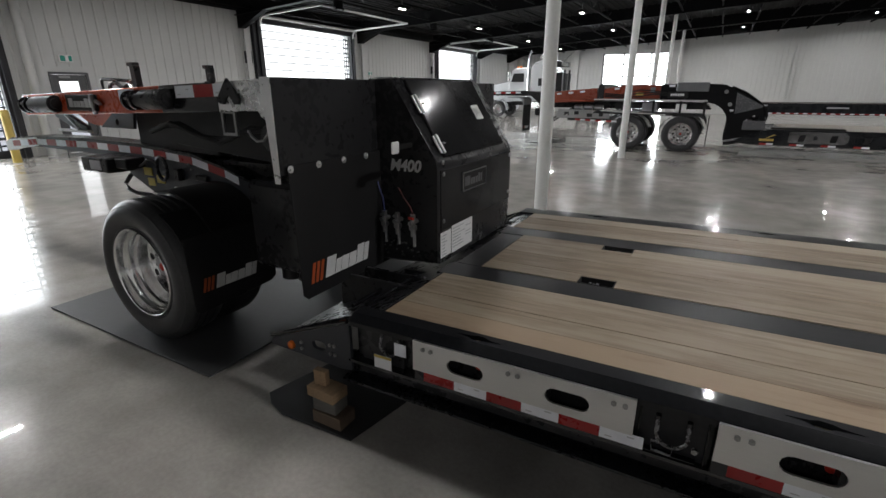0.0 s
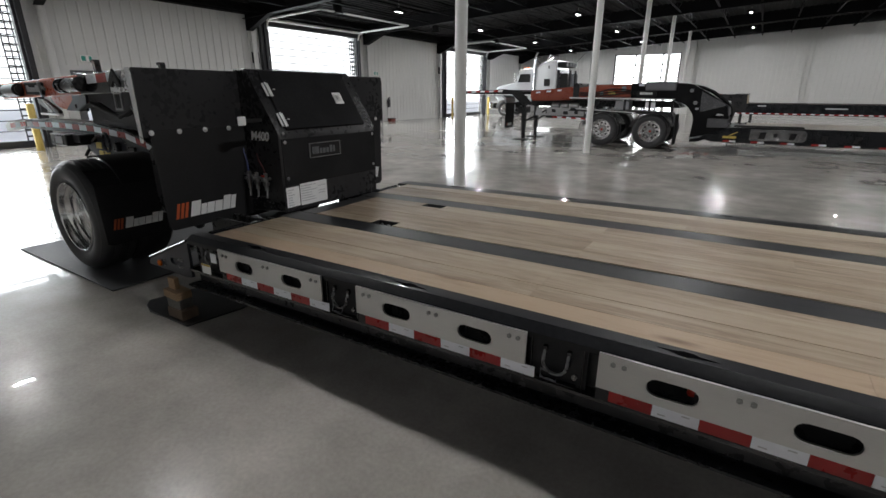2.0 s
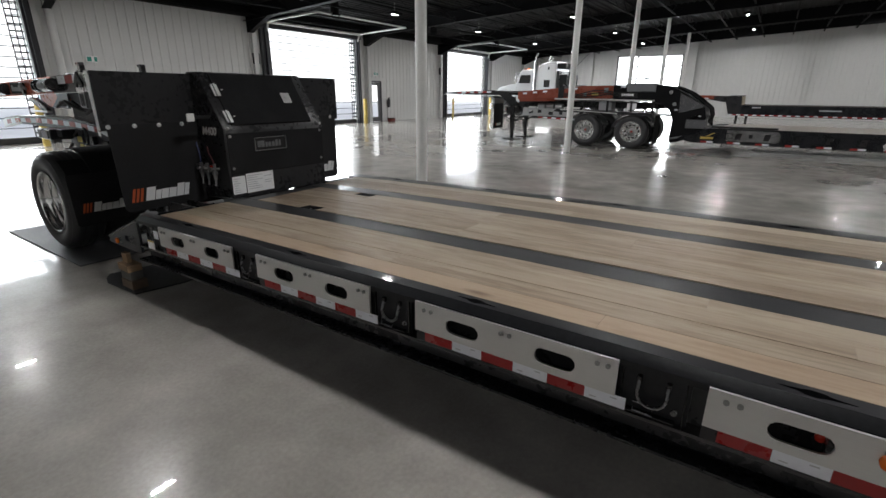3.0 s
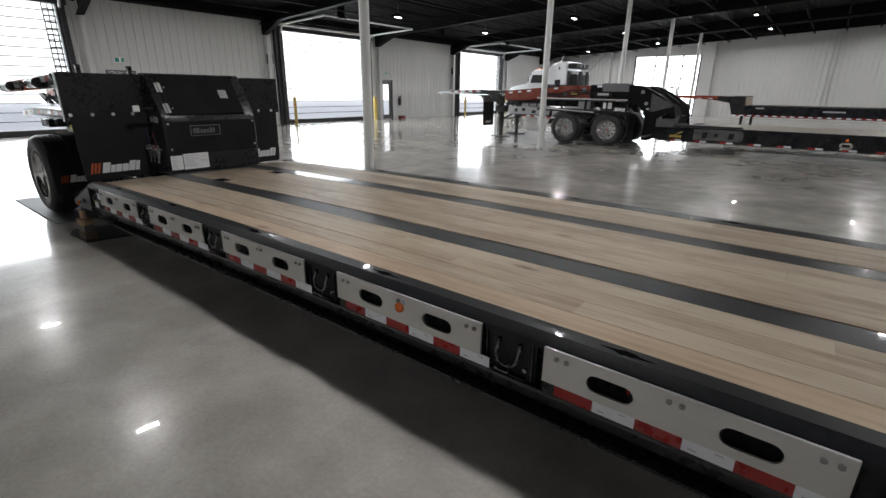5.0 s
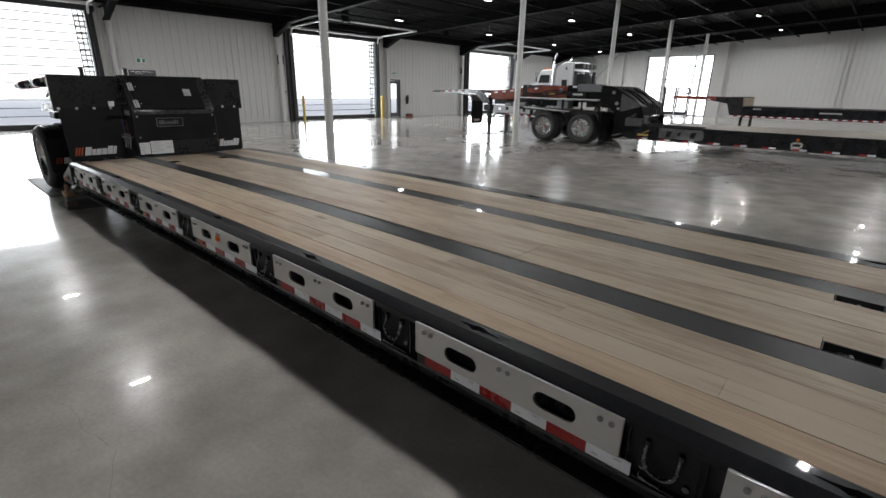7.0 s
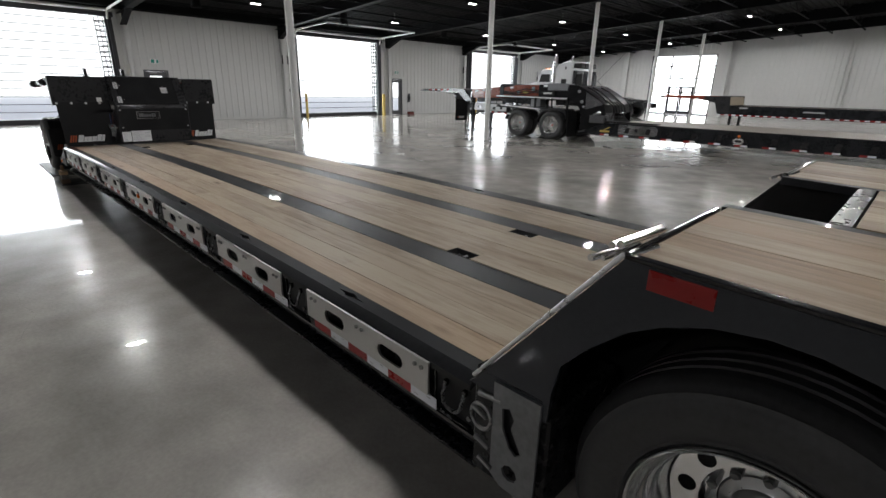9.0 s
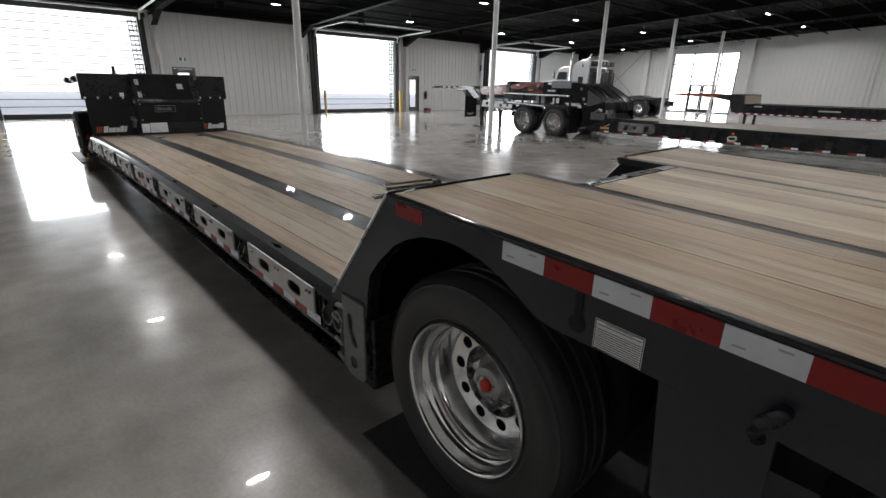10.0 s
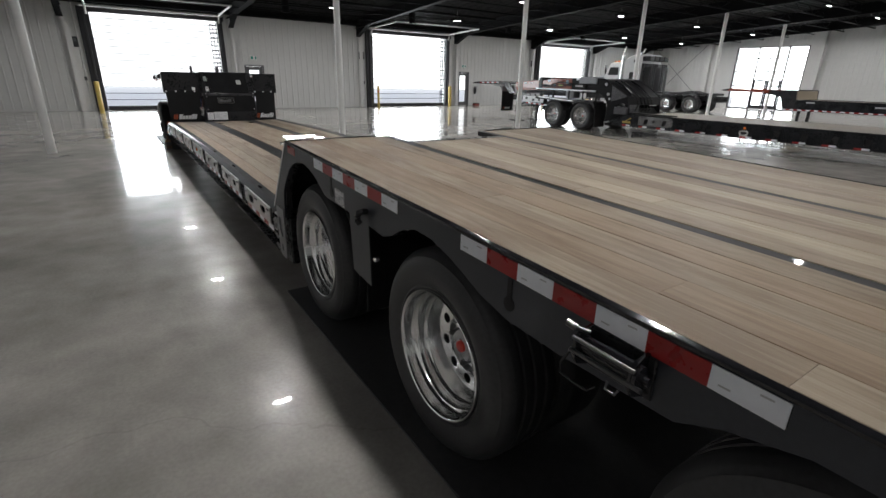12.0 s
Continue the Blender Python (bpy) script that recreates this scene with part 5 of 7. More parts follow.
# headboard wings with hanging rubber flaps
for ya, yb, fa, fb in ((1.905, 2.745, 1.945, 2.735), (3.945, 4.50, 3.955, 4.44)):
    bm = B()
    box(bm, -3.60, -3.565, ya, yb, 1.235, 1.70, 0.008)
    wing = npart("headboard_wing", bm, M_BLACK)
    bm = B()
    lo = 0.545
    prism(bm, [(fa + 0.0, 1.285), (fb, 1.285), (fb - 0.01, lo + 0.03), (fb - 0.04, lo), (fa + 0.05, lo), (fa + 0.02, lo + 0.03)], "x", -3.560, -3.550, 0.002)
    flap = npart("rubber_flap", bm, M_FLAP, "black hanging rubber flap with a printed mark")
    n = 4 if ya < 3 else 3
    for i in range(n):
        bm = B()
        y = 1.957 + 0.2 * i if ya < 3 else 3.96 + 0.2 * i
        lathe(bm, [(0.019, 0.0), (0.019, 0.004), (0.008, 0.006), (0.008, 0.014), (0.0, 0.014)], pose(-3.550, y, 1.267, 0, 90, 0), 12)
        npart("flap_bolt", bm, M_HINGE, "", flap)
    w = 0.54 if ya < 3 else 0.46
    y0 = 2.02 if ya < 3 else 3.93
    mm = N0 @ Matrix(((0, 0, 1, -3.5495), (1, 0, 0, y0), (0, 1, 0, 0.625), (0, 0, 0, 1)))
    logo(flap, mm, w, 0.115)
    bm = B()
    y = 2.512 if ya < 3 else 3.803
    box(bm, -3.307, -3.295, y - 0.036, y + 0.036, 1.296, 1.366, 0.006)
    npart("marker_light", bm, M_LABEL, "small square clear marker light", wing)
    bm = B()
    box(bm, -3.335, -3.308, min(y - 0.02, 2.70 if y < 3 else 9), 2.72 if y < 3 else y + 0.02, 1.315, 1.345, 0.004)
    if y > 3:
        box(bm, -3.335, -3.308, 3.80, 3.86, 1.315, 1.345, 0.004)
    npart("light_bracket", bm, M_INK, "", wing)
# folded chrome edge at the side of the wing
bm = B()
prism(bm, [(-3.63, 1.70), (-3.565, 1.70), (-3.565, 1.20), (-3.60, 1.20), (-3.61, 1.40)], "y", 1.897, 1.904)
npart("wing_edge", bm, M_SILVER)
# the tool box stands a little nearer to the side
BOX_AT = N0 @ Matrix.Translation((0, -0.085, 0.012))


def xpart(name, bm, mat, label="", parent=None):
    bm.transform(BOX_AT)
    return part(name, bm, mat, parent or neck, label)


# tool box of the headboard
PROF = [(-3.62, 1.705), (-3.455, 1.705), (-3.435, 1.695), (-3.145, 1.235), (-3.125, 1.195), (-3.125, 0.585), (-3.62, 0.545)]
bm = B()
prism(bm, PROF, "y", 2.785, 3.93, 0.012)
tool = xpart("tool_box", bm, M_BLACK)
bm = B()
ux, uz = (-3.145 + 3.435), (1.235 - 1.695)
ln = math.hypot(ux, uz)
ux, uz = ux / ln, uz / ln
nx, nz = -uz, ux
q = lambda s, o: (-3.435 + ux * s + nx * o, 1.695 + uz * s + nz * o)
prism(bm, [q(0.01, 0.0), q(ln - 0.005, 0.0), q(ln - 0.01, 0.018), q(0.015, 0.018)], "y", 2.875, 3.80, 0.007)
lid = xpart("tool_box_lid", bm, M_LID, "sloping black lid with chrome hinges", None)
for s in (0.13, 0.40):
    bm = B()
    a, b = q(s, 0.019), q(s + 0.115, 0.019)
    c, d = q(s + 0.115, 0.028), q(s, 0.028)
    prism(bm, [a, b, c, d], "y", 2.84, 2.862, 0.003)
    prism(bm, [a, b, c, d], "y", 2.886, 2.904, 0.003)
    e, f = q(s - 0.004, 0.03), q(s + 0.119, 0.03)
    rod(bm, (e[0], 2.874, e[1]), (f[0], 2.874, f[1]), 0.008, 8)
    g = q(s + 0.055, 0.02)
    box(bm, g[0] - 0.01, g[0] + 0.01, 2.93, 2.94, g[1] - 0.002, g[1] + 0.008)
    xpart("lid_hinge", bm, M_HINGE, "chrome strap hinge", lid)
bm = B()
prism(bm, [q(0.215, 0.016), q(0.325, 0.016), q(0.325, 0.026), q(0.215, 0.026)], "y", 3.555, 3.66, 0.004)
prism(bm, [q(0.235, 0.026), q(0.30, 0.026), q(0.285, 0.040), q(0.245, 0.034)], "y", 3.58, 3.635, 0.004)
xpart("lid_latch", bm, M_HINGE, "chrome paddle latch", lid)
# front panel, badge, stickers
bm = B()
box(bm, -3.127, -3.117, 2.80, 3.915, 0.80, 1.175, 0.003)
panel = xpart("front_panel", bm, M_LID)
for y, z in ((2.83, 1.15), (3.88, 1.15), (2.83, 0.86), (3.88, 0.86), (2.82, 1.22), (3.89, 1.22)):
    bm = B()
    lathe(bm, [(0.014, 0.0), (0.014, 0.004), (0.006, 0.008), (0.0, 0.009)], pose(-3.117, y, z, 0, 90, 0), 10)
    xpart("panel_screw", bm, M_STEEL, "", panel)
bm = B()
box(bm, -3.117, -3.108, 3.075, 3.425, 1.005, 1.12, 0.004)
badge = xpart("badge_plate", bm, M_INK, "black name plate in a bright frame", panel)
for ya, yb, za, zb in ((3.07, 3.43, 1.118, 1.124), (3.07, 3.43, 1.001, 1.007), (3.07, 3.076, 1.007, 1.118), (3.424, 3.43, 1.007, 1.118)):
    bm = B()
    box(bm, -3.115, -3.104, ya, yb, za, zb)
    xpart("badge_frame", bm, M_STEEL, "", panel)
u = 3.10
for wid, hh in ((0.012, 1), (0.012, 1), (0.012, 1), (0.04, 1), (0.03, 0.72), (0.036, 0.72), (0.036, 0.72), (0.036, 1), (0.026, 0.95)):
    bm = B()
    box(bm, -3.1085, -3.1065, u, u + wid * 0.85, 1.032, 1.032 + 0.06 * hh)
    u += wid * 1.12
    xpart("badge_bar", bm, M_STEELGREY, "", panel)
for ya, yb, z0, z1 in ((2.80, 2.935, 0.62, 0.785), (2.945, 3.245, 0.615, 0.80)):
    bm = B()
    box(bm, -3.1235, -3.1215, ya, yb, z0, z1)
    st = xpart("warning_sticker", bm, M_LABEL, "white printed sticker", tool)
    bm = B()
    for i in range(7):
        z = z1 - 0.02 - i * 0.021
        box(bm, -3.1215, -3.1208, ya + 0.012, ya + (yb - ya) * random.Random(i).uniform(0.35, 0.62), z - 0.006, z)
        if yb - ya > 0.2 and i in (1, 3, 4):
            box(bm, -3.1215, -3.1208, ya + 0.2, yb - 0.02, z - 0.006, z)
    tagged(xpart("sticker_lines", bm, M_PRINT, "", tool), kind="stuff")
# side of the tool box: model lettering, valves, hoses
bm = B()
text_mesh(bm, "M400", 0.098, Matrix(((1.0, 0.0, 0, -3.475), (0, 0, -1, 2.783), (0, 1, 0, 1.158), (0, 0, 0, 1))), 0.001)
xpart("model_lettering", bm, M_LOGO, "white model lettering", tool)
for k, x in enumerate((-3.50, -3.40, -3.285)):
    bm = B()
    rod(bm, (x, 2.74, 0.90), (x, 2.74, 0.76), 0.017, 10)
    rod(bm, (x, 2.785, 0.85), (x, 2.70, 0.85), 0.014, 10)
    rod(bm, (x + 0.012, 2.735, 0.77), (x + 0.022, 2.72, 0.70), 0.010, 8)
    box(bm, x - 0.02, x + 0.02, 2.72, 2.76, 0.80, 0.83, 0.004)
    v = xpart("air_valve", bm, M_STEEL, "steel air valve with a lever", tool)
    bm = B()
    box(bm, x - 0.012, x + 0.03, 2.70, 2.712, 0.875, 0.892, 0.004)
    xpart("valve_lever", bm, M_REDCAP if k == 2 else M_STEEL, "", v)
bm = B()
tube(bm, [(-3.57, 2.765, 1.14), (-3.545, 2.75, 1.06), (-3.51, 2.745, 0.98), (-3.50, 2.74, 0.90)], 0.0045, 6)
xpart("blue_air_hose", bm, material("blue_hose", (0.03, 0.045, 0.16), 0.5), "thin blue air hose", tool)
bm = B()
tube(bm, [(-3.40, 2.765, 1.05), (-3.35, 2.74, 1.0), (-3.30, 2.735, 0.95), (-3.285, 2.74, 0.90)], 0.0045, 6)
xpart("red_air_hose", bm, material("red_hose", (0.12, 0.03, 0.03), 0.5), "thin red air hose", tool)
bm = B()
rnd = random.Random(3)
for i in range(26):
    bolt(bm, (-3.62 + 0.35 * rnd.random(), 2.785, 0.60 + 0.1 * rnd.random()), (0, -1, 0), 0.006)
for i in range(12):
    rod(bm, (-3.575, 2.765, 1.66 - i * 0.042), (-3.572, 2.768, 1.635 - i * 0.042), 0.004, 6)
tagged(xpart("chain_and_screws", bm, M_NUT, "", tool), kind="stuff")
# body behind the headboard
bm = B()
prism(bm, [(-3.62, 1.66), (-3.62, 0.5), (-3.85, 0.5), (-4.1, 0.75), (-4.3, 1.3), (-4.3, 1.5), (-3.9, 1.62)], "y", 2.55, 3.85)
npart("neck_post", bm, M_BLACK)

# ---- upper arm: grey at the headboard, orange towards the tip ----
def arm_z(x):
    t = (x + 6.25) / 2.68
    return 1.47 + 0.077 * t, 1.612 + 0.088 * t


for ya, yb in ((1.97, 1.99), (4.46, 4.48)):
    bm = B()
    za, zb = arm_z(-4.56), arm_z(-3.60)
    zm = arm_z(-4.05)
    prism(bm, [(-4.56, za[0]), (-4.052, zm[0]), (-4.052, zm[1]), (-4.56, za[1])], "y", ya, yb, 0.004)
    npart("arm_side", bm, M_BLACKGLOSS)
    bm = B()
    prism(bm, [(-4.05, zm[0]), (-3.602, zb[0]), (-3.602, zb[1]), (-4.05, zm[1])], "y", ya, yb, 0.004)
    npart("arm_end", bm, M_SILVER, "bare polished arm end")
    bm = B()
    zc = arm_z(-6.25)
    prism(bm, [(-6.30, zc[0]), (-4.562, za[0]), (-4.562, za[1]), (-6.30, zc[1]), (-6.33, zc[1] - 0.02), (-6.33, zc[0] + 0.02)], "y", ya, yb, 0.004)
    npart("arm_tip", bm, M_ORANGE)
bm = B()
z0, z1 = arm_z(-5.6)[1], arm_z(-3.62)[1]
prism(bm, [(-5.6, z0 - 0.016), (-3.62, z1 - 0.016), (-3.62, z1 - 0.004), (-5.6, z0 - 0.004)], "y", 1.991, 4.459)
npart("arm_top_plate", bm, M_BLACK)
bm = B()
prism(bm, [(-6.88, 1.60), (-6.88, 1.45)] + [(-6.50 + 0.36 * math.cos(radians(a)), 1.47 + 0.12 * math.sin(radians(a))) for a in range(190, 351, 20)] + [(-6.14, 1.47), (-6.14, 1.60)], "y", 2.56, 2.66, 0.006)
npart("inner_arm", bm, M_ORANGE)
bm = B()
holed(bm, [(-6.38, 1.345), (-5.885, 1.345), (-5.845, 1.47), (-5.845, 1.56), (-6.165, 1.56), (-6.165, 1.46)], [ring_of(-6.11, 1.395, 0.026, 14)], "y", 2.50, 2.525)
npart("hinge_plate", bm, M_GREY)
bm = B()
prism(bm, [(-7.31, 1.46), (-7.12, 1.46), (-6.76, 1.335), (-6.76, 1.30), (-6.98, 1.30), (-7.30, 1.41)], "y", 2.56, 2.60, 0.006)
npart("pull_lever", bm, M_BLACK)
bm = B()
box(bm, -7.28, -6.74, 2.55, 2.60, 1.275, 1.298, 0.004)
npart("lever_bar", bm, M_SILVER, "bright flat bar")
bm = B()
rod(bm, (-7.08, 2.54, 1.45), (-6.86, 2.54, 1.31), 0.012, 8)
npart("lever_rod", bm, M_STEEL)
bm = B()
box(bm, -7.32, -6.20, 2.57, 4.30, 1.52, 1.598, 0.012)
npart("cross_beam", bm, M_ORANGE)
bm = B()
prism(bm, [(-4.72, 1.56), (-4.72, 1.40), (-4.45, 1.36), (-4.15, 1.42), (-3.8, 1.40), (-3.64, 1.5), (-3.64, 1.62)], "y", 2.3, 4.1)
npart("arm_underside", bm, M_BLACK)
for xa, xm, xb in ((-6.185, -6.03, -5.735), (-4.825, -4.655, -4.445)):
    za, zm, zb = (sum(arm_z(x)) / 2 for x in (xa, xm, xb))
    n = Vector((xb - xa, 0, zb - za)).normalized()
    p, c, q = Vector((xa, 1.945, za)), Vector((xm, 1.94, zm)), Vector((xb, 1.94, zb))
    bm = B()
    rod(bm, c, q, 0.056, 20)
    rod(bm, q, q + n * 0.014, 0.036, 16)
    rod(bm, p, c, 0.040, 16)
    roll = npart("load_roller", bm, M_BLACK)
    for d in (p + n * 0.012, p + n * 0.085):
        bm = B()
        rod(bm, d - n * 0.010, d + n * 0.010, 0.058, 20)
        npart("roller_band", bm, M_BLACKGLOSS, "", roll)
    for d in (p + n * 0.035, p + n * 0.06):
        bm = B()
        rod(bm, d + Vector((0, -0.041, 0.012)), d + Vector((0, -0.05, 0.012)), 0.008, 8)
        npart("roller_bolt", bm, M_STEEL, "", roll)
bm = B()
box(bm, -5.605, -5.235, 1.945, 1.968, 1.515, 1.618, 0.006)
pl = npart("name_plate", bm, M_INK, "black name plate on the orange arm")
u = -5.56
for wid, hh in ((0.062, 1), (0.040, 0.7), (0.050, 0.7), (0.052, 0.7), (0.052, 1), (0.038, 0.95)):
    bm = B()
    box(bm, u, u + wid * 0.85, 1.942, 1.9445, 1.538, 1.538 + 0.056 * hh)
    u += wid
    npart("plate_bar", bm, M_PRINT, "", pl)
bm = B()
rod(bm, (-5.27, 1.955, 1.50), (-5.23, 1.93, 1.62), 0.014, 8)
rod(bm, (-5.29, 1.95, 1.60), (-5.18, 1.95, 1.56), 0.012, 8)
npart("arm_clamp", bm, M_STEEL)
for x0, pat in ((-4.98, "W"), (-4.40, "WRW")):
    zb = arm_z(x0)
    tape_run(neck, x0 + 3.55, 0.0195, zb[1] - 0.072, zb[1] - 0.008, pat, 0.165, 0.03)
for x in (-4.02, -3.985):
    bm = B()
    lathe(bm, [(0.014, 0), (0.014, 0.01), (0, 0.012)], pose(x, 1.97, 1.60, 90, 0, 0), 12)
    npart("arm_lamp", bm, M_CHROME)
bm = B()
lathe(bm, [(0.022, 0.0), (0.022, 0.012), (0.0, 0.018)], pose(-6.275, 1.97, 1.525, 90, 0, 0), 14)
npart("marker_lamp", bm, M_AMBER, "round amber marker lamp")
# black chain hook under the edge
bm = B()
prism(bm, [(x - 0.1, z) for x, z in ((-3.93, 1.60), (-3.86, 1.675), (-3.84, 1.70), (-3.82, 1.675), (-3.755, 1.60), (-3.765, 1.575), (-3.80, 1.572), (-3.81, 1.60), (-3.84, 1.625), (-3.87, 1.60), (-3.88, 1.572), (-3.915, 1.575))], "y", 1.95, 1.968, 0.003)
npart("chain_hook", bm, M_BLACK, "black twin chain hook")
# quarter-round leg below the arm
bm = B()
out = [(-3.74, 1.545), (-3.60, 1.545), (-3.575, 1.24), (-3.625, 1.235), (-3.625, 1.36)] + [(-3.74 + 0.115 * math.cos(radians(a)), 1.40 + 0.115 * math.sin(radians(a))) for a in (0, 20, 40, 60, 80)]
prism(bm, out, "y", 1.96, 2.0, 0.003)
npart("quarter_leg", bm, M_SILVER)
bm = B()
holed(bm, rect(-4.06, -3.945, 1.41, 1.535), [rect(-4.045, -3.962, 1.425, 1.525)], "y", 1.985, 1.995)
npart("pocket_frame", bm, M_STEEL)
bm = B()
tube(bm, [(-3.90, 2.02, 1.44), (-3.88, 2.02, 1.41), (-3.84, 2.02, 1.385), (-3.79, 2.02, 1.39), (-3.75, 2.02, 1.43), (-3.74, 2.02, 1.46), (-3.64, 2.02, 1.46)], 0.008, 6)
npart("safety_chain", bm, M_STEEL)
# dark machinery inside the neck, between arm and dolly
bm = B()
prism(bm, [(-4.88, 1.55), (-4.88, 1.30), (-4.4, 1.27), (-4.0, 1.25), (-3.62, 1.15), (-3.62, 1.56)], "y", 2.22, 4.3, 0.01)
npart("inner_frame", bm, M_INK)
bm = B()
prism(bm, [(-5.90, 1.56), (-5.90, 1.20), (-4.9, 1.18), (-4.9, 1.55)], "y", 2.54, 4.3, 0.01)
npart("inner_frame", bm, M_INK)
for y in (2.08, 2.14):
    bm = B()
    tube(bm, [(-4.9 + 0.22 * k, y, 1.40 + 0.05 * math.sin(k * 1.7 + y * 9)) for k in range(7)], 0.016, 8)
    npart("air_hose", bm, M_INK)
bm = B()
lathe(bm, [(0.0, 0.0), (0.075, 0.0), (0.075, 0.12), (0.06, 0.14), (0.0, 0.14)], pose(-3.80, 2.2, 1.40, 90, 0, 0), 24)
npart("air_spring", bm, M_RUBBER)
# upright brackets and a bent handle on the cross beam
for x, y in ((-6.445, 2.92), (-6.315, 3.59)):
    bm = B()
    box(bm, x - 0.045, x + 0.035, y - 0.03, y + 0.03, 1.598, 1.865, 0.008)
    box(bm, x - 0.075, x - 0.02, y - 0.033, y + 0.033, 1.70, 1.735, 0.005)
    box(bm, x - 0.075, x + 0.02, y - 0.033, y + 0.033, 1.855, 1.888, 0.005)
    npart("top_bracket", bm, M_BLACK)
bm = B()
tube(bm, [(-7.22, 3.0, 1.60), (-7.22, 3.0, 1.735), (-7.19, 3.0, 1.755), (-6.62, 3.0, 1.73), (-6.56, 3.0, 1.70), (-6.54, 3.0, 1.60)], 0.016, 8)
tube(bm, [(-7.05, 2.97, 1.60), (-7.02, 2.97, 1.70), (-6.9, 2.97, 1.72), (-6.8, 2.97, 1.66), (-6.7, 2.97, 1.70), (-6.6, 2.97, 1.60)], 0.02, 8)
npart("top_handle", bm, M_BLACK)
# stub rollers that show beyond the far edge
for x in (-4.3, -4.5):
    bm = B()
    rod(bm, (x, 4.48, 1.61), (x, 4.55, 1.61), 0.05, 16)
    npart("far_roller", bm, M_BLACK)

# ---- jeep dolly under the gooseneck ----
jeep = thing("jeep_dolly", "grey jeep dolly with taped fender and polished wheels on a mat", "dolly", (-4.84, 1.905, 0.012))
J0 = Matrix.Translation((4.9, -1.95, 0))


def jpart(name, bm, mat, label="", parent=None):
    bm.transform(J0)
    return part(name, bm, mat, parent or jeep, label)


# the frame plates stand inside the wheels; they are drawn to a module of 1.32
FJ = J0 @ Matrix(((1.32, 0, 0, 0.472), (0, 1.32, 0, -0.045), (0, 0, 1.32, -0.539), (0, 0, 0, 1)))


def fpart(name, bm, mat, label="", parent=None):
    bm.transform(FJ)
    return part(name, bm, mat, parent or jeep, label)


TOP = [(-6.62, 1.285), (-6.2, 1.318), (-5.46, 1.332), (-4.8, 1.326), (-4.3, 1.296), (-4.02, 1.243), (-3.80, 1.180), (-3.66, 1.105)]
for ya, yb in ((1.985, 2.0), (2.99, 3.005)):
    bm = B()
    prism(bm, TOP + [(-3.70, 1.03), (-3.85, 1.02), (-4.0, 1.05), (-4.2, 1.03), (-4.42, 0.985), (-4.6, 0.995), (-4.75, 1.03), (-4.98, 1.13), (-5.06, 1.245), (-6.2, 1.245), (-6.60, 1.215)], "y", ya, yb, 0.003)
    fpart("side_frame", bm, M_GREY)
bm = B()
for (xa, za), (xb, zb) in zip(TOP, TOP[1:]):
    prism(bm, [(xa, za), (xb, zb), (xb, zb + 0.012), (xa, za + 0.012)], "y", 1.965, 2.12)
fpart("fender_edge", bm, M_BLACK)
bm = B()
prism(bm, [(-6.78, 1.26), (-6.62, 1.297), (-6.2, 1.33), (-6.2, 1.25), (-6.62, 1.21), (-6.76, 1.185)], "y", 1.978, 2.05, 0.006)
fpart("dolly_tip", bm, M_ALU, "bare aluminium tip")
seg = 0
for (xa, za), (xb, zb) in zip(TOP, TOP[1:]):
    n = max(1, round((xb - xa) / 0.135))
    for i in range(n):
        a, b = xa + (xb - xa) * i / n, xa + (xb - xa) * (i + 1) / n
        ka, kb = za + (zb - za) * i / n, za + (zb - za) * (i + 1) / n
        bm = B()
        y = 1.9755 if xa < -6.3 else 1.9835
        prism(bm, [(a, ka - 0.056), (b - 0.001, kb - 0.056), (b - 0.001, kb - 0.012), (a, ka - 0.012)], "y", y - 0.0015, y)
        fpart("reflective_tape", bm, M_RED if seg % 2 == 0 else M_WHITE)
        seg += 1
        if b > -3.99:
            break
bm = B()
box(bm, -6.42, -6.02, 2.355, 2.60, 0.994, 1.116, 0.01)
box(bm, -6.02, -5.86, 2.42, 2.60, 1.03, 1.116, 0.008)
bar = jpart("tail_light_box", bm, M_BLACK, "black tail light box")
bm = B()
box(bm, -6.27, -6.11, 2.348, 2.355, 1.018, 1.093)
jpart("light_plate", bm, M_PRINT, "", bar)
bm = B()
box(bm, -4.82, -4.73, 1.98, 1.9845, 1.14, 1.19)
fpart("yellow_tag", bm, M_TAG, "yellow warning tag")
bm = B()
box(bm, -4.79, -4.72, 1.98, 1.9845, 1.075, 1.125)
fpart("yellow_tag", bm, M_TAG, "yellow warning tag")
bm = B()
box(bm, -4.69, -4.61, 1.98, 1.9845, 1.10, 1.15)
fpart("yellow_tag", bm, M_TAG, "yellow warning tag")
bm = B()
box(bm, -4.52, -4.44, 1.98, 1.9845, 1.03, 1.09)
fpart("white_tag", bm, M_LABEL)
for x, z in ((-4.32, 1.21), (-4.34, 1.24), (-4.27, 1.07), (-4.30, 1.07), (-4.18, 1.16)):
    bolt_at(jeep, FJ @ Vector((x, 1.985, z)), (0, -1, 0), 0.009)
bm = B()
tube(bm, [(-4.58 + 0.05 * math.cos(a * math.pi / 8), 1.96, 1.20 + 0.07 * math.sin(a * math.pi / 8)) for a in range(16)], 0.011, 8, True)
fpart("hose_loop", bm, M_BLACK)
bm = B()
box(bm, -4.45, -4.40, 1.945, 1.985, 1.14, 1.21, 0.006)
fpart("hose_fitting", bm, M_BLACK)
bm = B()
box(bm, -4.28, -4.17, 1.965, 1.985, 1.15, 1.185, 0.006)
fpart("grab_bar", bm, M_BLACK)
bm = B()
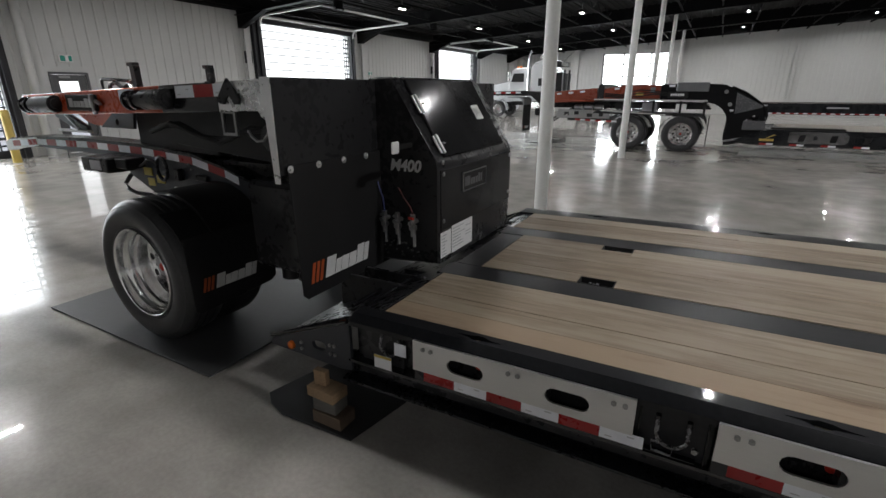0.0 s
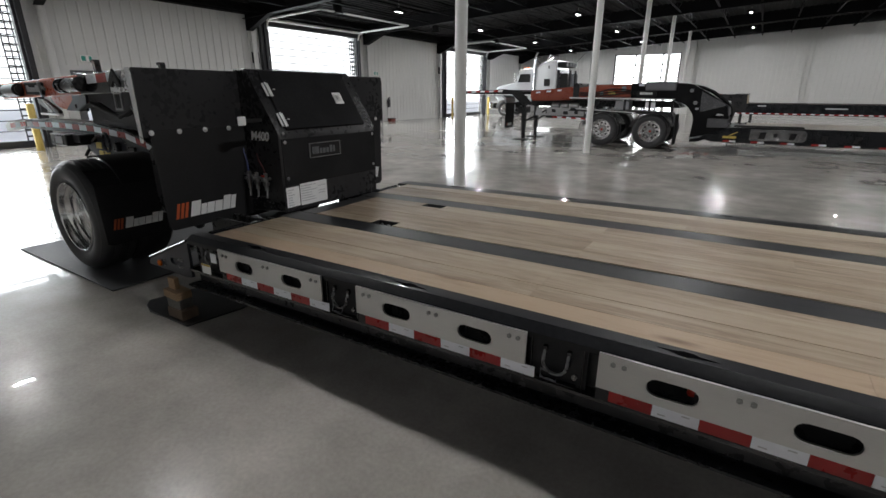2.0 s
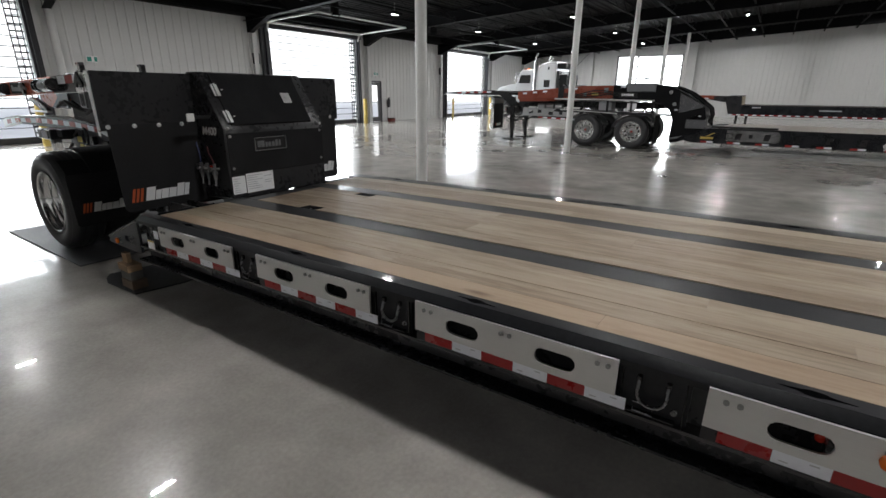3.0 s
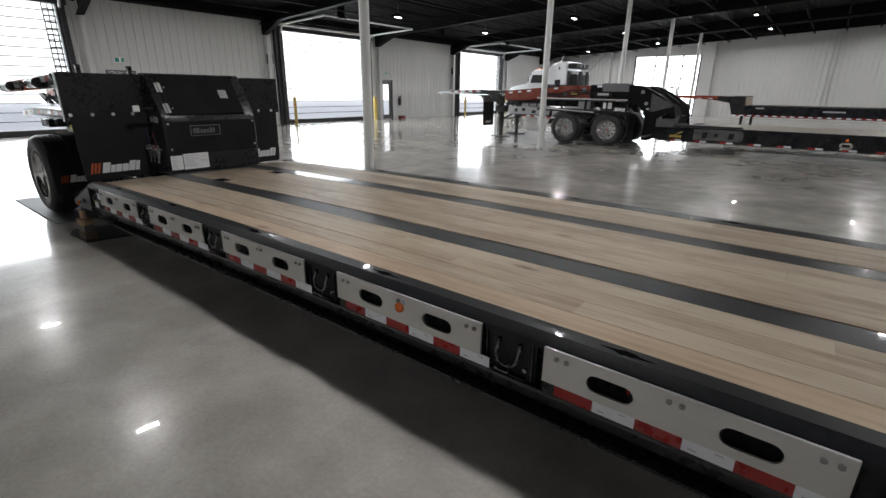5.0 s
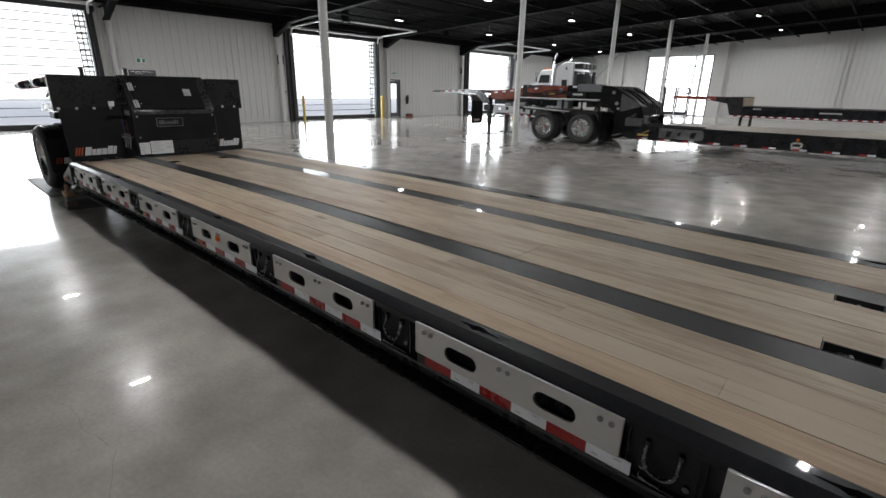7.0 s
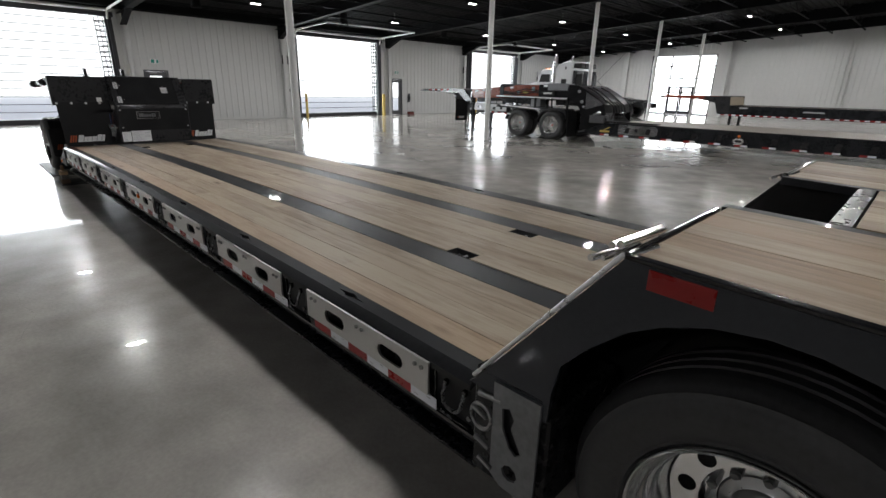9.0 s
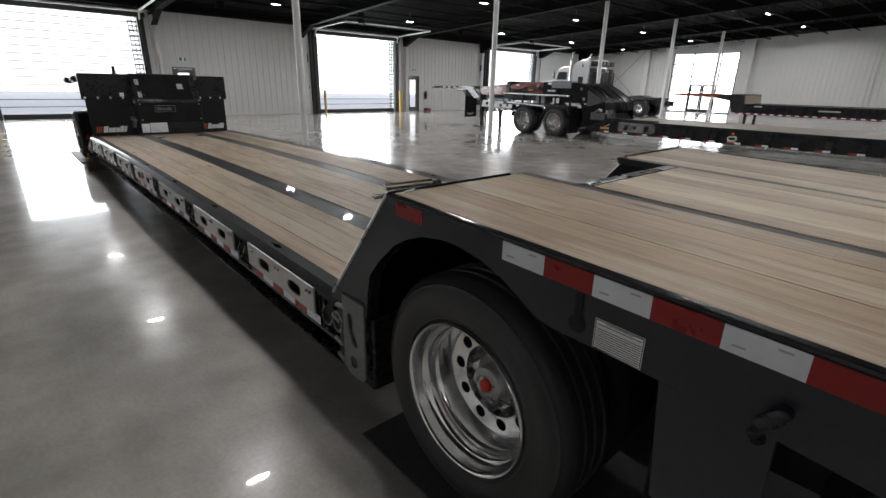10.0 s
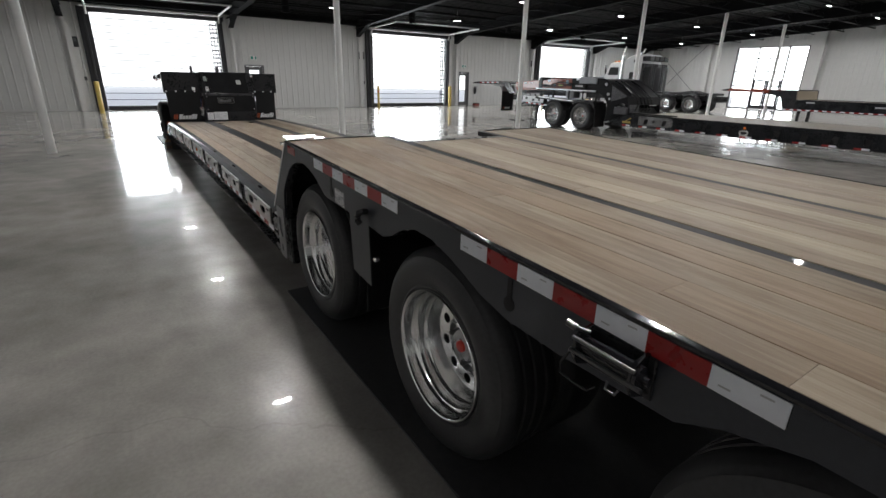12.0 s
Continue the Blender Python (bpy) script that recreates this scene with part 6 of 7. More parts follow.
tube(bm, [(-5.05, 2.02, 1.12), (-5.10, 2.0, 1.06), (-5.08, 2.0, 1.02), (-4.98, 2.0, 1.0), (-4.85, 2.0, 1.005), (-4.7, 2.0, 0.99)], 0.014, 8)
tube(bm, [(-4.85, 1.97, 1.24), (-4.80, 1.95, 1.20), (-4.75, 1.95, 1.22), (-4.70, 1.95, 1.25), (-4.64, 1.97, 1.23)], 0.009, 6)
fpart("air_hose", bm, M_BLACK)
# fender over the wheel and the rubber flap behind it
bm = B()
arc = [(-4.90 + 0.515 * math.cos(radians(a)), 0.487 + 0.48 * math.sin(radians(a))) for a in range(62, -1, -6)]
prism(bm, arc + [(x - 0.008, z - 0.010) for x, z in arc[::-1]], "y", 1.94, 2.15)
arc = [(-4.90 + 0.517 * math.cos(radians(a)), 0.487 + 0.512 * math.sin(radians(a))) for a in range(106, -1, -6)]
prism(bm, arc + [(x - 0.008, z - 0.010) for x, z in arc[::-1]], "y", 2.15, 2.56)
jpart("wheel_fender", bm, M_FLAP, "black rounded rubber fender")
bm = B()
prism(bm, [(1.893, 0.80), (2.543, 0.80), (2.543, 0.36), (2.50, 0.33), (1.94, 0.30), (1.905, 0.32)], "x", -4.390, -4.378, 0.003)
fl = jpart("mud_flap", bm, M_FLAP, "black rubber mud flap with a printed mark")
logo(fl, J0 @ Matrix(((0, 0, 1, -4.3775), (1, 0, 0, 1.965), (0, 1, 0, 0.43), (0, 0, 0, 1))), 0.44, 0.09)
bm = B()
prism(bm, [(-6.3, 1.10), (-3.9, 1.12), (-3.75, 1.0), (-3.8, 0.80), (-5.0, 0.75), (-6.2, 1.0)], "y", 2.70, 3.8)
jpart("dolly_frame", bm, M_BLACK)
bm = B()
box(bm, -6.6, -4.2, 2.62, 3.88, 1.12, 1.15)
jpart("dolly_deck", bm, M_BLACK)
bm = B()
rod(bm, (-4.89, 2.1, 0.487), (-4.89, 4.35, 0.487), 0.065, 12)
rod(bm, (-4.2, 2.55, 0.38), (-4.2, 2.55, 0.62), 0.08, 16)
rod(bm, (-3.95, 2.5, 0.50), (-4.1, 2.55, 0.40), 0.05, 12)
box(bm, -4.30, -3.80, 2.32, 2.62, 0.52, 1.10, 0.03)
jpart("axle", bm, M_BLACK)
wheel_at(jeep, -0.007, -0.05, 0.487, 0, False, True, 9)
wheel_at(jeep, -0.02, 2.52, 0.487, 0, True, True, 20)
for x in (-5.75, -5.3):
    bm = B()
    box(bm, x - 0.02, x + 0.02, 2.9, 2.94, 1.14, 1.34, 0.004)
    rod(bm, (x, 2.9, 1.32), (x + 0.35, 2.95, 1.24), 0.02, 8)
    jpart("coupling_arm", bm, M_ARM)

# ---- on the floor under the lowbed ----
def mat_at(x0, x1, y0, y1, label):
    bm = B()
    box(bm, x0, x1, y0, y1, 0.001, 0.014, 0.004)
    return solid("rubber_mat", bm, M_MAT, label, "mat")


mat_at(-6.08, -4.10, 1.73, 4.75, "black ribbed rubber mat under the jeep wheels")
mat_at(6.17, 12.9, 1.795, 4.6, "black ribbed rubber mat under the bogie wheels")
bm = B()
prism(bm, [(-3.66, 1.80), (-3.58, 1.74), (-3.45, 1.70), (-3.0, 1.72), (-2.93, 2.1), (-2.95, 2.5), (-3.5, 2.5)], "z", 0.001, 0.012, 0.003)
solid("rubber_pad", bm, M_PAD, "black rubber pad under the timber blocks", "mat")
stack = thing("timber_stack", "stack of short weathered timber blocks propping the deck nose", "timber blocks", (-3.19, 1.80, 0.012))
z = 0.0
for lx, ly, h, dx, turn, mt in ((0.185, 0.12, 0.072, 0.018, 0, M_DARKWOOD), (0.145, 0.10, 0.070, 0.0, 3, M_GREYTIMBER), (0.18, 0.11, 0.058, -0.015, -2, M_TIMBER), (0.075, 0.036, 0.085, -0.045, 4, M_TIMBER)):
    bm = B()
    box(bm, -lx / 2, lx / 2, -ly / 2, ly / 2, 0, h - 0.001, 0.0022)
    part("timber", bm, mt, stack, "", pose(dx, 0, z, 0, 0, turn))
    z += h


# ---- second lowbed beyond the columns ----
YB = 15.3


def smooth(pts, n=4):
    """A rounder outline through the points."""
    out = []
    m = len(pts)
    for i in range(m - 1):
        p0, p1, p2, p3 = (Vector(pts[max(0, min(m - 1, k))]) for k in (i - 1, i, i + 1, i + 2))
        for j in range(n):
            t = j / n
            out.append(tuple(0.5 * (2 * p1 + (p2 - p0) * t + (2 * p0 - 5 * p1 + 4 * p2 - p3) * t * t + (3 * p1 - p0 - 3 * p2 + p3) * t ** 3)))
    return out + [tuple(pts[-1])]


deck_b = thing("lowbed_deck", "black lowbed trailer deck with grey planks and pocketed sides", "trailer", (-0.8, YB, 0))
OB = Matrix.Translation((0.8, -YB, 0))


def bpart(name, bm, mat, label="", parent=None, off=None):
    bm.transform(off if off is not None else OB)
    return part(name, bm, mat, parent or deck_b, label)


BX1 = 9.5
pockets = [0.20 + 0.645 * i for i in range(14)]
for ya, yb in ((YB, YB + 0.02), (YB + 2.58, YB + 2.6)):
    bm = B()
    holed(bm, [(-1.2, 0.40), (-0.75, 0.60), (-0.45, 0.685), (BX1, 0.685), (BX1, 0.30), (-0.9, 0.30)], [[(x, 0.40), (x + 0.13, 0.40), (x + 0.16, 0.56), (x + 0.03, 0.56)] for x in pockets], "y", ya, yb)
    bpart("side_beam", bm, M_NAVY)
    bm = B()
    box(bm, -0.9, BX1, ya - 0.015 if ya < 16 else yb - 0.02, ya + 0.02 if ya < 16 else yb + 0.015, 0.29, 0.305)
    box(bm, -0.2, BX1, ya - 0.01 if ya < 16 else yb - 0.02, ya + 0.02 if ya < 16 else yb + 0.01, 0.686, 0.70)
    bpart("beam_flange", bm, M_BLACK)
bm = B()
box(bm, -0.6, BX1, YB + 0.05, YB + 2.55, 0.33, 0.66)
bpart("deck_core", bm, M_BLACK)
for j in range(8):
    bm = B()
    y = YB + 0.06 + j * 0.31
    box(bm, -0.15, BX1, y, y + 0.30, 0.662, 0.70, 0.003)
    bpart("plank", bm, M_GREYWOOD)
bm = B()
box(bm, -0.40, 1.13, YB + 0.05, YB + 0.35, 0.702, 0.74, 0.006)
bpart("stored_ramp", bm, M_INK)
bm = B()
box(bm, 6.6, 9.0, YB + 0.05, YB + 0.35, 0.702, 0.74, 0.006)
bpart("stored_ramp", bm, M_INK)
for k in range(15):
    tape_run(deck_b, -0.60 + 0.645 * k + 0.8, -0.0165, 0.306, 0.352, "RW", 0.15)
bm = B()
box(bm, -0.62, -0.30, YB - 0.004, YB - 0.001, 0.40, 0.46)
bpart("yellow_label", bm, M_YELLOW)
bm = B()
prism(bm, [(-0.50, 0.47), (-0.46, 0.47), (-0.28, 0.56), (-0.30, 0.58)], "y", YB - 0.012, YB - 0.001)
bpart("yellow_handle", bm, M_YELLOW)
bm = B()
holed(bm, stadium(3.34, 0.44, 0.26, 0.15), [stadium(3.34, 0.44, 0.16, 0.06)], "y", YB - 0.012, YB - 0.001)
bpart("lamp_ring", bm, M_CHROME)
bm = B()
lathe(bm, [(0.035, 0), (0.035, 0.02), (0, 0.03)], pose(3.34, YB, 0.57, 90, 0, 0), 14)
bpart("marker_lamp", bm, M_AMBER, "round amber marker lamp")
bm = B()
box(bm, 3.24, 3.46, YB - 0.004, YB - 0.001, 0.335, 0.36)
bpart("beam_label", bm, M_LABEL)
bm = B()
holed(bm, [(0.0, 0.37), (1.14, 0.37), (1.21, 0.44), (1.21, 0.59), (1.14, 0.66), (0.0, 0.66)], [[(0.20, 0.42), (0.33, 0.42), (0.36, 0.58), (0.23, 0.58)], rect(0.52, 0.60, 0.47, 0.56), [(0.845, 0.42), (0.975, 0.42), (1.005, 0.58), (0.875, 0.58)]], "y", YB - 0.01, YB - 0.002)
bpart("corner_plate", bm, M_DARKCHROME, "polished steel side plate with three openings")
for x in (6.9,):
    bm = B()
    box(bm, x, x + 0.14, YB + 1.5, YB + 1.9, 0.0, 0.30, 0.01)
    bpart("support_block", bm, M_DARKWOOD, "dark timber support block")

M_NECK = material("glossy_black_neck", (0.007, 0.007, 0.008), 0.35, vary=0.25, rough_vary=0.1, spec=0.15)
M_RUST = material("deep_orange_paint", (0.25, 0.042, 0.016), 0.3, vary=0.25, coat=0.8, coat_rough=0.05)
neck_b = thing("gooseneck", "glossy black gooseneck with orange arm over a tandem jeep", "gooseneck", (-1.4, YB, 0))
ON = Matrix.Translation((1.4, -YB, 0))
top = [(-3.15, 1.82)] + smooth([(-2.59, 1.825), (-1.70, 1.81), (-1.45, 1.73), (-1.12, 1.56), (-0.80, 1.36), (-0.64, 1.24)], 3) + [(-0.58, 0.98), (-0.54, 0.62)]
bot = [(-0.80, 0.46), (-1.20, 0.27), (-1.42, 0.24)] + smooth([(-1.44, 0.42), (-1.42, 0.70), (-1.44, 0.95), (-1.66, 1.24), (-2.05, 1.36), (-2.53, 1.375), (-3.15, 1.39)], 3)
for ya, yb in ((YB + 0.12, YB + 0.16), (YB + 1.96, YB + 2.0)):
    bm = B()
    holed(bm, top + bot, [[(-1.00, 0.92), (-0.94, 0.90), (-0.70, 0.92), (-0.69, 1.0), (-0.82, 1.03)]], "y", ya, yb)
    bpart("neck_side", bm, M_NECK, "", neck_b, ON)
bm = B()
upper = [(a[0] - 0.012, a[1] - 0.015) for a in top[:-1]]
prism(bm, upper + [(-0.62, 1.06), (-0.95, 1.14), (-1.5, 1.36), (-3.1, 1.42)], "y", YB + 0.161, YB + 1.959)
bpart("neck_body", bm, M_NECK, "", neck_b, ON)
bm = B()
prism(bm, [(-0.78, 0.85), (-0.50, 0.60), (-0.82, 0.47), (-1.18, 0.30), (-1.38, 0.66), (-1.38, 0.80)], "y", YB + 0.5, YB + 2.1)
bpart("neck_foot", bm, M_INK, "", neck_b, ON)
# rear face: hose tray with polished edges and a light panel
for y, w, a, b in ((YB + 0.55, 0.05, 0.30, 0.72), (YB + 0.85, 0.07, 0.05, 0.22)):
    bm = B()
    g = lambda t, o: (-1.40 + 0.78 * t + o * 0.5, 1.70 - 0.46 * t + o)
    prism(bm, [g(a, 0.0), g(b, 0.0), g(b, 0.022), g(a, 0.022)], "y", y, y + w, 0.003)
    bpart("polished_strip", bm, M_HINGE, "", neck_b, ON)
for y in (YB + 0.40, YB + 0.72, YB + 1.30):
    bm = B()
    tube(bm, [(-1.42, y, 1.74), (-1.10, y, 1.60), (-0.84, y, 1.42), (-0.68, y, 1.30)], 0.03, 8)
    bpart("hose_bundle", bm, M_NECK, "", neck_b, ON)
bm = B()
prism(bm, [(-0.575, 0.98), (-0.56, 0.98), (-0.53, 0.72), (-0.545, 0.72)], "y", YB + 0.2, YB + 0.75, 0.003)
bpart("rear_panel", bm, M_ARM, "", neck_b, ON)
# highlight on the black neck side, put in as a lighter grey plate
bm = B()
prism(bm, [(-1.30, 1.60), (-0.66, 1.27), (-0.70, 1.22), (-1.28, 1.06)], "y", YB + 0.108, YB + 0.119, 0.002)
bpart("side_plate", bm, M_ARM, "grey plate for the highlight on the neck's side", neck_b, ON)
bm = B()
box(bm, -1.05, -0.55, YB + 0.02, YB + 0.119, 0.66, 0.90, 0.012)
bpart("side_box", bm, M_ARM, "grey tool box on the neck", neck_b, ON)
for k in range(5):
    bm = B()
    y = YB + 0.5 + 0.2 * k
    tube(bm, [(-0.72, y, 1.32), (-0.55, y + 0.04, 1.2), (-0.50, y + 0.08, 1.0), (-0.53, y + 0.05, 0.84), (-0.56, y, 0.76)], 0.022, 6)
    bpart("hose", bm, M_INK, "", neck_b, ON)
bm = B()
tube(bm, [(-1.45, YB + 0.10, 0.34), (-1.1, YB + 0.08, 0.42), (-0.9, YB + 0.08, 0.47), (-0.75, YB + 0.08, 0.52)], 0.025, 8)
bpart("lower_hose", bm, M_STEELGREY, "", neck_b, ON)
for x, z in ((-1.55, 1.62), (-1.42, 1.30)):
    bm = B()
    rod(bm, (x, YB + 0.08, z), (x, YB + 0.14, z), 0.05, 14)
    bpart("neck_pivot", bm, M_STEEL, "", neck_b, ON)
bm = B()
box(bm, -2.96, -2.45, YB + 0.03, YB + 0.119, 1.45, 1.61, 0.01)
pb = bpart("name_plate", bm, M_INK, "black name plate on the neck", neck_b, ON)
for i in range(6):
    bm = B()
    box(bm, -2.88 + i * 0.058, -2.88 + i * 0.058 + 0.045, YB + 0.026, YB + 0.03, 1.51, 1.57)
    bpart("plate_bar", bm, M_LOGO, "", pb, ON)
bm = B()
box(bm, -2.76, -1.96, YB + 0.06, YB + 0.5, 1.62, 1.86, 0.02)
bpart("grey_locker", bm, M_STEELGREY, "grey steel locker", neck_b, ON)
for x, z in ((-2.95, 1.775), (-2.35, 1.775)):
    tape_run(neck_b, x + 1.4, 0.119, z - 0.03, z + 0.03, "W", 0.15, 0.0)
bm = B()
box(bm, -1.40, -1.32, YB + 0.115, YB + 0.119, 1.12, 1.17)
bpart("side_label", bm, M_PRINT, "", neck_b, ON)
# orange arm and the long front tip
bm = B()
prism(bm, [(-6.29, 1.40), (-6.29, 1.61), (-4.9, 1.73), (-4.87, 1.40)], "y", YB + 0.12, YB + 2.48, 0.012)
bpart("orange_arm", bm, M_RUST, "", neck_b, ON)
bm = B()
prism(bm, [(-4.70, 1.42), (-4.72, 1.70), (-4.12, 1.79), (-3.16, 1.80), (-3.16, 1.43)], "y", YB + 0.12, YB + 2.48, 0.012)
bpart("orange_arm", bm, M_RUST, "", neck_b, ON)
bm = B()
prism(bm, [(-4.88, 1.38), (-4.86, 1.80), (-4.78, 1.84), (-4.69, 1.78), (-4.69, 1.38)], "y", YB + 0.10, YB + 2.50, 0.01)
bpart("arm_joint", bm, M_BLACK, "", neck_b, ON)
for x in (-6.1, -5.75, -5.4, -4.4):
    tape_run(neck_b, x + 1.4, 0.1185, 1.545 + 0.085 * (x + 5.95), 1.595 + 0.085 * (x + 5.95), "W", 0.14, 0.085)
bm = B()
box(bm, -3.80, -3.6, YB + 0.105, YB + 0.119, 1.52, 1.60)
bpart("yellow_label", bm, M_YELLOW, "", neck_b, ON)
for xa, xb, za, zb in ((-3.42, -3.30, 1.60, 1.74), (-4.05, -3.95, 1.50, 1.58)):
    bm = B()
    box(bm, xa, xb, YB + 0.08, YB + 0.119, za, zb, 0.008)
    bpart("valve_box", bm, M_STEELGREY, "", neck_b, ON)
for k in range(3):
    bm = B()
    z = 1.49 + 0.04 * k
    tube(bm, [(-4.66, YB + 0.10, z), (-4.2, YB + 0.07, z - 0.03), (-3.7, YB + 0.08, z + 0.05 * k), (-3.3, YB + 0.07, z + 0.07), (-2.98, YB + 0.10, z + 0.02)], 0.016, 6)
    bpart("arm_hose", bm, M_INK, "", neck_b, ON)
bm = B()
prism(bm, [(-6.32, 1.42), (-6.22, 1.30), (-4.98, 1.33), (-4.90, 1.40)], "y", YB + 0.14, YB + 2.46, 0.02)
bpart("arm_belly", bm, M_RUST, "", neck_b, ON)

jeep_b = thing("jeep_dolly", "black tandem jeep dolly with long front tip and polished wheels", "dolly", (-3.3, YB, 0))
OJ = Matrix.Translation((3.3, -YB, 0))
bm = B()
prism(bm, [(-6.5, 1.14), (-6.5, 1.34), (-2.0, 1.32), (-1.85, 1.14)], "y", YB + 0.7, YB + 1.9)
bpart("dolly_frame", bm, M_BLACK, "", jeep_b, OJ)
for ya, yb in ((YB + 0.02, YB + 0.06), (YB + 2.54, YB + 2.58)):
    bm = B()
    prism(bm, [(-4.95, 1.385), (-1.95, 1.365), (-1.95, 1.405), (-4.95, 1.425)], "y", ya, yb, 0.004)
    bpart("platform_edge", bm, M_ALU, "", jeep_b, OJ)
bm = B()
box(bm, -4.9, -2.2, YB + 0.07, YB + 2.53, 1.37, 1.385)
bpart("platform", bm, M_BLACK, "", jeep_b, OJ)
for x in (-4.1, -3.3, -2.6, -2.0):
    bm = B()
    box(bm, x - 0.03, x + 0.03, YB + 0.15, YB + 0.21, 1.0, 1.37, 0.004)
    bpart("platform_post", bm, M_BLACK, "", jeep_b, OJ)
bm = B()
box(bm, -3.62, -3.2, YB + 0.35, YB + 0.8, 1.08, 1.33, 0.02)
bpart("air_tank", bm, M_PRINT, "", jeep_b, OJ)
bm = B()
box(bm, -2.72, -2.45, YB + 0.16, YB + 0.17, 1.12, 1.30)
bpart("white_sign", bm, M_LABEL, "", jeep_b, OJ)
for i, x in enumerate((-2.50, -3.90)):
    bm = B()
    arc = [(x + 0.60 * math.cos(radians(a)), 0.46 + 0.56 * math.sin(radians(a))) for a in range(165, 9, -12)]
    prism(bm, arc + [(u, v - 0.02) for u, v in arc[::-1]], "y", YB + 0.0, YB + 0.66)
    bpart("fender", bm, M_BLACK, "", jeep_b, OJ)
    wheel_at(jeep_b, x + 3.3, 0.02, 0.487, 0, False, True, 11 * i)
    wheel_at(jeep_b, x + 3.3, 2.56, 0.487, 0, True, True, 5)
    bm = B()
    rod(bm, (x, YB + 0.2, 0.487), (x, YB + 2.4, 0.487), 0.065, 10)
    bpart("axle", bm, M_BLACK, "", jeep_b, OJ)
bm = B()
prism(bm, [(-4.72, 1.075), (-2.94, 0.99), (-2.94, 1.02), (-4.72, 1.105)], "y", YB - 0.01, YB + 0.03)
bpart("fender_rail", bm, M_ALU, "", jeep_b, OJ)
bm = B()
box(bm, -1.86, -1.84, YB + 0.03, YB + 0.62, 0.14, 0.98, 0.004)
bpart("mud_flap", bm, M_FLAP, "", jeep_b, OJ)
bm = B()
prism(bm, [(-4.95, 1.02), (-4.85, 1.10), (-1.98, 1.04), (-1.90, 0.90), (-1.90, 0.74), (-1.97, 0.90), (-2.10, 0.97), (-4.80, 1.01)], "y", YB - 0.005, YB + 0.62, 0.004)
bpart("fender_panel", bm, M_BLACK, "", jeep_b, OJ)
tape_run(jeep_b, -5.45 + 3.3, 0.0, 0.80, 0.845, "RWRWRWRW", 0.1524, -0.03)
bm = B()
box(bm, -5.7, -4.5, YB + 0.03, YB + 0.3, 0.78, 1.08, 0.01)
bpart("tool_tray", bm, M_BLACK, "", jeep_b, OJ)
bm = B()
holed(bm, [(-6.05, 0.86), (-6.0, 1.12), (-5.0, 1.10), (-4.45, 1.06), (-4.45, 0.86)], [rect(-5.82, -5.66, 0.93, 1.04), rect(-5.50, -5.36, 0.96, 1.06), rect(-5.12, -4.96, 0.90, 1.00), rect(-4.76, -4.64, 0.92, 1.02)], "y", YB + 0.008, YB + 0.026)
bpart("side_board", bm, M_STEEL, "pierced steel side board", jeep_b, OJ)
for i, x in enumerate((-5.4, -5.1, -4.8)):
    bm = B()
    rod(bm, (x - 0.12, YB + 0.12, 1.165), (x + 0.12, YB + 0.12, 1.165), 0.085, 14)
    bpart("air_bottle", bm, M_STEEL, "", jeep_b, OJ)
for x, y in ((-6.77, 0.78), (-6.83, 2.05)):
    bm = B()
    box(bm, x - 0.07, x + 0.07, YB + y - 0.07, YB + y + 0.07, 0.35, 1.45, 0.008)
    leg = bpart("landing_leg", bm, M_BLACK, "", jeep_b, OJ)
    bm = B()
    box(bm, x - 0.05, x + 0.05, YB + y - 0.05, YB + y + 0.05, 0.02, 0.36, 0.006)
    box(bm, x - 0.28, x + 0.28, YB + y - 0.22, YB + y + 0.22, 0.0, 0.025, 0.005)
    bpart("leg_foot", bm, M_BLACK, "", leg, OJ)
bm = B()
rod(bm, (-6.75, YB + 0.8, 0.6), (-5.7, YB + 0.9, 1.16), 0.03, 8)
rod(bm, (-6.8, YB + 2.03, 0.6), (-5.8, YB + 1.8, 1.16), 0.03, 8)
rod(bm, (-6.77, YB + 0.8, 0.62), (-6.83, YB + 2.03, 0.62), 0.025, 8)
box(bm, -6.95, -6.62, YB + 0.6, YB + 1.0, 0.88, 1.1, 0.02)
bpart("leg_brace", bm, M_BLACK, "", jeep_b, OJ)
# long ramp-shaped tip
for ya, yb in ((YB - 0.02, YB + 0.03), (YB + 2.55, YB + 2.6)):
    bm = B()
    prism(bm, [(-9.2, 1.525), (-8.95, 1.60), (-7.15, 1.655), (-6.58, 1.60), (-6.15, 1.20), (-6.48, 1.16), (-6.88, 1.49), (-8.9, 1.52)], "y", ya, yb, 0.004)
    bpart("tip_side", bm, M_BLACKGLOSS, "", jeep_b, OJ)
bm = B()
prism(bm, [(-9.2, 1.525), (-8.95, 1.60), (-7.15, 1.645), (-6.6, 1.59), (-6.6, 1.57), (-7.15, 1.62), (-8.9, 1.525)], "y", YB + 0.03, YB + 2.55)
bpart("tip_top", bm, M_INK, "", jeep_b, OJ)
bm = B()
prism(bm, [(-9.22, 1.51), (-6.9, 1.50), (-6.9, 1.485), (-9.22, 1.50)], "y", YB - 0.03, YB + 0.4)
bpart("tip_lip", bm, M_ALU, "bare aluminium lip", jeep_b, OJ)
tape_run(jeep_b, -8.6 + 3.3, -0.0215, 1.545, 1.60, "RWRWRWRW", 0.17, 0.02)
bm = B()
prism(bm, [(-7.75, 1.44), (-7.72, 1.465), (-7.3, 1.47), (-7.18, 1.40), (-7.16, 1.22), (-7.20, 1.22), (-7.24, 1.36), (-7.34, 1.435)], "y", YB + 0.14, YB + 0.9, 0.006)
bpart("tip_fender", bm, M_STEELGREY, "", jeep_b, OJ)
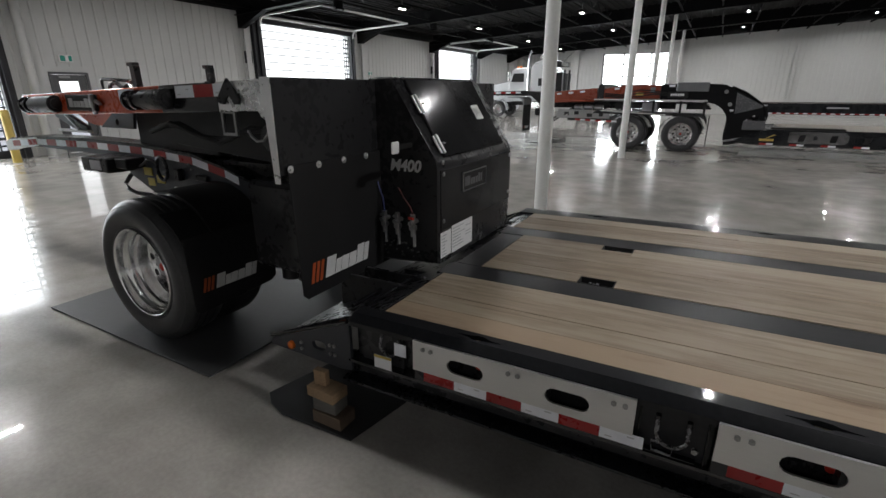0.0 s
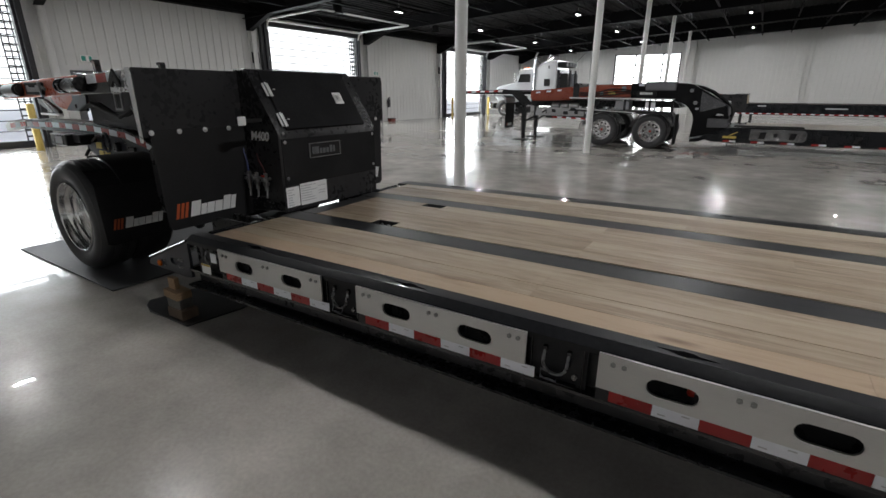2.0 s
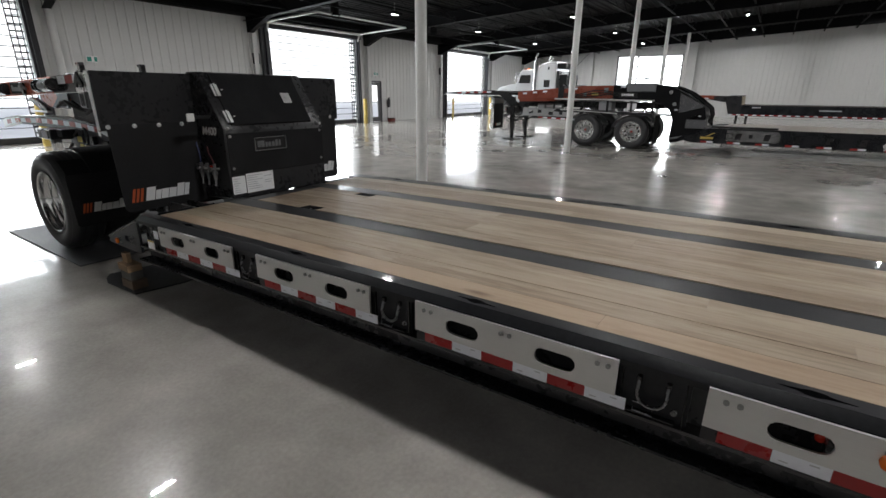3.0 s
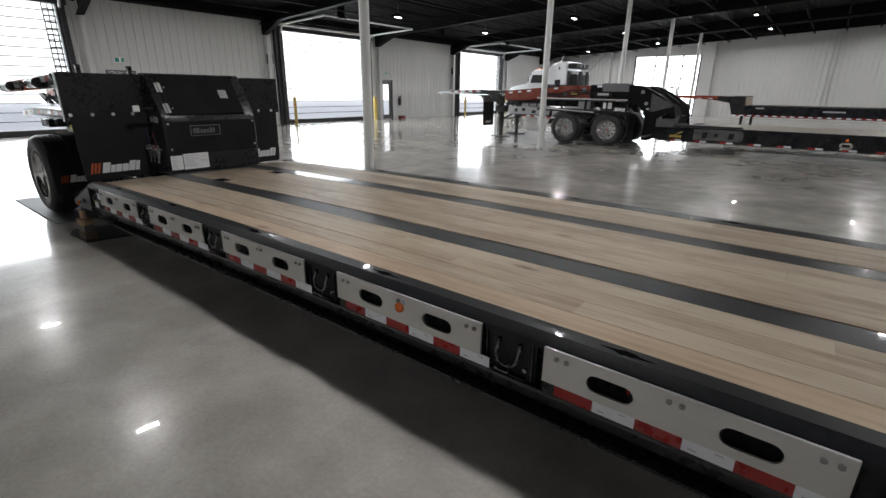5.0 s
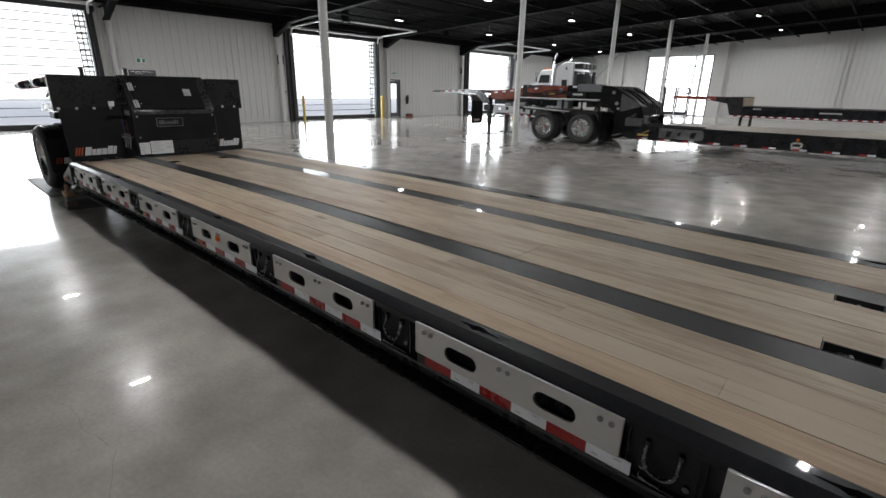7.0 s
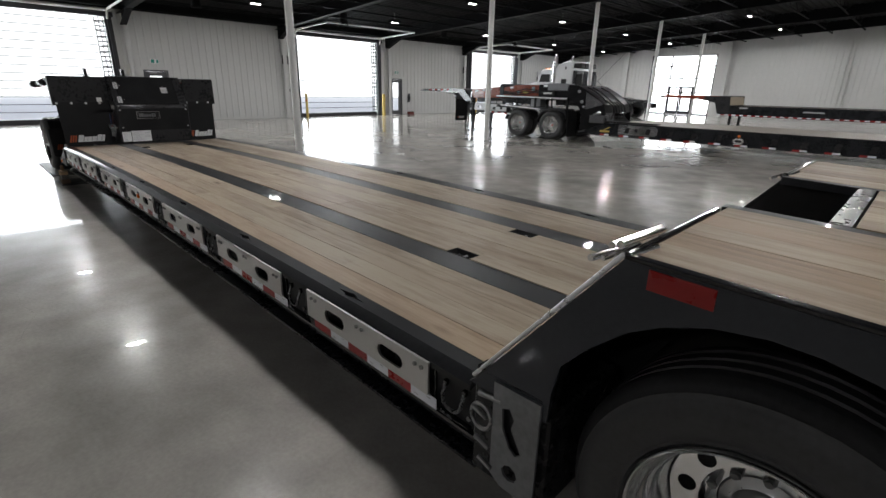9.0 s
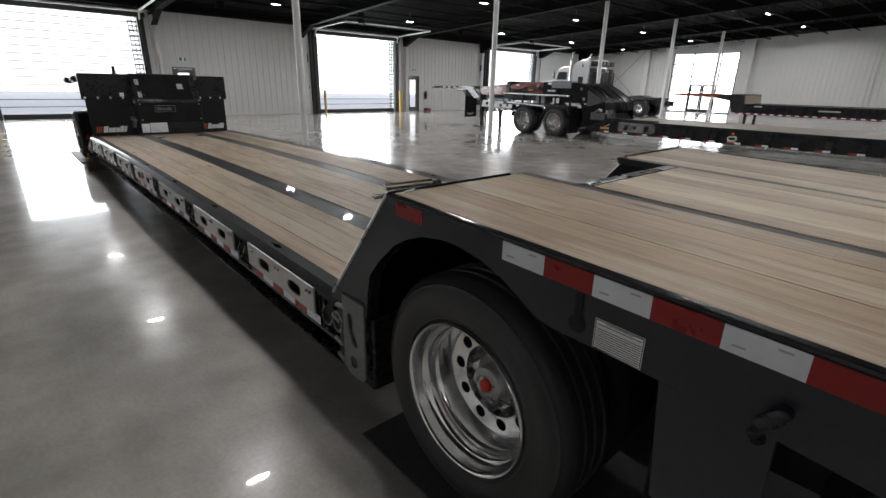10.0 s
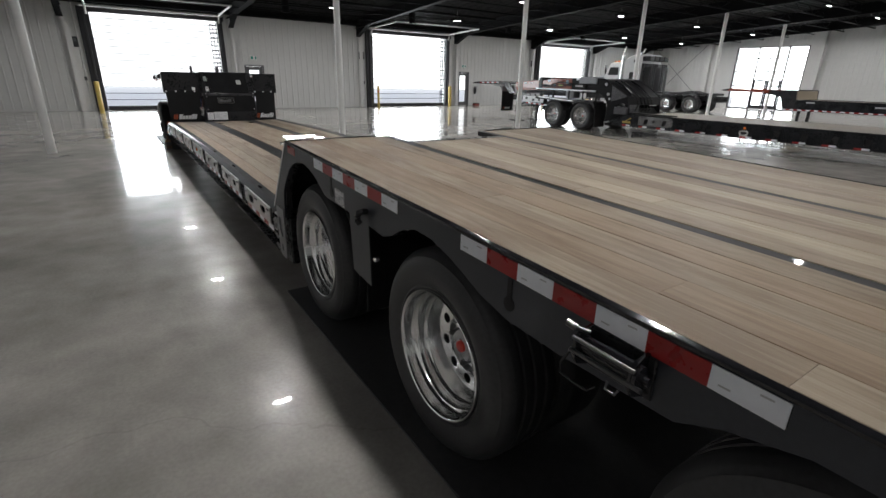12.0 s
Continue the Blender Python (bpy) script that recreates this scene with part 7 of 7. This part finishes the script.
bm = B()
box(bm, -7.21, -7.19, YB + 0.17, YB + 0.87, 0.38, 1.24, 0.004)
fl = bpart("mud_flap", bm, M_FLAP, "black rubber mud flap with a printed mark", jeep_b, OJ)
logo(fl, OJ @ Matrix(((0, 0, 1, -7.1895), (1, 0, 0, YB + 0.27), (0, 1, 0, 0.47), (0, 0, 0, 1))), 0.42, 0.09)

# ---- third trailer near the far wall ----
YC = 28.2
tr = thing("flat_trailer", "long black beam trailer with a red gooseneck and taped edge", "trailer", (0, YC, 0))
OC = Matrix.Translation((0, -YC, 0))


def cpart(name, bm, mat, label=""):
    bm.transform(OC)
    return part(name, bm, mat, tr, label)


for ya, yb in ((YC, YC + 0.04), (YC + 2.54, YC + 2.58)):
    bm = B()
    prism(bm, [(-0.4, 0.60), (-0.4, 1.06), (20.0, 1.06), (20.0, 0.60)], "y", ya, yb, 0.004)
    cpart("main_beam", bm, M_NAVY)
    bm = B()
    box(bm, -0.4, 20.0, ya - 0.03, yb + 0.03, 1.06, 1.085)
    box(bm, -0.4, 20.0, ya - 0.03, yb + 0.03, 0.575, 0.60)
    cpart("beam_flange", bm, M_BLACK)
    bm = B()
    prism(bm, [(-4.1, 1.43), (-3.7, 1.52), (-1.6, 1.50), (-0.50, 1.49), (-0.47, 1.087), (-0.4, 1.087), (-0.4, 0.60), (-0.95, 0.60), (-1.15, 1.20), (-1.9, 1.33), (-3.9, 1.40)], "y", ya, yb, 0.004)
    cpart("neck_side", bm, M_BLACK)
    bm = B()
    prism(bm, [(-3.75, 1.40), (-3.6, 1.53), (-1.7, 1.515), (-1.7, 1.35), (-2.4, 1.36)], "y", ya - 0.006, ya - 0.001)
    cpart("red_panel", bm, M_RUST)
bm = B()
box(bm, -0.4, 20.0, YC + 0.05, YC + 2.53, 0.98, 1.055)
cpart("deck", bm, M_GREYWOOD)
bm = B()
box(bm, -3.8, -1.02, YC + 0.05, YC + 2.53, 1.40, 1.46)
cpart("neck_plate", bm, M_BLACK)
bm = B()
prism(bm, [(-0.98, 1.09), (-0.475, 1.09), (-0.52, 1.48), (-0.98, 1.50)], "y", YC + 0.04, YC + 2.5, 0.006)
cpart("neck_box", bm, M_BLACK)
bm = B()
prism(bm, [(-0.47, 1.09), (-0.43, 1.09), (-0.475, 1.48), (-0.515, 1.48)], "y", YC + 0.1, YC + 2.4, 0.004)
cpart("headboard", bm, M_TAN)
bm = B()
box(bm, -1.0, -0.46, YC + 0.08, YC + 2.45, 1.50, 1.53, 0.006)
cpart("headboard_cap", bm, M_INK)
for i in range(58):
    x = -0.95 + i * 0.34
    tape_run(tr, x, -0.031, 0.605, 0.655, "W", 0.17)
    tape_run(tr, x + 0.17, -0.031, 0.605, 0.655, "R", 0.17)
for x in (-3.6, -3.1, -2.6, -2.1):
    tape_run(tr, x, -0.0065, 1.37, 1.41, "W", 0.17)
for x in (-0.66, -0.22, 12.0):
    bm = B()
    box(bm, x - 0.06, x + 0.06, YC + 1.2, YC + 1.32, 0.03, 0.98, 0.006)
    box(bm, x - 0.18, x + 0.18, YC + 1.1, YC + 1.42, 0.0, 0.03, 0.004)
    cpart("landing_leg", bm, M_BLACK)
bm = B()
box(bm, 11.8, 12.2, YC + 2.0, YC + 2.3, 0.0, 0.60, 0.01)
cpart("rear_stand", bm, M_BLACK)
for xa, xb, za, zb in ((2.6, 3.4, 0.86, 0.92), (0.0, 0.35, 0.95, 1.01), (5.6, 5.85, 0.75, 0.90)):
    bm = B()
    box(bm, xa, xb, YC - 0.004, YC - 0.001, za, zb)
    cpart("beam_mark", bm, M_PRINT)

# ---- white highway tractor ----
YT = 30.9
tk = thing("highway_tractor", "white long-nose highway tractor with sleeper cab and chrome stacks", "truck", (-11, YT, 0))
OT = Matrix.Translation((11, -YT, 0))


def tpart(name, bm, mat, label="", parent=None):
    bm.transform(OT)
    return part(name, bm, mat, parent or tk, label)


bm = B()
box(bm, -15.2, -5.8, YT + 0.75, YT + 0.85, 0.75, 1.0)
box(bm, -15.2, -5.8, YT + 1.65, YT + 1.75, 0.75, 1.0)
tpart("chassis", bm, M_BLACK)
bm = B()
prism(bm, [(-15.6, 1.25), (-15.55, 1.85), (-15.3, 1.98), (-14.0, 2.25), (-13.7, 2.25), (-13.7, 1.0), (-14.1, 0.95), (-15.4, 1.0)], "y", YT + 0.45, YT + 2.05, 0.08)
tpart("hood", bm, M_CAB)
for ya in (YT + 0.02, YT + 2.0):
    bm = B()
    arc = [(-14.68 + 0.62 * math.cos(radians(a)), 0.55 + 0.60 * math.sin(radians(a))) for a in range(175, -6, -15)]
    prism(bm, arc + [(u * 1.0, v - 0.05) for u, v in arc[::-1]], "y", ya, ya + 0.48, 0.01)
    tpart("front_fender", bm, M_CAB)
    bm = B()
    lathe(bm, [(0.0, 0.02), (0.12, 0.0), (0.14, 0.1)], pose(-15.45, ya + 0.24, 1.30, 0, 90, 180), 16)
    tpart("headlight", bm, M_CHROME)
bm = B()
box(bm, -15.85, -15.55, YT + 0.0, YT + 2.5, 0.45, 0.9, 0.05)
tpart("bumper", bm, M_CHROME)
bm = B()
prism(bm, [(-14.0, 1.0), (-14.0, 2.28), (-13.75, 2.92), (-13.55, 3.05), (-12.5, 3.1), (-12.5, 1.0)], "y", YT + 0.2, YT + 2.3, 0.06)
cab = tpart("cab", bm, M_CAB)
bm = B()
prism(bm, [(-13.82, 2.2), (-13.66, 2.72), (-12.95, 2.72), (-12.95, 2.2)], "y", YT + 0.185, YT + 0.199)
tpart("side_window", bm, M_INK, "", cab)
bm = B()
prism(bm, [(YT + 0.4, 2.32), (YT + 2.1, 2.32), (YT + 2.0, 2.85), (YT + 0.5, 2.85)], "x", -13.98, -13.9)
tpart("windscreen", bm, M_INK, "", cab)
bm = B()
prism(bm, [(-12.5, 1.0), (-12.5, 3.1), (-12.3, 3.3), (-11.8, 3.5), (-11.15, 3.52), (-11.15, 1.0)], "y", YT + 0.1, YT + 2.4, 0.06)
slp = tpart("sleeper", bm, M_CAB)
bm = B()
box(bm, -11.95, -11.55, YT + 0.085, YT + 0.099, 1.95, 2.4, 0.0)
tpart("sleeper_window", bm, M_INK, "", slp)
bm = B()
box(bm, -11.72, -11.62, YT + 0.085, YT + 0.099, 3.02, 3.2, 0.0)
tpart("vent", bm, M_INK, "", slp)
bm = B()
box(bm, -12.35, -11.3, YT + 0.03, YT + 0.5, 0.55, 1.0, 0.05)
tpart("fuel_tank", bm, M_CHROME)
rack = tpart("headache_rack", box(B(), -11.12, -10.95, YT + 0.15, YT + 2.35, 1.1, 2.95, 0.02), M_BLACK)
for i in range(4):
    bm = B()
    box(bm, -11.14, -10.55, YT + 0.2 + i * 0.54, YT + 0.2 + i * 0.54 + 0.46, 3.1, 3.4, 0.02)
    tpart("roof_vent", bm, M_INK, "", slp)
for i in range(6):
    bm = B()
    rod(bm, (-10.35 - 0.1 * (i % 3), YT + 0.35 + i * 0.36, 1.2), (-10.35 - 0.1 * (i % 3), YT + 0.35 + i * 0.36, 2.9), 0.06, 8)
    tpart("rack_tube", bm, M_FRAME, "", rack)
bm = B()
box(bm, -10.9, -10.2, YT + 0.2, YT + 2.3, 1.05, 1.2)
# dark backing added to shut out the bright gaps between the tubes
box(bm, -10.94, -10.46, YT + 0.22, YT + 2.28, 1.2, 2.72, 0.02)
tpart("rack_locker", bm, M_INK, "", rack)
for y in (YT + 0.1, YT + 2.3):
    bm = B()
    rod(bm, (-12.62, y, 1.0), (-12.62, y, 3.55), 0.075, 16)
    tube(bm, [(-12.62, y, 3.5), (-12.62, y, 3.75), (-12.55, y, 3.92), (-12.45, y, 4.02)], 0.07, 12)
    tpart("exhaust_stack", bm, M_CHROME, "chrome exhaust stack")
bm = B()
tube(bm, [(-12.5, YT + 0.9, 3.1), (-12.2, YT + 0.9, 3.4), (-11.9, YT + 0.9, 3.62), (-11.7, YT + 0.9, 3.72)], 0.03, 8)
tpart("roof_pipe", bm, M_CHROME)
for y in (YT + 0.5, YT + 1.25, YT + 2.0):
    bm = B()
    rod(bm, (-13.5, y, 3.05), (-13.5, y, 3.16), 0.05, 8)
    tpart("beacon", bm, M_AMBER, "amber roof beacon")
bm = B()
lathe(bm, [(0.1, 0), (0.1, 0.1), (0.0, 0.16)], pose(-13.3, YT + 0.6, 3.05), 14)
tpart("beacon", bm, M_AMBER)
for y in (YT - 0.12, YT + 2.45):
    bm = B()
    box(bm, -13.95, -13.85, y, y + 0.18, 2.25, 2.85, 0.02)
    rod(bm, (-13.9, y + 0.09, 2.2), (-13.9, YT + 0.3 if y < YT else YT + 2.2, 2.2), 0.015, 6)
    tpart("mirror", bm, M_CHROME)
for i, x in enumerate((-14.68, -8.93, -7.28)):
    wheel_at(tk, x + 11, 0.05, 0.487, 0, False, i > 0, 13 * i)
    wheel_at(tk, x + 11, 2.45, 0.487, 0, True, i > 0, 7 * i)
    bm = B()
    rod(bm, (x, YT + 0.3, 0.487), (x, YT + 2.2, 0.487), 0.06, 10)
    tpart("axle", bm, M_BLACK)
for x in (-8.93, -7.28):
    for ya in (YT + 0.0, YT + 1.85):
        bm = B()
        arc = [(x + 0.60 * math.cos(radians(a)), 0.50 + 0.60 * math.sin(radians(a))) for a in range(140, 39, -12)]
        prism(bm, arc + [(u, v - 0.02) for u, v in arc[::-1]], "y", ya, ya + 0.65)
        tpart("rear_fender", bm, M_BLACK)
bm = B()
box(bm, -10.0, -6.2, YT + 0.5, YT + 2.0, 1.05, 1.18, 0.02)
prism(bm, [(-8.7, 1.18), (-7.6, 1.30), (-6.5, 1.0), (-6.3, 0.9), (-6.6, 1.05), (-8.7, 1.10)], "y", YT + 0.8, YT + 1.7)
tpart("fifth_wheel", bm, M_BLACK)
bm = B()
box(bm, -6.15, -6.0, YT + 0.2, YT + 2.3, 0.65, 0.95, 0.02)
tpart("tail_bar", bm, M_BLACK)
